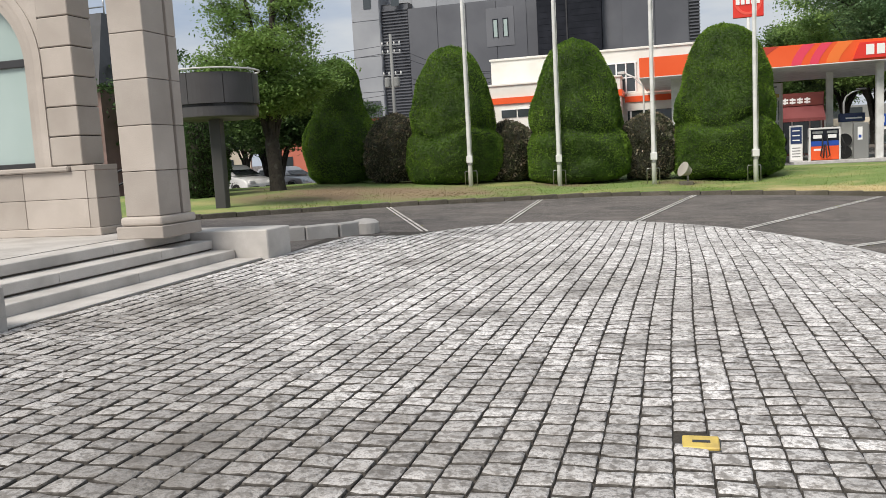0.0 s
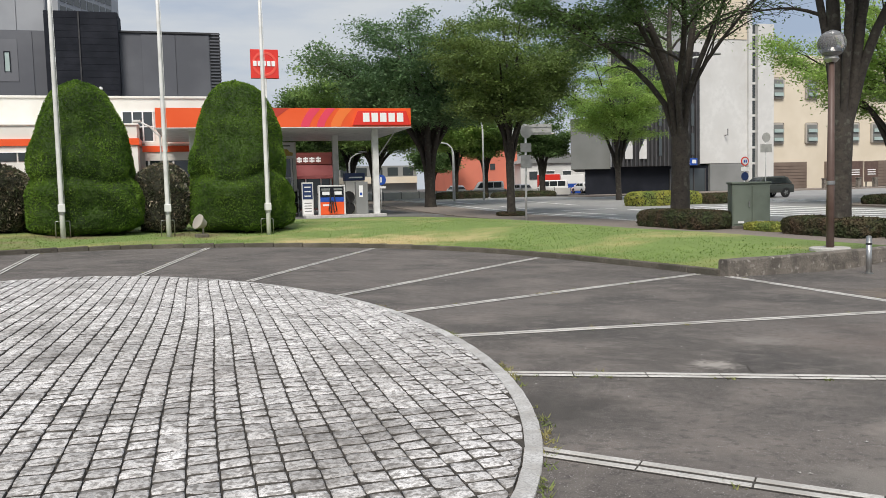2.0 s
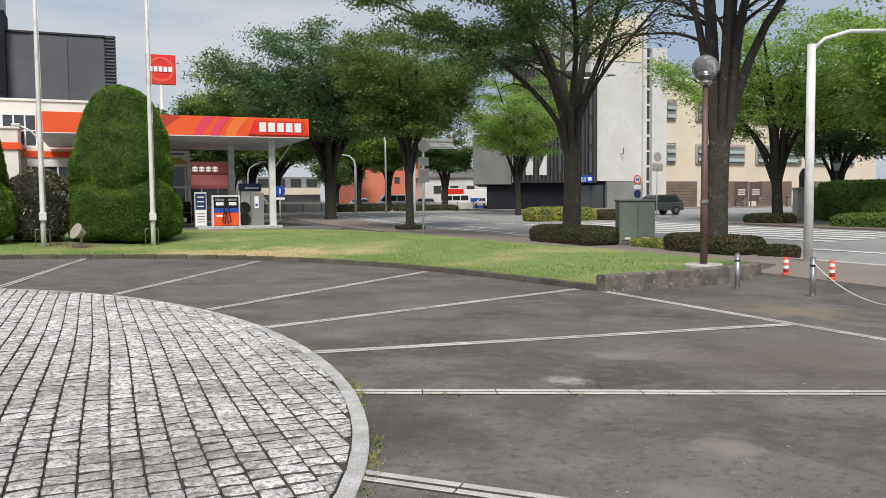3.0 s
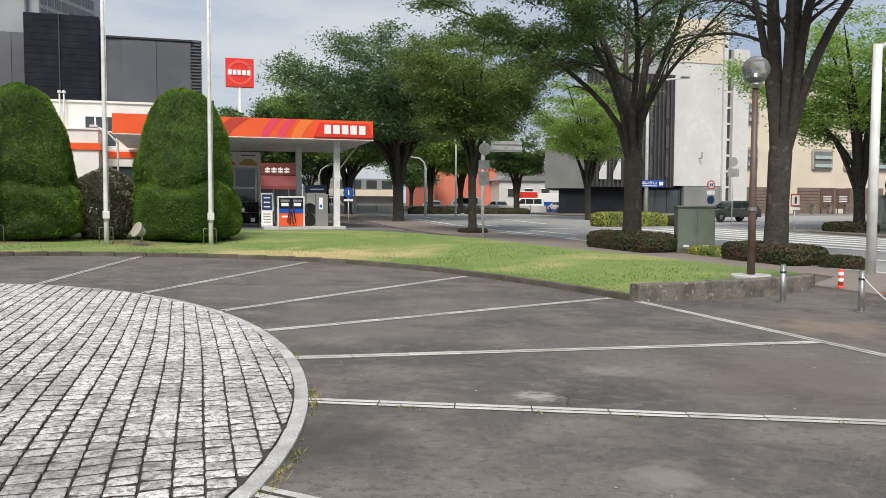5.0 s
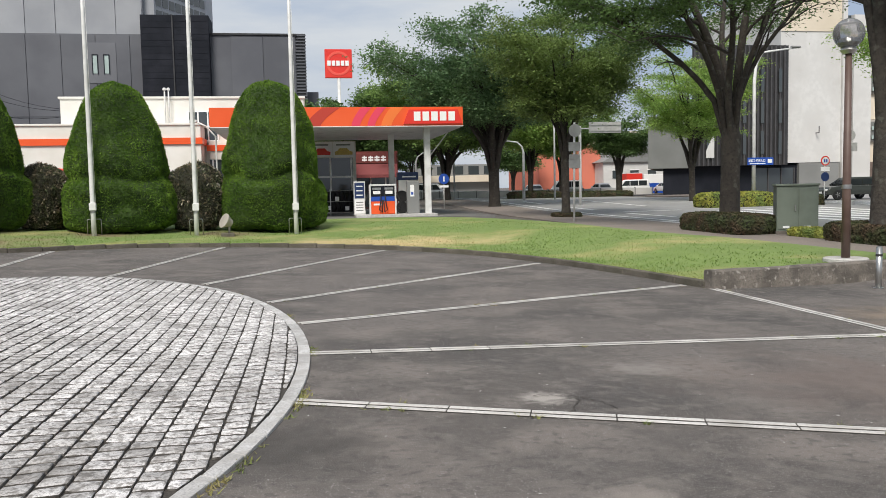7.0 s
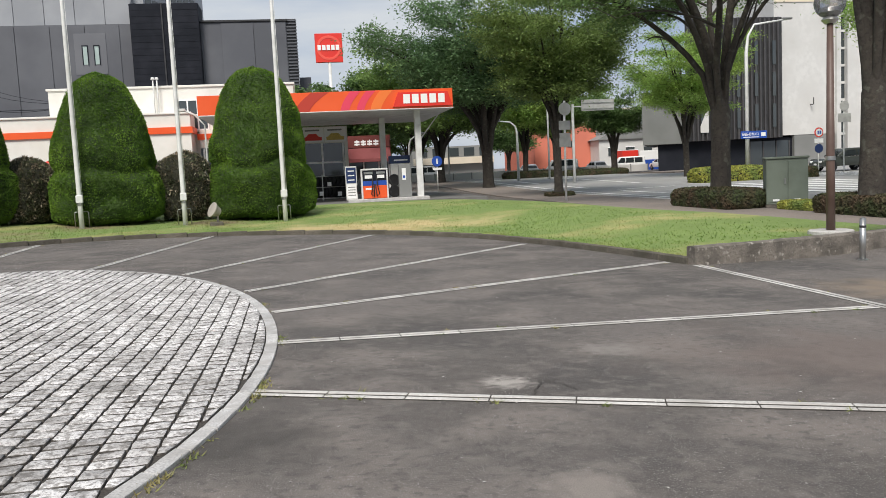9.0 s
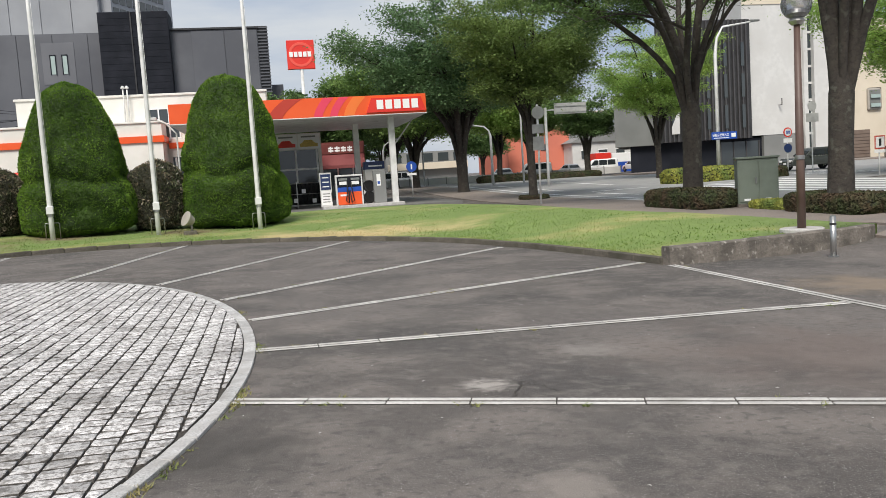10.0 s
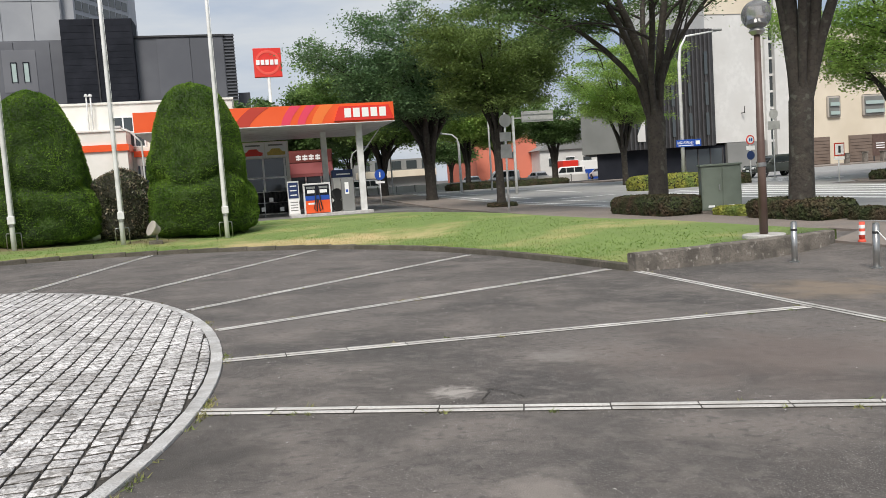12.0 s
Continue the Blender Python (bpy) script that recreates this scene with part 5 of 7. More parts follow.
def build_station_building():
    w = thing("station_building", grid_pose(0, 0), "cream-white two-storey petrol station building with an orange stripe", "building")
    part("wall", box(-12.1, 3.3, 57, 68, -0.3, 7.75), M_white, w)
    part("parapet", box(-12.2, 3.4, 56.9, 68.1, 7.752, 7.9, 0.02), M_white, w)
    part("wall", box(-14.5, -3.2, 54.6, 56.99, -0.3, 5.85), M_white, w)
    part("parapet", box(-14.6, -3.1, 54.5, 56.98, 5.852, 5.98, 0.02), M_white, w)
    part("stripe", box(-14.62, -3.08, 54.48, 56.97, 4.66, 5.06), M_orange, w)
    part("stripe", box(-3.05, 1.6, 56.42, 56.49, 4.3, 4.68), M_orange, w)
    # upper window, three tall panes
    win = part("window", box(-4.2, -2.3, 56.94, 57.02, 5.0, 6.95, 0.0), M_glass, w, "dark three-pane upper window")
    for k in range(4):
        u = -4.2 + k * 0.62
        part("window_frame", box(u - 0.045, u + 0.045, 56.88, 56.99, 5.0, 6.95, 0.01), M_letter, win)
    for z in (5.0, 5.95, 6.92):
        part("window_frame", box(-4.25, -2.25, 56.9, 56.985, z - 0.04, z + 0.04, 0.01), M_letter, win)
    part("sill", box(-4.35, -2.15, 56.8, 57, 4.84, 4.94, 0.01), M_white, win)
    for u in (-11.0, -9.9):
        lo = part("window", box(u, u + 1.0, 54.55, 54.62, 3.75, 4.25), M_glass, w, "low dark strip window")
        part("window_frame", box(u - 0.04, u + 1.04, 54.53, 54.6, 4.25, 4.3), M_letter, lo)
    # shop front under the canopy
    part("shop_wall", box(-2.9, 6.67, 56.5, 56.98, 3.75, 4.84), M_white, w)
    part("shop_roof", box(3.32, 6.67, 57.0, 66, 3.75, 4.84), M_white, w)
    part("shop_end", box(6.45, 6.67, 56.5, 66, -0.2, 3.748), M_white, w)
    gl = part("shop_glass", box(-2.9, 6.44, 56.65, 56.7, 0.3, 3.74), M_glass, w, "dark shop window in white frames")
    for u in (-2.7, -1.2, 0.3, 1.8, 3.4, 4.95, 6.35):
        part("window_frame", box(u - 0.06, u + 0.06, 56.56, 56.66, 0.3, 3.74, 0.01), M_letter, gl)
    part("window_frame", box(-2.9, 6.44, 56.58, 56.65, 2.4, 2.52, 0.01), M_letter, gl)
    part("window_frame", box(-2.9, 6.44, 56.58, 56.65, 1.3, 1.4, 0.01), M_letter, gl)
    part("shop_base", box(-2.9, 6.44, 56.53, 56.64, -0.2, 0.3), M_white, w)
    for k, m in enumerate((M_blue, M_red, M_yellow_plate)):
        u = 2.2 + 1.48 * k
        p = part("poster", box(u, u + 1.42, 56.46, 56.5, 3.82, 4.78), M_letter, w, "poster with a picture of a car")
        body = [(0.12, 0.12), (1.28, 0.12), (1.3, 0.32), (1.08, 0.38), (0.93, 0.56), (0.43, 0.56), (0.26, 0.38), (0.1, 0.32)]
        quad_panel([(u + a, 3.82 + b) for a, b in body], 56.456, m, "picture", p, 0.008)
        part("text_bar", box(u + 0.2, u + 1.15, 56.45, 56.46, 4.56, 4.66), M_greywall, p)
    # small red tiled roof behind the shrubs, a car wash hood
    part("hood", tube([(-12.6, 52.5, 2.6), (-11.2, 52.5, 3.0), (-9.4, 52.5, 2.7)], 0.22, 10), M_red, w)
    for u in (-5.6, -5.35):
        part("vent_pipe", tube([(u, 56.7, 5.9), (u, 56.7, 8.3)], 0.05, 6), M_white_pole, w)
        part("vent_cap", lathe([(0.04, 0), (0.13, 0.04), (0.1, 0.16), (0.02, 0.2)], 10), M_white_pole, w).matrix_basis = pose(u, 56.7, 8.25)


build_station_building()


def build_station_lamp():
    # work lamp on a bent arm beside the canopy
    l = thing("arm_lamp", grid_pose(-1.9, 46.8, 0.0), "small white work lamp on a bent arm", "lamp")
    part("arm", tube([(0.4, 0, 0), (0.4, 0, 4.6), (-0.1, 0, 5.15), (-0.6, 0, 5.4)], 0.05, 6), M_white_pole, l)
    part("head", box(-0.95, -0.55, -0.12, 0.12, 5.34, 5.5, 0.03), M_white_pole, l)


build_station_lamp()


def build_tall_sign():
    s = thing("roadside_sign", grid_pose(7.0, 85.0, ROAD_Z), "square red station sign with a ring, on a white post", "sign")
    part("post", tube([(0, 0, 0), (0, 0, 13.2)], 0.16, 10), M_white_pole, s)
    p = part("panel", box(-1.36, 1.36, -0.2, 0.2, 13.15, 16.0, 0.03), M_red, s)
    bm = bmesh.new()
    n = 48
    rings = [[bm.verts.new((r * math.cos(2 * math.pi * k / n), y, 14.57 + r * math.sin(2 * math.pi * k / n))) for k in range(n)] for r, y in ((1.22, -0.2), (1.2, -0.23), (0.98, -0.23), (0.96, -0.2))]
    for a, b in zip(rings, rings[1:]):
        for k in range(n):
            bm.faces.new((a[k], a[(k + 1) % n], b[(k + 1) % n], b[k]))
    bmesh.ops.recalc_face_normals(bm, faces=bm.faces[:])
    part("ring", bm, M_redlight, p)
    for k in range(5):
        u = -1.12 + k * 0.45
        part("logo_bar", box(u, u + 0.34, -0.27, -0.235, 14.35, 14.85), M_letter, p)


build_tall_sign()


def build_red_shop():
    M_shopsign = mat("shop_sign_board", (0.14, 0.03, 0.025), 0.5, patch=(0.18, 0.04, 0.03), patch_scale=1.0)
    s = thing("awning_shop", grid_pose(0, 0), "small brown-red shop with a faded pink awning", "shop")
    part("wall", box(6.9, 10.6, 66.2, 72, -0.3, 4.6), M_shopsign, s)
    b = part("sign_board", box(7.0, 10.5, 66.05, 66.19, 3.66, 4.45, 0.01), M_shopsign, s)
    for k in range(4):
        u = 7.75 + 0.5 * k
        for dz in (0.0, 0.2):
            part("text_bar", box(u, u + 0.4, 66.03, 66.05, 3.85 + dz, 3.98 + dz), M_letter, b)
        part("text_bar", box(u + 0.14, u + 0.24, 66.028, 66.048, 3.8, 4.25), M_letter, b)
    M_awning = mat("pink_awning", (0.42, 0.13, 0.13), 0.8, patch=(0.36, 0.1, 0.1), patch_scale=0.8)
    bm = bmesh.new()
    q = [bm.verts.new(c) for c in ((7.0, 66.0, 3.6), (10.5, 66.0, 3.6), (10.5, 64.9, 2.75), (7.0, 64.9, 2.75), (7.0, 64.88, 2.5), (10.5, 64.88, 2.5))]
    bm.faces.new((q[0], q[3], q[2], q[1]))
    bm.faces.new((q[3], q[4], q[5], q[2]))
    bmesh.ops.solidify(bm, geom=bm.faces[:], thickness=0.03)
    part("awning", bm, M_awning, s)
    part("shop_glass", box(7.3, 10.3, 66.1, 66.19, 0.2, 2.7), M_glass, s)
    for u in (7.2, 8.4, 9.6, 10.4):
        part("window_frame", box(u - 0.05, u + 0.05, 66.05, 66.18, 0.0, 2.7), M_letter, s)


build_red_shop()


# ---- grey office building behind ----
def build_office():
    b = thing("office_building", grid_pose(0, 0), "large grey metal-clad office building with a black louvred shaft", "building")
    V = 140.0
    part("wall", box(-44.3, 2.6, V, V + 30, -0.3, 27.2), M_grayclad, b)
    part("wall", box(-54.6, -49.3, V - 0.5, V + 30, -0.3, 46), M_graylight, b)
    part("wall", box(-49.3, -21.9, V + 3.0, V + 30, 27.2, 46), M_graylight, b)
    part("wall", box(-49.3, -44.3, V + 0.6, V + 30, -0.3, 28.4), M_dark, b)
    lv = part("louvre", box(-49.25, -44.35, V + 0.4, V + 0.6, -0.2, 28.2), M_grayclad, b)
    for k in range(40):
        part("slat", box(-49.2, -44.4, V + 0.1, V + 0.42, 6.5 + k * 0.53, 6.72 + k * 0.53), M_grayclad, lv)
    sh = part("shaft", box(-21.5, -11.0, V - 1.6, V + 4, 8, 30.0, 0.05), M_black, b, "black louvred service shaft")
    for k in range(21):
        part("slat", box(-21.4, -11.1, V - 1.63, V - 1.605, 9 + k * 1.0, 9.9 + k * 1.0), M_black, sh)
    part("post", box(-16.7, -16.5, V - 1.8, V - 1.6, 8, 30.0), M_dark, sh)
    # clad panels with open joints, light patch round two slit windows
    for k in range(9):
        u = -44.2 + 5.2 * k
        if u < -12 and u + 5.2 > -22 and not u + 5.1 < -21.8:
            continue
        part("panel", box(u, min(u + 5.1, 2.5), V - 0.12, V - 0.01, 14.2, 27.0, 0.02), M_grayclad, b)
        part("panel", box(u, min(u + 5.1, 2.5), V - 0.12, V - 0.01, 1.0, 14.1, 0.02), M_grayclad, b)
    part("panel", box(-30.4, -25.6, V - 0.2, V - 0.125, 19.4, 25.8, 0.02), M_graymid, b)
    for u in (-29.25, -27.5):
        for z in (20.95, 13.2):
            w = part("window", box(u, u + 0.85, V - 0.26, V - 0.21, z, z + 2.9), M_paleglass, b)
            for a in (0.0, 0.78):
                part("window_frame", box(u + a - 0.03, u + a + 0.1, V - 0.32, V - 0.262, z - 0.1, z + 3.0), M_black, w)
            part("window_frame", box(u, u + 0.85, V - 0.32, V - 0.262, z + 2.85, z + 3.0), M_black, w)
    for k in range(6):
        u = -49 + 4.6 * k
        for z in (27.6, 33.8):
            part("panel", box(u, min(u + 4.5, -22), V + 2.85, V + 2.98, z, z + 6.1, 0.02), M_graylight, b)
    for k in range(5):
        part("panel", box(-54.5, -49.4, V - 0.65, V - 0.52, 1.0 + 6.2 * k, 7.1 + 6.2 * k, 0.02), M_graylight, b)
    for u in (-52.2, -47.0):
        w = part("window", box(u, u + 1.4, V - 0.75, V - 0.67, 27.8, 31.0), M_glass, b)
        part("window_frame", box(u - 0.1, u + 1.5, V - 0.8, V - 0.752, 30.9, 31.1), M_letter, w)
    part("coping", box(-11.2, 2.8, V - 0.3, V + 30, 27.202, 27.5, 0.02), M_dark, b)
    st = part("stair_tower", box(2.62, 4.2, V + 0.3, V + 4, -0.3, 27.6), M_dark, b)
    for k in range(38):
        part("slat", box(2.6, 4.3, V + 0.1, V + 0.31, 8 + 0.52 * k, 8.2 + 0.52 * k), M_grayclad, st)
    part("annex", box(4.3, 6.2, V + 4, V + 20, -0.3, 18.5), M_grayclad, b)
    # the upper tower's flank runs back, with bands of dark glass between pale ribs
    tw = part("tower", prism([(-22.0, V + 4.2), (-20.2, V + 4.2), (-13.4, V + 18), (-13.4, V + 30), (-22.0, V + 30)], 27.4, 46), M_graylight, b)
    run = Vector((6.8, 13.8)).normalized()
    for k in range(7):
        for q in range(8):
            p0 = Vector((-20.2, V + 4.2)) + run * (0.5 + 1.85 * q)
            p1, out = p0 + run * 1.5, Vector((run.y, -run.x)) * 0.06
            part("window", prism([p0 + out, p1 + out, p1 - out, p0 - out], 30.6 + 2.2 * k, 32.1 + 2.2 * k), M_glass, tw)


build_office()


def build_utility_pole():
    u = thing("utility_pole", grid_pose(-23.8, 70.0, ROAD_Z), "grey concrete utility pole with transformers and arms", "utility pole")
    part("pole", tube([(0, 0, -0.1), (0, 0, 12.6)], [0.2, 0.13], 10), M_greywall, u)
    for z in (11.6, 10.9, 9.0):
        part("cross_arm", box(-0.9, 0.9, -0.05, 0.05, z, z + 0.1), M_steel, u)
        for x in (-0.8, -0.3, 0.3, 0.8):
            part("insulator", lathe([(0.05, 0), (0.08, 0.1), (0.04, 0.25)], 8), M_white_pole, u).matrix_basis = pose(x, 0, z + 0.1)
    for x in (-0.45, 0.4):
        part("transformer", lathe([(0.26, 0), (0.28, 0.1), (0.28, 0.75), (0.2, 0.85)], 14), M_greywall, u).matrix_basis = pose(x, -0.1, 8.0)
    for k, z in enumerate((11.7, 11.0, 9.1, 7.4)):
        for reach, end in ((-34, z), (12.2, 8.1 + 0.05 * k)):
            # one way to the next pole, the other to the station's roof
            pts = [(reach * q, -4 * q, z + (end - z) * q - 0.9 * math.sin(math.pi * q)) for q in [i / 10 for i in range(11)]]
            part("wire", tube(pts, 0.022, 4), M_black, u)


build_utility_pole()

# ---- street side ----
def hedge(name, outline, h, seed, count, m_leaf, label, z, leaf=0.05):
    """A clipped low hedge over a plan outline."""
    cx = sum(p[0] for p in outline) / len(outline)
    cy = sum(p[1] for p in outline) / len(outline)
    t = thing(name, pose(cx, cy, z), label, "hedge", "street hedges")
    line = curve_points(list(outline) + [outline[0]], 8)[:-1]
    n = len(line)
    verts, faces = [], []
    for s, k in ((0.96, 0.0), (1.0, 0.25), (1.0, 0.7), (0.93, 0.93), (0.75, 1.0), (0.3, 1.01)):
        for i, p in enumerate(line):
            j = 1 + 0.05 * noise.noise((p.x * 1.5, p.y * 1.5, k * 3 + seed))
            verts.append(((p.x - cx) * s * j, (p.y - cy) * s * j, h * k * (1 + 0.06 * noise.noise((p.x, p.y, seed)))))
    for r in range(5):
        for i in range(n):
            faces.append((r * n + i, r * n + (i + 1) % n, (r + 1) * n + (i + 1) % n, (r + 1) * n + i))
    faces.append(tuple(5 * n + i for i in range(n)))
    # added body whose dark colour stands for shade under the hedge's leaves
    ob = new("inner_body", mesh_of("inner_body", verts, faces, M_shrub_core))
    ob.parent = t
    v = np.array(verts)
    f = np.array(faces[:-1])
    rng = np.random.default_rng(seed)
    a, b, c, d = v[f[:, 0]], v[f[:, 1]], v[f[:, 2]], v[f[:, 3]]
    nr = np.cross(c - a, d - b)
    area = np.linalg.norm(nr, axis=1)
    nr /= area[:, None] + 1e-9
    pick = rng.choice(len(f), count, p=area / area.sum())
    s, q = rng.random((count, 1)), rng.random((count, 1))
    pts = (a[pick] * (1 - s) + b[pick] * s) * (1 - q) + (d[pick] * (1 - s) + c[pick] * s) * q
    leaf_cloud("foliage", pts + nr[pick] * 0.02, nr[pick], leaf, m_leaf, t, seed, 0.7, 0.5)
    return t


def oblong(u0, u1, v0, v1):
    m = 0.18 * min(u1 - u0, v1 - v0)
    return [xy(u, v) for u, v in ((u0 + m, v0), ((u0 + u1) / 2, v0 - 0.03), (u1 - m, v0), (u1, v0 + m), (u1 + 0.03, (v0 + v1) / 2), (u1, v1 - m), (u1 - m, v1), ((u0 + u1) / 2, v1 + 0.03), (u0 + m, v1), (u0, v1 - m), (u0 - 0.03, (v0 + v1) / 2), (u0, v0 + m))]


hedge("hedge", oblong(17.0, 18.5, 25.2, 29.6), 0.62, 61, 9000, M_hedge, "low clipped reddish-brown hedge beside the street tree", -0.2)
hedge("hedge", oblong(17.9, 19.1, 18.9, 22.2), 0.5, 63, 8000, M_hedge, "low clipped dark hedge round a street tree", -0.2)
hedge("hedge", oblong(18.2, 18.9, 22.7, 24.4), 0.24, 67, 3500, M_yellow_hedge, "low sparse yellowish hedge", -0.2)
hedge("hedge", oblong(18.4, 19.1, 17.6, 18.6), 0.28, 69, 2500, M_hedge, "small low dark hedge", -0.2)
hedge("hedge", oblong(17.0, 18.4, 44.3, 45.9), 0.2, 71, 2500, M_hedge, "small clipped bed round a street tree", -0.2)
hedge("hedge", oblong(29.0, 34.0, 50.3, 52.6), 1.05, 73, 8000, M_yellow_hedge, "yellow-green clipped hedge on a traffic island", -0.2, 0.08)
hedge("hedge", oblong(34.2, 37.0, 49.6, 51.5), 0.8, 75, 5000, M_hedge, "dark green clipped hedge on a traffic island", -0.2, 0.08)
hedge("hedge", oblong(24.5, 30.0, 84.0, 86.0), 0.8, 77, 4000, M_hedge, "long low dark hedge along the far side", 0.2, 0.1)
hedge("hedge", oblong(31.0, 38.0, 84.0, 86.0), 0.7, 79, 4000, M_hedge, "long low dark hedge along the far side", 0.2, 0.1)
hedge("hedge", oblong(38.6, 40.2, 38.0, 41.0), 0.6, 81, 4000, M_hedge, "low clipped hedge at the far kerb", -0.2, 0.07)
hedge("hedge", oblong(37.3, 39.3, 22.0, 33.0), 0.75, 83, 16000, M_leaf_light, "long low green hedge at the far kerb", -0.2, 0.07)
hedge("hedge", oblong(40.0, 46.0, 24.0, 34.0), 1.5, 85, 22000, M_leaf_light, "broad mound of light green shrubs", -0.2, 0.13)
hedge("hedge", oblong(45.0, 54.0, 36.0, 42.0), 2.4, 87, 26000, M_leaf_light, "rounded green shrubs before the park", 0.0, 0.14)


def build_cabinet():
    c = thing("roadside_cabinet", grid_pose(19.0, 25.2, -0.2, -24), "large grey-green metal roadside cabinet", "cabinet")
    part("plinth", box(-0.66, 0.66, -0.42, 0.42, 0, 0.1, 0.01), M_wallc, c)
    part("body", box(-0.64, 0.62, -0.4, 0.4, 0.1, 1.56, 0.015), M_green_cab, c)
    part("door", box(-0.6, 0.0, -0.42, -0.4, 0.16, 1.5, 0.008), M_green_cab, c)
    part("door", box(0.03, 0.58, -0.42, -0.4, 0.16, 1.5, 0.008), M_green_cab, c)
    part("lid", box(-0.68, 0.66, -0.45, 0.44, 1.56, 1.63, 0.015), M_green_cab, c)
    part("handle", box(-0.1, -0.06, -0.45, -0.42, 0.75, 0.95, 0.005), M_steel, c)
    for x in (-0.45, 0.2):
        part("label_plate", box(x, x + 0.2, -0.426, -0.42, 0.2, 0.27), M_letter, c)


build_cabinet()


def build_globe_lamp():
    x, y = 15.6, 13.15
    z = -0.08
    g = thing("globe_lamp", pose(x, y, z), "brown lamp post with a clear plastic globe", "street lamp")
    part("base_slab", lathe([(0.42, -0.2), (0.42, 0.045), (0.4, 0.06), (0.05, 0.06)], 28), M_gutter, g)
    part("post", tube([(0, 0, 0), (0, 0, 1.45), (0, 0, 4.05)], [0.085, 0.08, 0.06], 14), M_brown_metal, g)
    part("joint", lathe([(0.092, 1.42), (0.092, 1.5)], 16), M_steel, g)
    part("collar", lathe([(0.1, 4.03), (0.16, 4.1), (0.12, 4.16)], 16), M_steel, g)
    m = bpy.data.materials.new("globe_plastic")
    m.use_nodes = True
    b = m.node_tree.nodes["Principled BSDF"]
    b.inputs["Base Color"].default_value = (0.5, 0.5, 0.51, 1)
    b.inputs["Transmission Weight"].default_value = 0.75
    b.inputs["Roughness"].default_value = 0.12
    b.inputs["IOR"].default_value = 1.08
    n = 12
    prof = [(max(0.03, 0.29 * math.sin(math.pi * (0.12 + 0.88 * k / n))), 4.42 - 0.29 * math.cos(math.pi * (0.12 + 0.88 * k / n))) for k in range(n + 1)]
    part("globe", lathe(prof, 28), m, g, "clear smoky plastic globe", smooth=True)
    part("reflector", lathe([(0.1, 4.16), (0.2, 4.24), (0.17, 4.33), (0.05, 4.36)], 20), M_steel, g)
    part("cap", lathe([(0.2, 4.6), (0.16, 4.66), (0.05, 4.71)], 20), M_steel, g)


build_globe_lamp()


def bollard(x, y):
    b = thing("bollard", pose(x, y, ground_z(x, y)), "slim stainless steel bollard with dark bands", "bollard", "bollards at the drive")
    part("tube", tube([(0, 0, -0.1), (0, 0, 0.72)], 0.055, 14), M_steel, b)
    part("cap", lathe([(0.055, 0.72), (0.05, 0.745), (0.02, 0.76)], 14), M_steel, b)
    part("band", lathe([(0.058, 0.58), (0.058, 0.62)], 14), M_dark, b)
    part("foot", lathe([(0.09, -0.05), (0.09, 0.02), (0.06, 0.03)], 14), M_steel, b)


bollard(14.85, 11.6)
bollard(14.95, 9.95)
bollard(13.0, 6.0)


def build_chain():
    c = thing("barrier_chain", pose(0, 0, 0), "thin white plastic chain hung between two bollards", "chain")
    a, b = Vector((14.95, 9.95, ground_z(14.95, 9.95) + 0.66)), Vector((13.0, 6.0, ground_z(13.0, 6.0) + 0.66))
    link = lathe([(0.005, -0.032), (0.01, -0.02), (0.01, 0.02), (0.005, 0.032)], 6)
    first = part("link", link, M_white_pole, c)
    n = 80
    for k in range(n):
        q = (k + 0.5) / n
        p = a.lerp(b, q) - Vector((0, 0, 2.2 * q * (1 - q)))
        d = (b - a) - Vector((0, 0, 2.2 * (1 - 2 * q)))
        ob = first if k == 0 else new("link", first.data)
        ob.parent = c
        ob.matrix_basis = Matrix.Translation(p) @ d.to_track_quat("Z", "Y").to_matrix().to_4x4()


build_chain()


def road_cone(x, y):
    M_tube = mat("orange_post", (0.75, 0.1, 0.06), 0.6)
    c = thing("marker_post", pose(x, y, ground_z(x, y) + 0.05), "red-orange plastic marker post with white bands", "traffic post", "marker posts")
    part("base", lathe([(0.075, 0), (0.075, 0.03), (0.057, 0.05)], 16), M_tube, c)
    part("tube", tube([(0, 0, 0.04), (0, 0, 0.4)], 0.055, 14), M_tube, c)
    for z in (0.14, 0.27):
        part("band", lathe([(0.058, z), (0.058, z + 0.07)], 14), M_letter, c)


for x, y in ((17.2, 12.2), (17.1, 11.0)):
    road_cone(x, y)


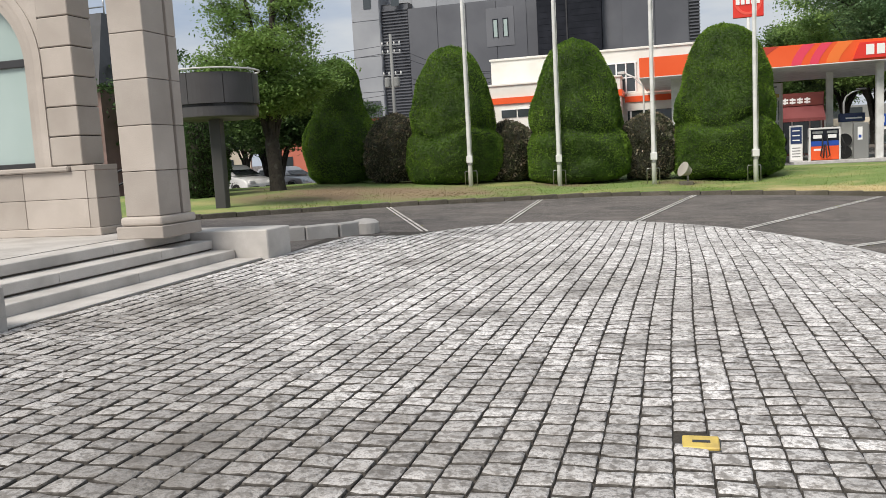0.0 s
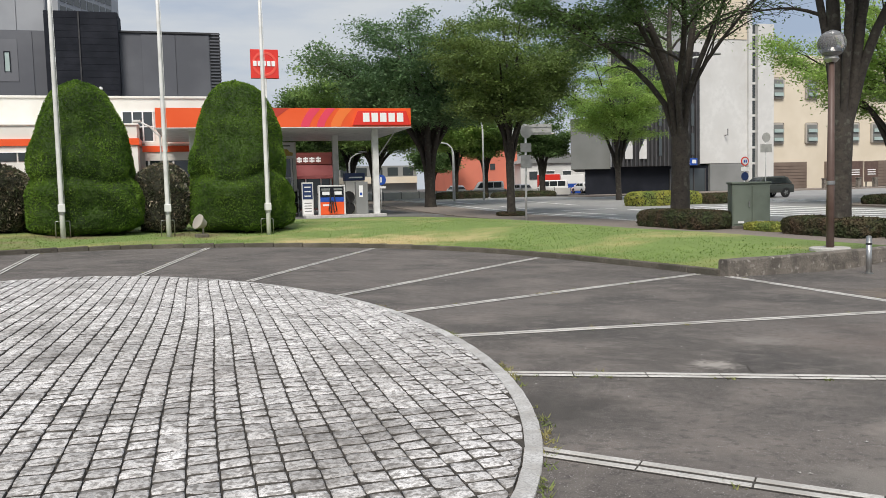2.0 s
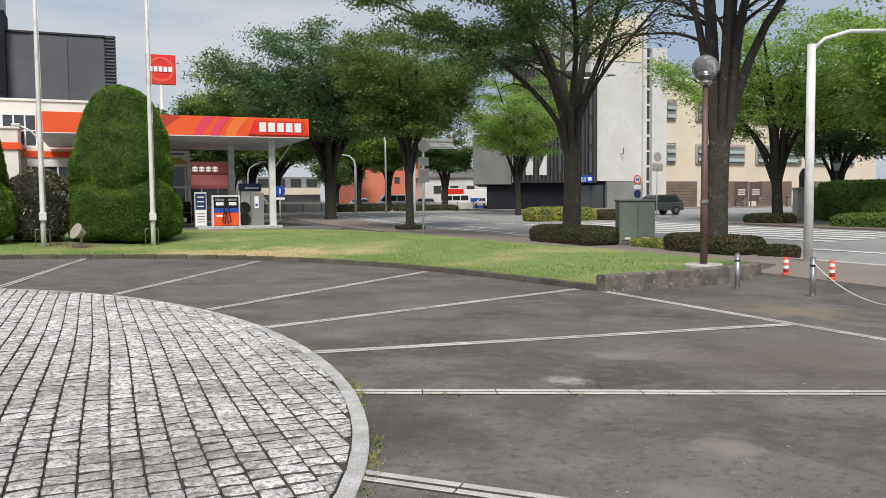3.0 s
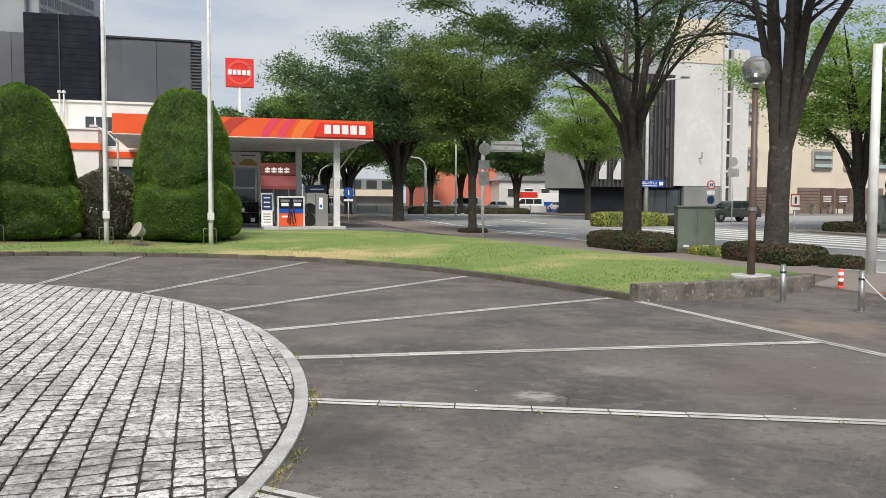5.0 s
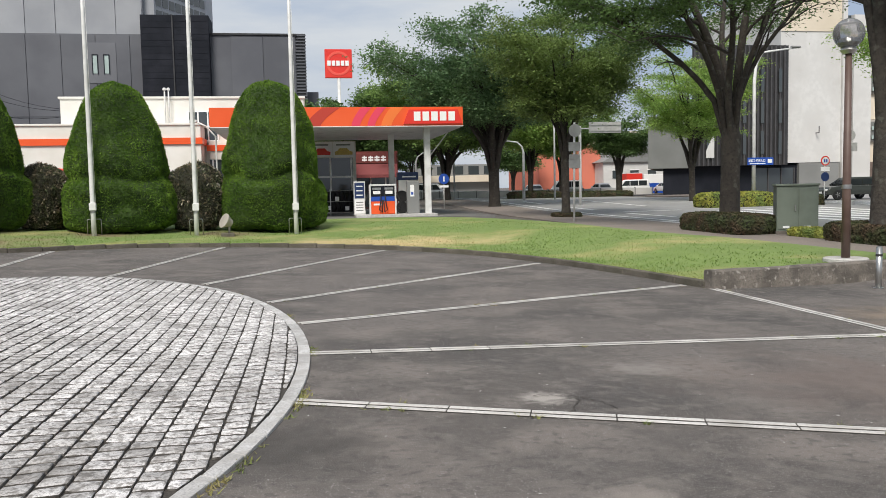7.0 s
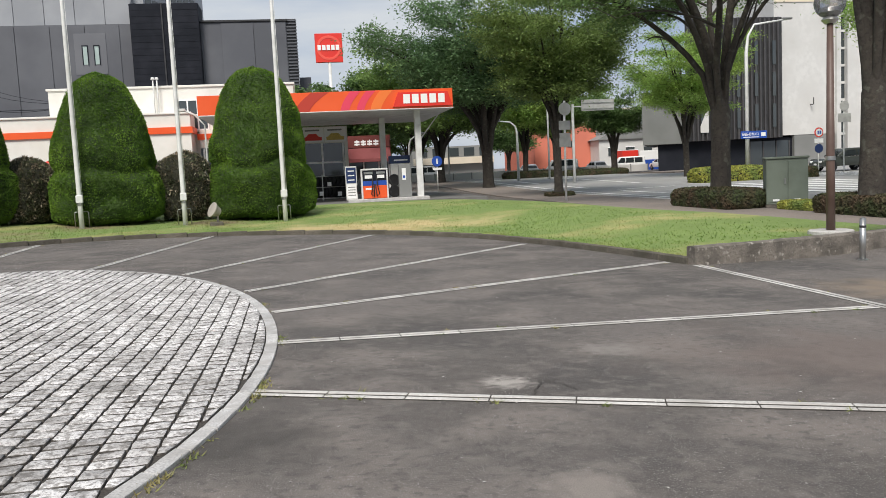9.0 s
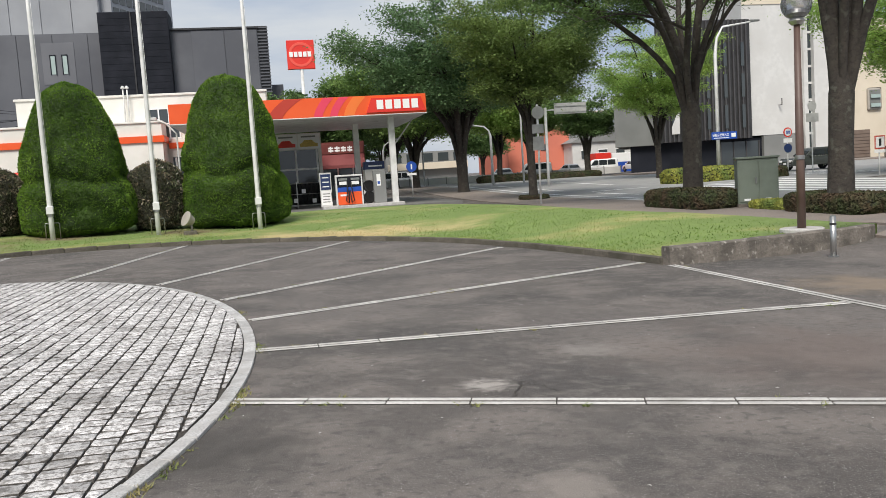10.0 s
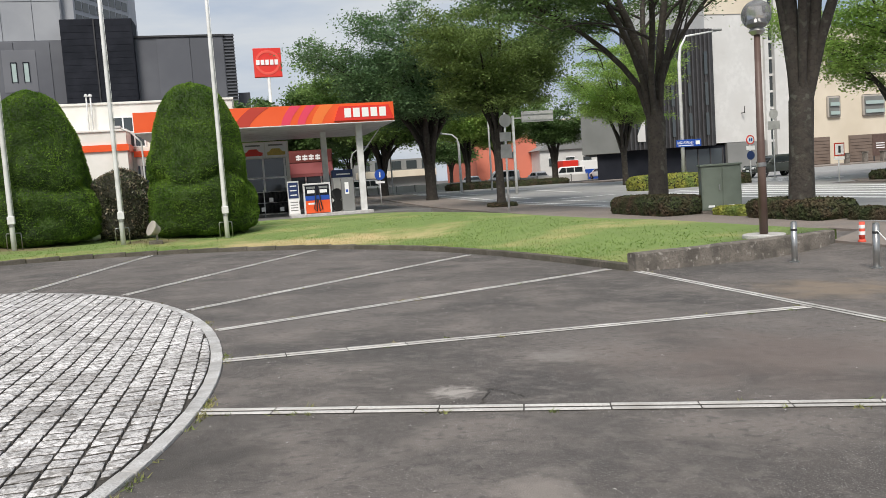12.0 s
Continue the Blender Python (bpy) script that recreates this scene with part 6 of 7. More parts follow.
def build_bus_sign_pole():
    x, y = 20.1, 13.7
    s = thing("sign_gantry", pose(x, y, -0.25, 0, 0, -8), "thick white pole with an arm and blue road sign", "road sign")
    part("pole", tube([(0, 0, -0.2), (0, 0, 5.6)], [0.12, 0.105], 16), M_white_pole, s)
    part("arm", tube([(0, 0, 5.45), (0.35, -0.1, 5.75), (1.0, -0.3, 5.95), (2.1, -0.5, 6.0)], 0.05, 8), M_white_pole, s)
    p = part("panel", box(2.05, 3.1, -0.55, -0.5, 5.65, 6.7, 0.01), M_blue, s)
    quad_panel([(2.5, 6.05), (2.5, 5.95), (2.35, 5.95), (2.57, 5.75), (2.8, 5.95), (2.65, 5.95), (2.65, 6.05)], -0.556, M_letter, "arrow", p)
    quad_panel([(2.28, 6.42), (2.92, 6.42), (2.92, 6.58), (2.88, 6.62), (2.32, 6.62), (2.28, 6.58)], -0.556, M_letter, "pictogram", p)
    write("優先", 0.25, M_letter, pose(2.58, -0.555, 6.22, 90, 0, 0), p, 0.004)
    for k in range(6):
        part("edge_mark", box(2.09, 2.13, -0.556, -0.55, 5.72 + 0.16 * k, 5.8 + 0.16 * k), M_letter, p)
    q = part("panel", box(2.05, 3.1, -0.55, -0.5, 5.05, 5.6, 0.01), M_letter, s)
    for k, text in enumerate(("ここから", "17-18", "7:30-8:30")):
        write(text, 0.17, M_dark, pose(2.575, -0.555, 5.15 + 0.16 * k, 90, 0, 0), q, 0.004)


build_bus_sign_pole()


def build_round_sign_pole():
    s = thing("road_sign", grid_pose(15.75, 38.0, -0.2), "white sign pole carrying round and square road signs seen from behind", "road sign")
    part("pole", tube([(0, 0, -0.1), (0.05, 0, 4.7)], 0.05, 10), M_white_pole, s)
    part("disc", lathe([(0.3, -0.012), (0.3, 0.012)], 28), M_signback, s).matrix_basis = pose(0.05, -0.07, 4.32, 90, 0, 0)
    for z in (3.35, 2.55):
        part("plate", box(-0.26, 0.3, -0.075, -0.055, z, z + 0.42), M_signback, s)
    part("plate", box(-0.24, 0.28, -0.075, -0.055, 2.95, 3.2), M_signback, s)


build_round_sign_pole()


def build_dir_sign():
    s = thing("direction_sign", grid_pose(24.4, 62.0, ROAD_Z), "grey back of a large direction sign on a post", "road sign")
    part("post", tube([(0, 0, 0), (0, 0, 6.4)], 0.11, 10), M_white_pole, s)
    part("arm", tube([(0, 0, 6.2), (3.3, 0, 6.2)], 0.05, 6), M_white_pole, s)
    part("panel", box(0.7, 3.35, -0.09, -0.06, 5.85, 6.7, 0.01), M_signback, s)
    for z in (5.95, 6.4):
        part("rib", box(0.75, 3.3, -0.13, -0.09, z, z + 0.07), M_steel, s)


build_dir_sign()


def street_light(u, v, h, arm, label, thick=0.1, blue=False):
    z = ground_z(*xy(u, v))
    s = thing("street_light", grid_pose(u, v, z), label, "street light", "street lights")
    a = 1 if arm > 0 else -1
    part("pole", tube([(0, 0, -0.1), (0, 0, h * 0.8), (a * 0.15, 0, h * 0.9), (a * 0.6, 0, h * 0.97), (arm, 0, h)], [thick, thick * 0.8, thick * 0.6, thick * 0.5, thick * 0.4], 10), M_white_pole, s)
    part("lamp_head", box(arm - 0.35, arm + 0.35, -0.13, 0.13, h - 0.02, h + 0.12, 0.04), M_greywall, s)
    if blue:
        p = part("sign_panel", box(-0.55, 1.35, -0.16, -0.12, 2.75, 3.25, 0.01), M_blue, s, "blue guide sign with white marks")
        write("前橋市役所入口", 0.215, M_letter, pose(0.13, -0.163, 3.03, 90, 0, 0), p, 0.004, squeeze=0.82, bold=0.004)
        part("text_bar", box(-0.4, 0.75, -0.166, -0.16, 2.82, 2.87), M_letter, p)
        part("arrow_box", box(0.92, 1.25, -0.166, -0.16, 2.88, 3.14), M_letter, p)
    return s


street_light(33.2, 52.0, 10.6, 3.0, "white curved street light with a blue guide sign", 0.14, True)
street_light(26.4, 75.0, 8.4, -0.8, "slim white street light")
street_light(23.4, 75.0, 5.6, -1.9, "white traffic signal pole with a long arm", 0.14)
street_light(12.6, 70.0, 4.6, 1.2, "slim white street light")
street_light(20.5, 95.0, 8.0, -1.0, "slim white street light")


def small_sign(u, v, h, kind, label):
    s = thing("road_sign", grid_pose(u, v, ground_z(*xy(u, v))), label, "road sign")
    part("pole", tube([(0, 0, -0.1), (0, 0, h)], 0.04, 8), M_white_pole, s)
    if kind == "limit":
        r = part("disc", lathe([(0.32, -0.01), (0.32, 0.01)], 28), M_red, s)
        r.matrix_basis = pose(0, -0.06, h - 0.3, 90, 0, 0)
        part("disc_face", lathe([(0.24, 0), (0.24, 0.01)], 28), M_letter, s).matrix_basis = pose(0, -0.075, h - 0.3, 90, 0, 0)
        part("figure", box(-0.12, -0.02, -0.1, -0.09, h - 0.4, h - 0.2), M_blue, s)
        part("figure", box(0.03, 0.13, -0.1, -0.09, h - 0.4, h - 0.2), M_blue, s)
        part("plate", box(-0.32, 0.32, -0.07, -0.05, h - 0.98, h - 0.7), M_letter, s)
        part("disc", lathe([(0.3, -0.01), (0.3, 0.01)], 28), M_navy, s).matrix_basis = pose(0, -0.06, h - 1.35, 90, 0, 0)
    elif kind == "back":
        part("disc", lathe([(0.35, -0.01), (0.35, 0.01)], 28), M_signback, s).matrix_basis = pose(0, -0.06, h - 0.4, 90, 0, 0)
        part("plate", box(-0.5, 0.5, -0.07, -0.05, h - 1.5, h - 0.9, 0.01), M_signback, s)
    elif kind == "arrow":
        part("disc", lathe([(0.4, -0.01), (0.4, 0.01)], 28), M_blue, s).matrix_basis = pose(0, -0.06, h - 0.3, 90, 0, 0)
        part("arrow", box(-0.05, 0.05, -0.09, -0.08, h - 0.5, h - 0.1), M_letter, s)
        part("plate", box(-0.35, 0.35, -0.08, -0.06, h - 0.95, h - 0.78), M_letter, s)
    else:
        part("panel", box(-0.36, 0.36, -0.07, -0.05, h - 0.78, h, 0.01), M_maroon, s)
        part("panel_face", box(-0.29, 0.29, -0.08, -0.07, h - 0.7, h - 0.07), M_letter, s)
        part("mark", box(-0.08, 0.08, -0.084, -0.08, h - 0.6, h - 0.18), M_dark, s)
        part("plate", box(-0.36, 0.36, -0.07, -0.05, h - 1.0, h - 0.83), M_letter, s)
    return s


small_sign(37.1, 50.0, 3.2, "limit", "white pole with a round speed limit sign and plates")
small_sign(38.0, 42.6, 2.3, "cross", "no-crossing sign with a red frame on a white pole")
small_sign(13.6, 62.0, 2.6, "arrow", "round blue arrow sign on a pole")
small_sign(40.4, 52.0, 5.0, "back", "tall pole with road signs seen from behind")

# ---- road markings ----
def road_z(u, v):
    """Height of the street's sheet, which runs straight between its cross sections."""
    vs = VS if u <= 36.4 else [42.0, 45, 50, 55, 60, 65, 71.9]
    i = max(0, min(len(vs) - 2, sum(1 for q in vs if q <= v) - 1))
    row = []
    for q in (vs[i], vs[i + 1]):
        a, b = ((18.46 if q < 19 else 19.36, 36.4) if u <= 36.4 else (36.41, 120))
        za, zb = ground_z(*xy(a, q)), ground_z(*xy(b, q))
        row.append(za + (zb - za) * (u - a) / (b - a))
    return row[0] + (row[1] - row[0]) * (v - vs[i]) / (vs[i + 1] - vs[i]) + 0.02


def marking(u0, u1, v0, v1, name="road_marking"):
    bm = bmesh.new()
    n = max(1, int(max(abs(u1 - u0), abs(v1 - v0)) / 1.0))
    rows = []
    for k in range(n + 1):
        s = k / n
        if abs(u1 - u0) > abs(v1 - v0):
            pr = ((u0 + (u1 - u0) * s, v0), (u0 + (u1 - u0) * s, v1))
        else:
            pr = ((u0, v0 + (v1 - v0) * s), (u1, v0 + (v1 - v0) * s))
        row = []
        for u, v in pr:
            x, y = xy(u, v)
            row.append(bm.verts.new((x, y, road_z(u, v) + 0.016)))
        rows.append(row)
    for a, b in zip(rows, rows[1:]):
        bm.faces.new((a[0], a[1], b[1], b[0]))
    bmesh.ops.recalc_face_normals(bm, faces=bm.faces[:])
    for f in bm.faces:
        if f.normal.z < 0:
            f.normal_flip()
    tagged(part(name, bm, M_line), "worn white road paint", "road marking", kind="structure")


marking(18.62, 18.77, 9, 18.6)
marking(19.45, 19.75, 29.0, 37.0)
marking(19.45, 20.5, 36.6, 37.0)
marking(20.2, 20.5, 37.0, 110)
for v in (17.0, 29.0, 41.0, 53.0, 65.0, 77.0, 89.0):
    marking(22.1, 22.45, v, v + 6.2)
for k in range(6):
    marking(26.1 + 1.62 * k, 26.85 + 1.62 * k, 23.0 + 0.4 * k, 47.0)
marking(27.1, 27.4, 56, 110)
marking(22.8, 26.6, 49.0, 49.45)
for k in range(6):
    marking(38.5, 42.5, 47.5 + 1.3 * k, 48.05 + 1.3 * k)


# ---- traffic island and far kerbs ----
def raised(name, outline, z0, z1, material, label):
    bm = prism(outline, z0, z1, bevel=0.02)
    tagged(part(name, bm, material), label, "kerb", kind="structure")


raised("traffic_island", [xy(u, v) for u, v in ((28.6, 49.8), (37.4, 49.2), (38.4, 50.5), (37.6, 52.8), (29.0, 53.2), (28.2, 51.5))], -0.4, -0.1, M_granite, "raised kerbed traffic island")
raised("pavement_far", [xy(u, v) for u, v in ((36.5, 10), (75, 10), (75, 46), (43.5, 46), (40.2, 44.5), (38.0, 41), (36.6, 34))], -0.4, -0.12, M_sidewalk, "far side pavement of brownish asphalt")
raised("pavement_far", [xy(u, v) for u, v in ((37.5, 72), (120, 72), (120, 79.9), (37.5, 79.9))], -0.2, 0.42, M_sidewalk, "pavement before the dark building")

# ---- far buildings ----
def build_dark_hall():
    b = thing("dark_hall", grid_pose(0, 0), "modern hall with grey panels above a black ground floor", "building")
    part("panel_wall", prism([(37.9, 80), (42.5, 80), (50.4, 95), (45.6, 95)], 3.1, 8.4, bevel=0.03), M_hall, b)
    part("base", prism([(39.8, 80.6), (54.9, 80.6), (54.9, 95), (47.4, 95)], -0.2, 3.3), M_black, b)
    w = part("ribbed_wall", prism([(42.5, 79.6), (53.2, 79.6), (53.2, 95), (50.6, 95)], 3.3, 15.6), M_dark, b, "dark ribbed facade with tall slit windows")
    for k in range(21):
        u = 42.6 + k * 0.5
        part("rib", box(u, u + 0.16, 79.4, 79.61, 3.3, 15.6, 0.01), M_drum, w)
    for k in range(5):
        for z in (4.4, 7.6, 10.8):
            part("slit_window", box(44.0 + k * 2.0, 44.35 + k * 2.0, 79.35, 79.42, z, z + 2.4), M_glass, w)
    for u in (43.9, 45.6):
        quad_panel([(u, 4.1), (u + 0.9, 4.1), (u + 0.9, 6.4), (u + 0.6, 6.1), (u, 4.8)], 79.35, M_white_wall, "white_fin", w)
    d = part("entrance", box(50.0, 54.6, 80.5, 80.6, 0.0, 3.0), M_glass, b, "dark glazed entrance")
    for u in (50.0, 51.5, 53.0, 54.5):
        part("frame", box(u - 0.05, u + 0.05, 80.42, 80.5, 0, 3.0), M_drum, d)
    part("side_wall", box(54.92, 59.6, 80.2, 95, -0.2, 3.45), M_greywall, b)


build_dark_hall()


def build_white_block():
    b = thing("white_block", grid_pose(-0.55, 0), "tall stained white building with a vertical slit window", "building")
    part("wall", box(53.3, 60.3, 80.3, 100, 3.5, 22.0), M_white_wall, b)
    part("wall", box(60.32, 60.8, 80.0, 100, -0.2, 23.0), M_white_wall, b)
    part("wall", box(61.7, 63.8, 80.2, 100, -0.2, 19.0), M_white_wall, b)
    part("crown", box(53.35, 60.25, 80.22, 80.29, 17.2, 22.0), M_cream, b)
    s = part("slit_window", box(60.82, 61.68, 80.7, 100, -0.2, 19.0), M_glass, b, "tall dark slit window")
    for k in range(10):
        part("spandrel", box(60.82, 61.68, 80.6, 80.69, 1.5 + 1.8 * k, 1.75 + 1.8 * k), M_white_wall, s)
    part("bracket", tube([(57.4, 80.25, 6.6), (57.4, 79.7, 6.6), (57.4, 79.7, 7.3)], 0.05, 6), M_dark, b)
    part("plinth", box(60.9, 63.8, 79.95, 80.0, -0.2, 0.6), M_greywall, b)


build_white_block()


def build_cream_block():
    b = thing("cream_block", grid_pose(0, 0), "cream rendered building with framed windows and brown shutters", "building")
    part("wall", box(63.27, 100, 82.0, 104, -0.2, 15.5), M_cream, b)
    part("parapet", box(63.27, 100, 81.9, 104.1, 15.502, 15.9, 0.03), M_cream, b)
    for r, z in enumerate((5.6, 10.8)):
        for k in range(7):
            u = 64.2 + 4.75 * k
            wide = 1.75 if k < 2 else 3.0
            fr = part("window_frame", box(u, u + wide, 81.78, 81.99, z, z + 2.5, 0.2, seg=3), M_greige, b)
            part("pane", box(u + 0.22, u + wide - 0.22, 81.74, 81.8, z + 0.25, z + 2.25), M_hall, fr)
            for q in range(2):
                part("awning_pane", box(u + 0.25, u + wide - 0.25, 81.55, 81.6, z + 0.35 + q, z + 0.75 + q), M_paleglass, fr)
    M_shutter = mat("brown_shutter", (0.2, 0.15, 0.12), 0.6, patch=(0.17, 0.125, 0.1), patch_scale=1.0)
    for u, w in ((64.2, 5.0), (71.8, 5.6), (79.0, 5.6), (86.0, 6.0)):
        sh = part("shutter", box(u, u + w, 81.85, 81.98, -0.2, 3.5), M_shutter, b)
        for k in range(9):
            part("slat", box(u + 0.05, u + w - 0.05, 81.8, 81.852, 0.1 + 0.37 * k, 0.38 + 0.37 * k), M_shutter, sh)
    # notice boards on a stand by the pavement
    n = thing("notice_boards", grid_pose(70.0, 76.0, 0.1), "dark brown notice boards on a rail", "notice board")
    for u in (-0.2, 2.0):
        p = part("board", box(u, u + 1.9, -0.05, 0.05, 0.9, 3.2, 0.02), M_brown_metal, n)
        for k in range(3):
            part("text_bar", box(u + 0.4, u + 1.5, -0.06, -0.05, 2.2 - 0.25 * k, 2.3 - 0.25 * k), M_letter, p)
    for u in (-0.1, 1.5, 2.2, 3.7):
        part("leg", box(u, u + 0.1, -0.04, 0.04, -0.2, 0.9), M_dark, n)
    for k in range(7):
        p = thing("guard_post", grid_pose(64 + 2.2 * k, 73.0, 0.4), "short dark stone guard post", "bollard", "guard posts")
        part("shaft", box(-0.22, 0.22, -0.22, 0.22, -0.2, 1.0, 0.04), M_wallc, p)
        part("cap", box(-0.26, 0.26, -0.26, 0.26, 1.0, 1.12, 0.03), M_wallc, p)


build_cream_block()


def build_salmon_and_houses():
    b = thing("salmon_building", grid_pose(0, 0), "salmon-pink rendered building with a small window", "building")
    part("wall", box(41.0, 51.5, 130, 150, -0.2, 8.0), M_salmon, b)
    part("coping", box(40.9, 51.6, 129.9, 150, 8.002, 8.25), M_salmon, b)
    part("window", box(46.6, 47.5, 129.9, 130.02, 4.4, 5.4), M_glass, b)
    h = thing("pale_house", grid_pose(0, 0), "white house with a grey gable roof", "house")
    part("wall", box(50.5, 62, 126, 138, -0.2, 5.2), M_white_wall, h)
    bm = bmesh.new()
    q = [bm.verts.new(c) for c in ((50.0, 125.6, 5.2), (62.5, 125.6, 5.2), (62.5, 138.4, 5.2), (50.0, 138.4, 5.2), (56.25, 125.6, 8.2), (56.25, 138.4, 8.2))]
    for f in ((0, 1, 4), (3, 5, 2), (0, 4, 5, 3), (1, 2, 5, 4), (0, 3, 2, 1)):
        bm.faces.new([q[i] for i in f])
    part("roof", bm, M_greywall, h)
    for u in (52, 55, 58):
        w = part("window", box(u, u + 1.4, 125.9, 126.02, 2.6, 3.9), M_glass, h)
        part("window_frame", box(u - 0.1, u + 1.5, 125.85, 125.92, 3.88, 4.02), M_letter, w)
    a = thing("apartment_block", grid_pose(0, 0), "beige apartment block with rows of windows, far off", "building")
    part("wall", box(52, 72, 160, 175, -0.2, 12.5), M_cream, a)
    for k in range(8):
        for z in (8.2, 10.6):
            part("window", box(53 + 2.3 * k, 54.6 + 2.3 * k, 159.9, 160.02, z, z + 1.5), M_glass, a)
    c = thing("apartment_block", grid_pose(0, 0), "grey apartment block with balconies behind the trees", "building")
    part("wall", box(22, 36, 138, 152, -0.2, 5.6), M_greywall, c)
    for k in range(1):
        bal = part("balcony", box(22.2, 35.8, 136.8, 138.0, 2.6 + 2.9 * k, 3.7 + 2.9 * k, 0.03), M_cream, c)
        for q in range(5):
            part("window", box(22.8 + 2.7 * q, 24.6 + 2.7 * q, 137.92, 138.02, 3.9 + 2.9 * k, 5.3 + 2.9 * k), M_glass, c)
    f = thing("fence_wall", grid_pose(0, 0), "long low white boundary wall with panels", "wall")
    for k in range(14):
        part("panel", box(15.0 + 2.3 * k, 17.2 + 2.3 * k, 99.9, 100.1, -0.1, 1.15, 0.02), M_white_wall, f)
        part("post", box(17.2 + 2.3 * k, 17.3 + 2.3 * k, 99.85, 100.15, -0.1, 1.25, 0.01), M_greywall, f)
    # freight container boxes, red and blue
    for (u0, u1, m, l) in ((47.9, 50.2, M_red, "red freight box behind the fence"), (50.4, 54.0, M_blue, "blue and white freight box behind the fence")):
        t = thing("freight_box", grid_pose(0, 0), l, "container")
        part("body", box(u0, u1, 110, 113, 0.1, 3.1 if m is M_red else 1.7, 0.03), m, t)
        part("roof", box(u0, u1, 110, 113, 3.102 if m is M_red else 1.702, 3.2 if m is M_red else 3.0, 0.03), M_letter, t)
        for k in range(5):
            part("rib", box(u0 + 0.2 + k * 0.42, u0 + 0.28 + k * 0.42, 109.95, 110.0, 0.2, 1.6), m, t)


build_salmon_and_houses()


# ---- vehicles ----
def wheel(parent, x, y, r=0.33):
    t = part("wheel", lathe([(r * 0.62, -0.1), (r * 0.94, -0.11), (r, -0.07), (r, 0.07), (r * 0.94, 0.11), (r * 0.62, 0.1)], 22), M_rubber, parent)
    t.matrix_basis = pose(x, y, r, 90, 0, 0)
    part("rim", lathe([(0.05, 0.085), (r * 0.6, 0.1), (r * 0.64, 0.06), (r * 0.64, -0.06), (r * 0.6, -0.1), (0.05, -0.085)], 18), M_steel, t)
    for k in range(5):
        a = k * 2 * math.pi / 5
        part("spoke", box(0.04, r * 0.56, -0.03, 0.03, -0.118, 0.118, 0.005), M_steel, t).matrix_basis = pose(0, 0, 0, 0, 0, math.degrees(a))


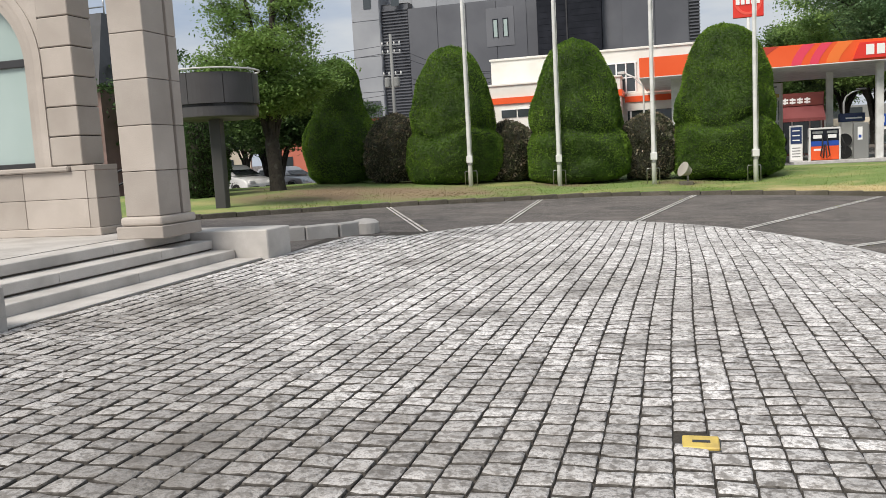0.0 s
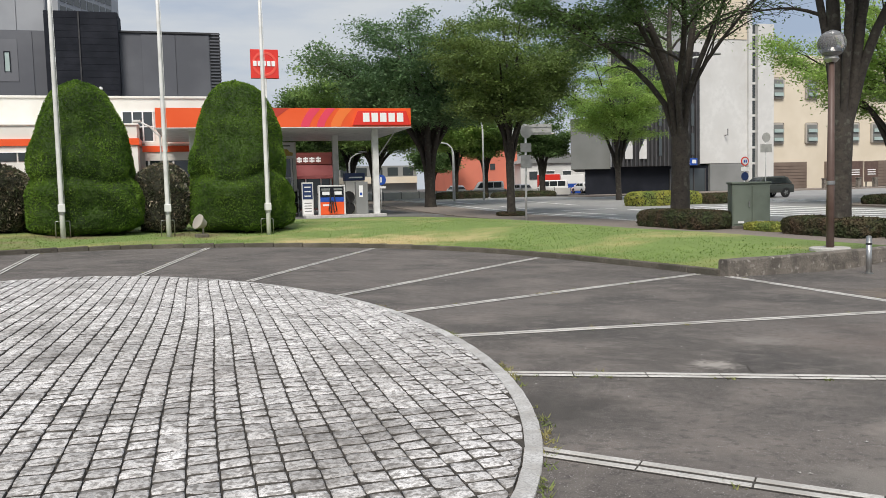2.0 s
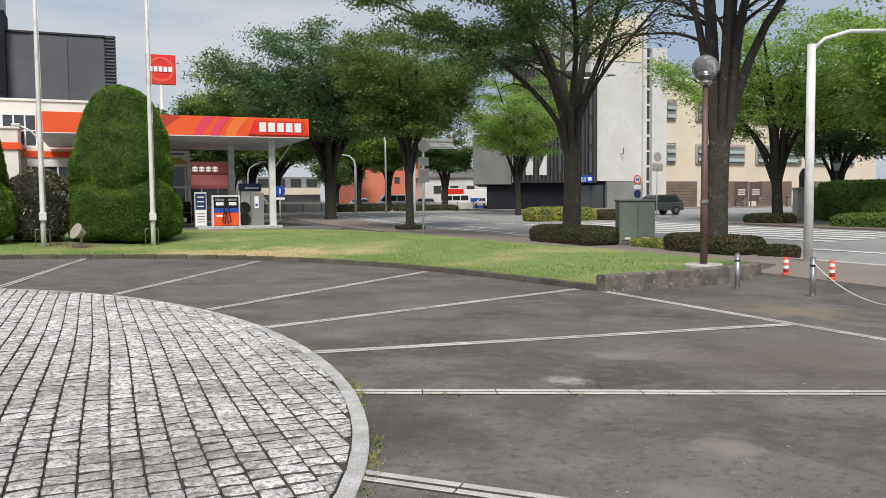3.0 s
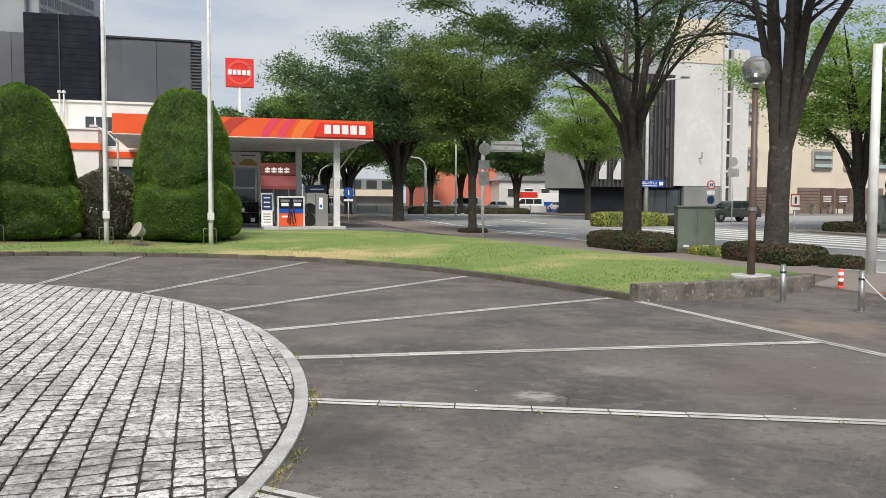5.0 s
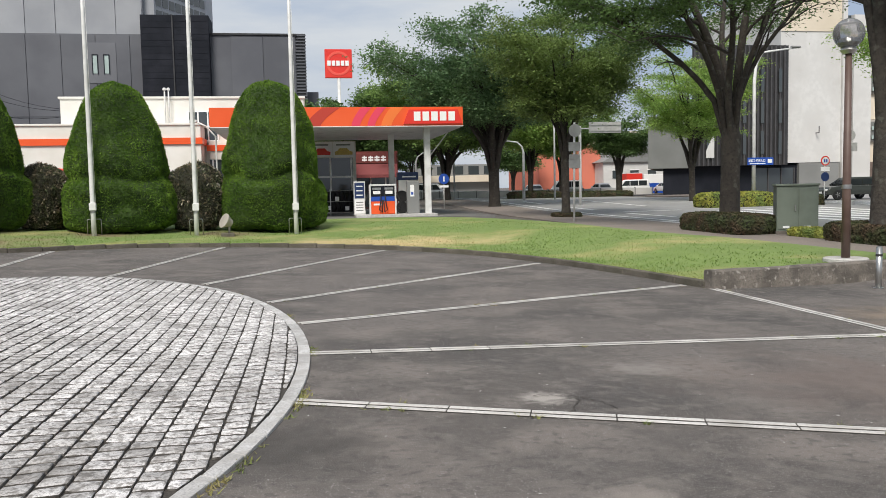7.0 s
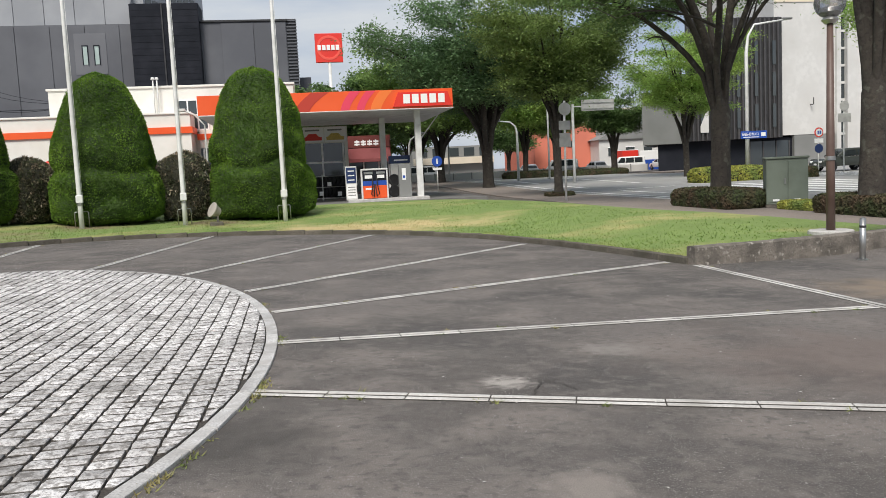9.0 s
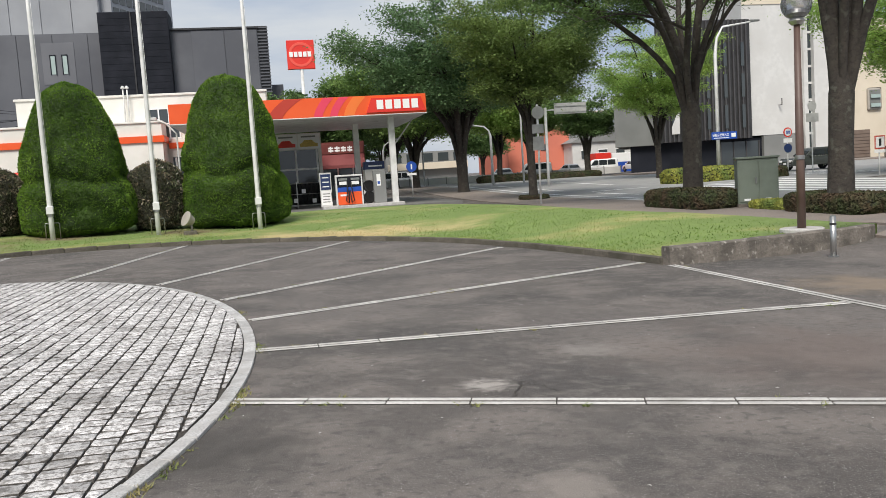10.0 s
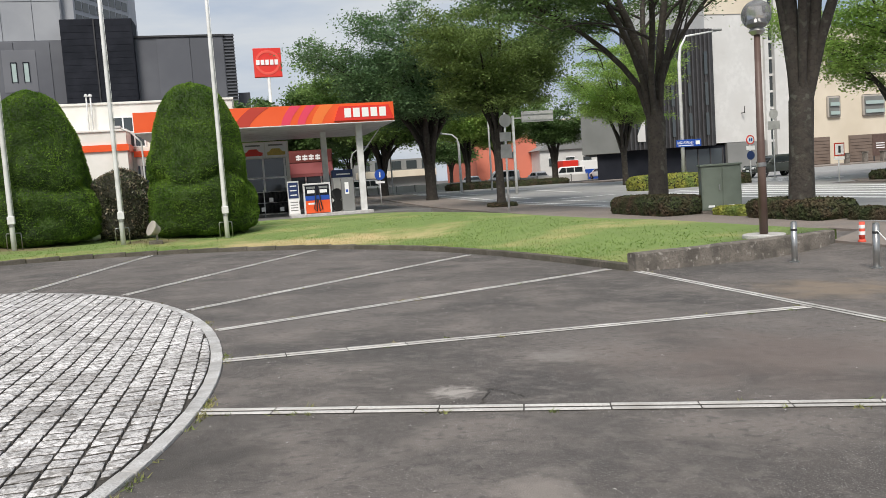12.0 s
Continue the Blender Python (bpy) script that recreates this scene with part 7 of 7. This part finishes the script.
def car(m, paint, label, style="hatch", length=4.2, width=1.7, height=1.5):
    """A car along local x: body with bonnet and waist, glazed cabin, wheels, lamps."""
    c = thing("car", m, label, "car", "parked cars")
    L, H = length / 2, height
    if style == "van":
        low = [(-L, 0.3), (-L, 0.95), (-L + 0.02, 1.05), (L - 0.25, 1.05), (L, 0.85), (L, 0.3)]
        cab = [(-L + 0.03, 1.05), (-L + 0.12, H - 0.05), (-L + 0.3, H), (L - 1.0, H), (L - 0.75, H - 0.08), (L - 0.22, 1.05)]
    elif style == "suv":
        low = [(-L, 0.35), (-L, 0.95), (-L + 0.15, 1.02), (L - 1.3, 1.05), (L - 0.2, 0.92), (L, 0.7), (L, 0.35)]
        cab = [(-L + 0.12, 1.03), (-L + 0.45, H - 0.08), (-L + 0.75, H), (L - 2.1, H), (L - 1.85, H - 0.05), (L - 1.15, 1.05)]
    else:
        low = [(-L, 0.32), (-L, 0.85), (-L + 0.1, 0.95), (L - 1.15, 0.98), (L - 0.2, 0.82), (L, 0.62), (L, 0.32)]
        cab = [(-L + 0.15, 0.95), (-L + 0.55, H - 0.06), (-L + 0.9, H), (L - 2.0, H), (L - 1.75, H - 0.05), (L - 0.95, 0.98)]

    def shell(profile, w0, w1, z_split):
        bm = bmesh.new()
        sides = []
        for sgn in (-1, 1):
            sides.append([bm.verts.new((x, sgn * (w0 if z < z_split else w1), z)) for x, z in profile])
        n = len(profile)
        bm.faces.new(sides[0])
        bm.faces.new(sides[1][::-1])
        for k in range(n):
            bm.faces.new((sides[0][k], sides[1][k], sides[1][(k + 1) % n], sides[0][(k + 1) % n]))
        bmesh.ops.recalc_face_normals(bm, faces=bm.faces[:])
        bmesh.ops.bevel(bm, geom=bm.edges[:], offset=0.06, segments=2, affect="EDGES", profile=0.6)
        return bm

    body = part("body", shell(low, width / 2, width / 2, 9), paint, c, smooth=True)
    cb = part("cabin", shell(cab, width / 2 - 0.05, width / 2 - 0.2, H - 0.3), paint, c, smooth=True)
    zlo, zhi = cab[0][1] + 0.05, H - 0.14
    xa, xb = cab[0][0] + 0.3, cab[-1][0] - 0.35
    n = 3 if style == "van" else 2
    for sgn in (-1, 1):
        for k in range(n):
            x0, x1 = xa + (xb - xa) * k / n + 0.04, xa + (xb - xa) * (k + 1) / n - 0.04
            top0, top1 = (x0 + (0.25 if k == 0 and style != "van" else 0.0)), (x1 - (0.5 if k == n - 1 else 0.0))
            bm = bmesh.new()
            y0, y1 = sgn * (width / 2 - 0.04), sgn * (width / 2 - 0.14)
            vs = [bm.verts.new(p) for p in ((x0, y0, zlo), (x1, y0, zlo), (top1, y1, zhi), (top0, y1, zhi))]
            bm.faces.new(vs if sgn < 0 else vs[::-1])
            bmesh.ops.solidify(bm, geom=bm.faces[:], thickness=-0.02)
            part("side_window", bm, M_glass, cb)
    for a, b, nm in ((cab[-1], cab[-2], "windscreen"), (cab[0], cab[1], "rear_window")):
        bm = bmesh.new()
        s = 0.035 if nm == "windscreen" else -0.035
        vs = [bm.verts.new(p) for p in ((a[0] + s, -width / 2 + 0.15, a[1] + 0.06), (a[0] + s, width / 2 - 0.15, a[1] + 0.06), (b[0] + s, width / 2 - 0.28, b[1] - 0.06), (b[0] + s, -width / 2 + 0.28, b[1] - 0.06))]
        bm.faces.new(vs)
        bmesh.ops.solidify(bm, geom=bm.faces[:], thickness=0.02)
        part(nm, bm, M_glass, cb)
    for sx in (-1, 1):
        for sy in (-1, 1):
            wheel(c, sx * (L - 0.78), sy * (width / 2 - 0.08), 0.32 if style != "suv" else 0.36)
            part("wheel_arch", lathe([(0.38, -0.02), (0.42, 0.02)], 20), M_rubber, body).matrix_basis = pose(sx * (L - 0.78), sy * (width / 2 - 0.02), 0.36, 90, 0, 0)
            lamp = M_letter if sx > 0 else M_red
            part("headlight" if sx > 0 else "tail_light", box(sx * L - 0.1, sx * L + 0.02, sy * (width / 2 - 0.3) - 0.16, sy * (width / 2 - 0.3) + 0.16, 0.62, 0.78, 0.03), lamp, body)
        part("bumper", box(sx * L - 0.06, sx * L + 0.04, -width / 2 + 0.12, width / 2 - 0.12, 0.34, 0.5, 0.03), M_dark, body)
    part("number_plate", box(L + 0.03, L + 0.05, -0.17, 0.17, 0.46, 0.6), M_letter, body)
    for sgn in (-1, 1):
        part("mirror", box(L - 1.55, L - 1.4, sgn * (width / 2 + 0.08) - 0.08, sgn * (width / 2 + 0.08) + 0.08, 0.98, 1.12, 0.03), paint, cb)
    return c


M_car_white = mat("car_white", (0.78, 0.78, 0.78), 0.25, spec=0.6)
M_car_silver = mat("car_silver", (0.45, 0.45, 0.46), 0.3, 0.4, spec=0.6)
M_car_dark = mat("car_dark", (0.045, 0.05, 0.045), 0.25, spec=0.7)
M_car_blue = mat("car_blue", (0.05, 0.08, 0.14), 0.25, spec=0.6)


def park(u, v, rz, paint, label, style, length=4.2, width=1.7, height=1.5):
    x, y = xy(u, v)
    return car(pose(x, y, (road_z(u, v) if 19.4 < u < 90 and v < 72 else ground_z(x, y)) + 0.025, 0, 0, -8 + rz), paint, label, style, length, width, height)


park(43.6, 56.5, 178, M_car_dark, "dark grey-green off-road car waiting at the crossing", "suv", 4.5, 1.8, 1.65)
park(19.0 - 0.0, 100.0 + 6, 0, M_car_white, "white van parked behind the wall", "van", 4.3, 1.7, 1.9)
for k, (st, pa, h, lb) in enumerate((("hatch", M_car_white, 1.5, "white hatchback in the far car park"), ("van", M_car_white, 1.95, "white van in the far car park"), ("hatch", M_car_silver, 1.5, "silver hatchback in the far car park"), ("van", M_car_white, 1.9, "white van in the far car park"), ("hatch", M_car_white, 1.5, "white hatchback in the far car park"))):
    park(32.5 + 4.6 * k, 104.0, 90 + 70 * (k % 2), pa, lb, st, 4.2, 1.7, h)
park(-19.9, 34.6, -22, M_car_white, "white hatchback parked beyond the trees", "hatch")
park(-24.5, 43.5, -50, M_car_blue, "dark blue car parked beyond the trees", "hatch")
park(-21.0, 42.4, -20, M_car_silver, "silver hatchback parked beyond the trees", "hatch")
park(1.8, 49.5, 92, M_car_dark, "dark car standing under the canopy", "hatch", 4.0, 1.7, 1.5)


# ---- behind the entrance ----
def build_brick_wing():
    b = thing("brick_wing", grid_pose(0, 0), "brown brick wing with a slate roof and roof railing", "building")
    part("wall", box(-33, -23.1, 30, 35, -0.1, 5.2), M_brick, b)
    bm = bmesh.new()
    q = [bm.verts.new(c) for c in ((-33.2, 29.7, 5.2), (-22.9, 29.7, 5.2), (-22.9, 35.2, 5.2), (-33.2, 35.2, 5.2), (-33.2, 32.0, 8.6), (-24.2, 32.0, 8.6), (-24.2, 35.0, 8.6), (-33.2, 35.0, 8.6))]
    for f in ((0, 1, 5, 4), (1, 2, 6, 5), (4, 5, 6, 7), (0, 4, 7, 3), (2, 3, 7, 6)):
        bm.faces.new([q[i] for i in f])
    part("roof", bm, M_dark, b)
    w = part("window", box(-24.0, -23.4, 29.93, 30.02, 3.4, 4.7), M_glass, b)
    part("window_frame", box(-24.1, -23.3, 29.85, 29.95, 3.25, 3.4), M_step, w)
    for z in (8.9, 9.4):
        part("roof_rail", tube([(-33, 32.2, z), (-24.2, 32.2, z)], 0.03, 6), M_steel, b)
    for k in range(5):
        part("rail_post", tube([(-24.2 - 1.8 * k, 32.2, 8.5), (-24.2 - 1.8 * k, 32.2, 9.4)], 0.03, 6), M_steel, b)


build_brick_wing()


def build_ramp_rail():
    x, y = xy(-11.7, 16.0)
    r = thing("hand_rail", pose(x, y, 0.2, 0, 0, 0), "dark metal handrail on a slope", "railing")
    for dz in (0.6, 0.9):
        part("rail", tube([(-1.5, 0, dz), (0.4, 0.6, dz + 0.75)], 0.025, 8), M_dark, r)
    for s in (0.0, 0.5, 1.0):
        part("post", tube([(-1.5 + 1.9 * s, 0.6 * s, -0.2), (-1.5 + 1.9 * s, 0.6 * s, 0.9 + 0.75 * s)], 0.02, 8), M_dark, r)


build_ramp_rail()


def spotlight(x, y):
    s = thing("garden_spotlight", pose(x, y, lawn_height(x, y)), "weathered grey garden spotlight on a stone base", "spotlight")
    part("base", box(-0.22, 0.22, -0.18, 0.18, -0.05, 0.12, 0.03), M_kerb, s)
    part("stem", tube([(0.05, 0, 0.1), (0.05, 0, 0.38)], 0.035, 8), M_greige, s)
    h = part("head", lathe([(0.06, -0.2), (0.14, -0.16), (0.2, 0.0), (0.27, 0.1), (0.27, 0.13), (0.23, 0.135)], 20), M_greige, s)
    h.matrix_basis = pose(-0.02, 0, 0.5, 0, -65, 25)
    part("lens", lathe([(0.22, 0.11), (0.2, 0.115)], 20), M_glass, h)


spotlight(4.62, 29.6)


def build_plate():
    p = thing("survey_plate", pose(0.81, 4.19, court(0.81, 4.19) + 0.02, 0, 0, -8), "small yellow metal cover plate with a slot", "cover plate")
    part("plate", box(-0.088, 0.088, -0.085, 0.085, -0.02, 0.022, 0.006), M_yellow_plate, p)
    part("slot", box(-0.04, 0.045, -0.018, 0.014, 0.0215, 0.024), M_dark, p)
    part("rim", box(-0.1, 0.1, -0.097, 0.097, -0.03, 0.008, 0.004), M_dark, p)


build_plate()

def build_park():
    m = thing("monument", pose(53.0, 37.3, -0.12, 0, 0, -40), "pale stone monument plinth with a dark bronze block", "monument")
    part("step", box(-1.0, 1.0, -1.0, 1.0, 0, 0.3, 0.03), M_granite, m)
    part("plinth", box(-0.65, 0.65, -0.65, 0.65, 0.3, 2.1, 0.04), M_step, m)
    part("cap", box(-0.75, 0.75, -0.75, 0.75, 2.1, 2.25, 0.03), M_step, m)
    part("bronze", lathe([(0.4, 2.25), (0.35, 2.5), (0.42, 3.0), (0.3, 3.4), (0.16, 3.6)], 12), M_dark, m, "dark bronze upper block")
    h = thing("stone_block", pose(53.0, 33.6, -0.12, 0, 0, -35), "low pale concrete block among the shrubs", "stone block")
    part("body", box(-0.8, 0.8, -0.5, 0.5, 0, 2.3, 0.12, seg=2), M_step, h)
    k = thing("park_lantern", pose(51.4, 33.8, -0.12), "dark park lamp post with a pale glass lantern", "street lamp")
    part("post", tube([(0, 0, 0), (0, 0, 3.3)], [0.07, 0.045], 8), M_dark, k)
    part("lantern", lathe([(0.14, 3.3), (0.26, 3.75), (0.24, 3.8)], 6), M_paleglass, k)
    part("roof", lathe([(0.3, 3.8), (0.1, 3.98), (0.02, 4.2)], 6), M_dark, k)


build_park()

def far_house(x, y, turn, w, h, wall, roof, label):
    f = thing("house", pose(x, y, 0.1, 0, 0, turn), label, "house", "houses beyond the car park")
    part("wall", box(-w / 2, w / 2, 0, 8, 0, h), wall, f)
    bm = bmesh.new()
    q = [bm.verts.new(c) for c in ((-w / 2 - 0.4, -0.4, h), (w / 2 + 0.4, -0.4, h), (w / 2 + 0.4, 8.4, h), (-w / 2 - 0.4, 8.4, h), (-w / 2 - 0.4, 4, h + 1.9), (w / 2 + 0.4, 4, h + 1.9))]
    for k in ((0, 1, 5, 4), (3, 4, 5, 2), (0, 4, 3), (1, 2, 5), (0, 3, 2, 1)):
        bm.faces.new([q[n] for n in k])
    part("roof", bm, roof, f)
    for k in range(int(w / 3)):
        for z in (0.9, 3.4):
            u = -w / 2 + 0.9 + 3 * k
            v = part("window", box(u, u + 1.5, -0.05, 0.02, z, z + 1.2), M_glass, f)
            part("window_frame", box(u - 0.08, u + 1.58, -0.1, -0.052, z - 0.08, z), M_letter, v)


far_house(-22.0, 78.0, 14, 11, 5.4, M_salmon, M_dark, "salmon-pink two-storey house with a dark roof, far off")
far_house(-35.0, 74.0, 20, 13, 5.2, M_cream, M_greywall, "cream two-storey house with a grey roof, far off")

# more trees: far park and background greenery
GREEN = "leafy tree in the park across the street"
for x, y, h, r, sd, m, n in ((44.5, 24.0, 13, 6.5, 201, M_leaf_bright, 34000), (55.0, 30.0, 13, 7.0, 203, M_leaf_bright, 26000), (40.0, 13.0, 11, 6.0, 205, M_leaf_bright, 22000), (58.0, 38.0, 11, 6.5, 207, M_leaf, 22000), (50.0, 18.0, 13, 7.0, 209, M_leaf_light, 24000)):
    tree(x, y, -0.15, GREEN, h, 2.4, 0.32, r, sd, m, n, 0.13, 8, floor=2.2, group="park trees", flat=0.5)
for x, y, h, r, sd, n in ((20.5, 84.0, 11.5, 6.0, 221, 26000), (23.0, 98.0, 11, 6.5, 223, 20000), (13.0, 98.0, 9, 5.0, 225, 14000), (37.0, 122.0, 11, 7.5, 227, 18000), (2.0, 96.0, 7.5, 4.0, 229, 8000), (52.0, 118.0, 8.0, 5.0, 231, 12000), (29.0, 117.0, 11.5, 7.5, 233, 18000), (20.0, 112.0, 10.0, 7.0, 235, 16000)):
    tree(x, y, 0.2, "street tree in the distance", h, 2.6, 0.3, r, sd, M_leaf, n, 0.2, 6, floor=3.2, group="far trees", flat=0.6, second=6, third=5)
for x, y, h, r, sd, n in ((-12.6, 37.0, 6.0, 3.0, 243, 20000), (-17.5, 36.0, 7.0, 3.6, 245, 20000), (-24.0, 52.0, 8.0, 4.2, 247, 18000), (-14.5, 55.0, 6.0, 3.2, 249, 14000), (-21.5, 56.0, 6.5, 3.6, 251, 16000), (-14.6, 41.0, 5.0, 2.4, 253, 14000)):
    tree(x, y, 0.2, "dark evergreen tree beside the car park", h, 1.0, 0.18, r, sd, M_leaf_dark, n, 0.09, 8, floor=0.7, flat=0.36, second=7, third=5)


# cracks in the asphalt, weeds in the joints
def crack(pts, seed):
    rng = random.Random(seed)
    line = along([(x, y, 0) for x, y in pts], 0.05)
    bm = bmesh.new()
    rows = []
    for p, d in line:
        nr = Vector((-d.y, d.x, 0))
        q = p + nr * rng.uniform(-0.025, 0.025)
        w = rng.uniform(0.003, 0.007)
        rows.append([bm.verts.new((v.x, v.y, court(v.x, v.y) + 0.009)) for v in (q - nr * w, q + nr * w)])
    for a, b in zip(rows, rows[1:]):
        bm.faces.new((a[0], b[0], b[1], a[1]))
    tagged(part("asphalt_crack", bm, M_joint), "thin dark crack in the asphalt", "crack", kind="structure")


crack([(5.75, 6.1), (5.95, 6.04), (6.14, 5.91), (6.2, 5.75), (6.22, 5.55)], 1)
crack([(6.08, 5.95), (5.95, 5.75), (5.82, 5.57)], 2)


def build_weeds():
    rng = np.random.default_rng(9)
    verts, faces = [], []

    def tuft(x, y, n, h):
        for _ in range(n):
            px, py = x + rng.normal(0, 0.025), y + rng.normal(0, 0.025)
            a, hh = rng.random() * 6.283, h * rng.uniform(0.5, 1.3)
            w = rng.uniform(0.004, 0.01)
            lx, ly = rng.normal(0, 0.03, 2)
            k = len(verts)
            z = court(px, py)
            verts.extend([(px - w * math.cos(a), py - w * math.sin(a), z), (px + w * math.cos(a), py + w * math.sin(a), z), (px + lx, py + ly, z + hh)])
            faces.append((k, k + 1, k + 2))

    a = -1.2
    while a < 0.55:
        x, y = rim(a, 0.03)
        dens = 0.15 + 0.8 * noise.noise((a * 7, 3.0, 0)) + (0.2 if a < -0.45 else -0.12)
        if rng.random() < dens:
            tuft(x, y, int(5 + 12 * rng.random() * max(0.2, dens)), 0.03)
        a += 0.006
    for (p, q), n in zip(GUTTERS, (4, 6, 6, 8, 8, 10, 22, 14, 3, 8)):
        for _ in range(n):
            s = rng.random()
            dx, dy = q[0] - p[0], q[1] - p[1]
            ln = math.hypot(dx, dy)
            o = 0.1 * (1 if rng.random() < 0.5 else -1)
            tuft(p[0] + dx * s - dy / ln * o, p[1] + dy * s + dx / ln * o, int(5 + 8 * rng.random()), 0.025)
    tagged(new("weeds", mesh_of("weeds", verts, faces, M_weed)), "small tufts of weeds along the paving joints", "weeds", kind="stuff")
    # dry leaves and grit
    verts, faces = [], []
    for _ in range(420):
        x, y = rng.uniform(2.0, 12.5), rng.uniform(2.0, 22.0)
        if rim_value(x, y, 0.1) < 1:
            continue
        z = court(x, y) + 0.007
        a, s = rng.random() * 6.283, rng.uniform(0.006, 0.018)
        k = len(verts)
        c, n = math.cos(a) * s, math.sin(a) * s
        verts += [(x - c, y - n, z), (x + n * 0.4, y - c * 0.4, z + 0.003), (x + c, y + n, z), (x - n * 0.4, y + c * 0.4, z + 0.004)]
        faces.append((k, k + 1, k + 2, k + 3))
    tagged(new("litter", mesh_of("litter", verts, faces, M_gutter)), "pale grit and bits of dry leaf on the asphalt", "litter", kind="stuff")


build_weeds()

build_setts()
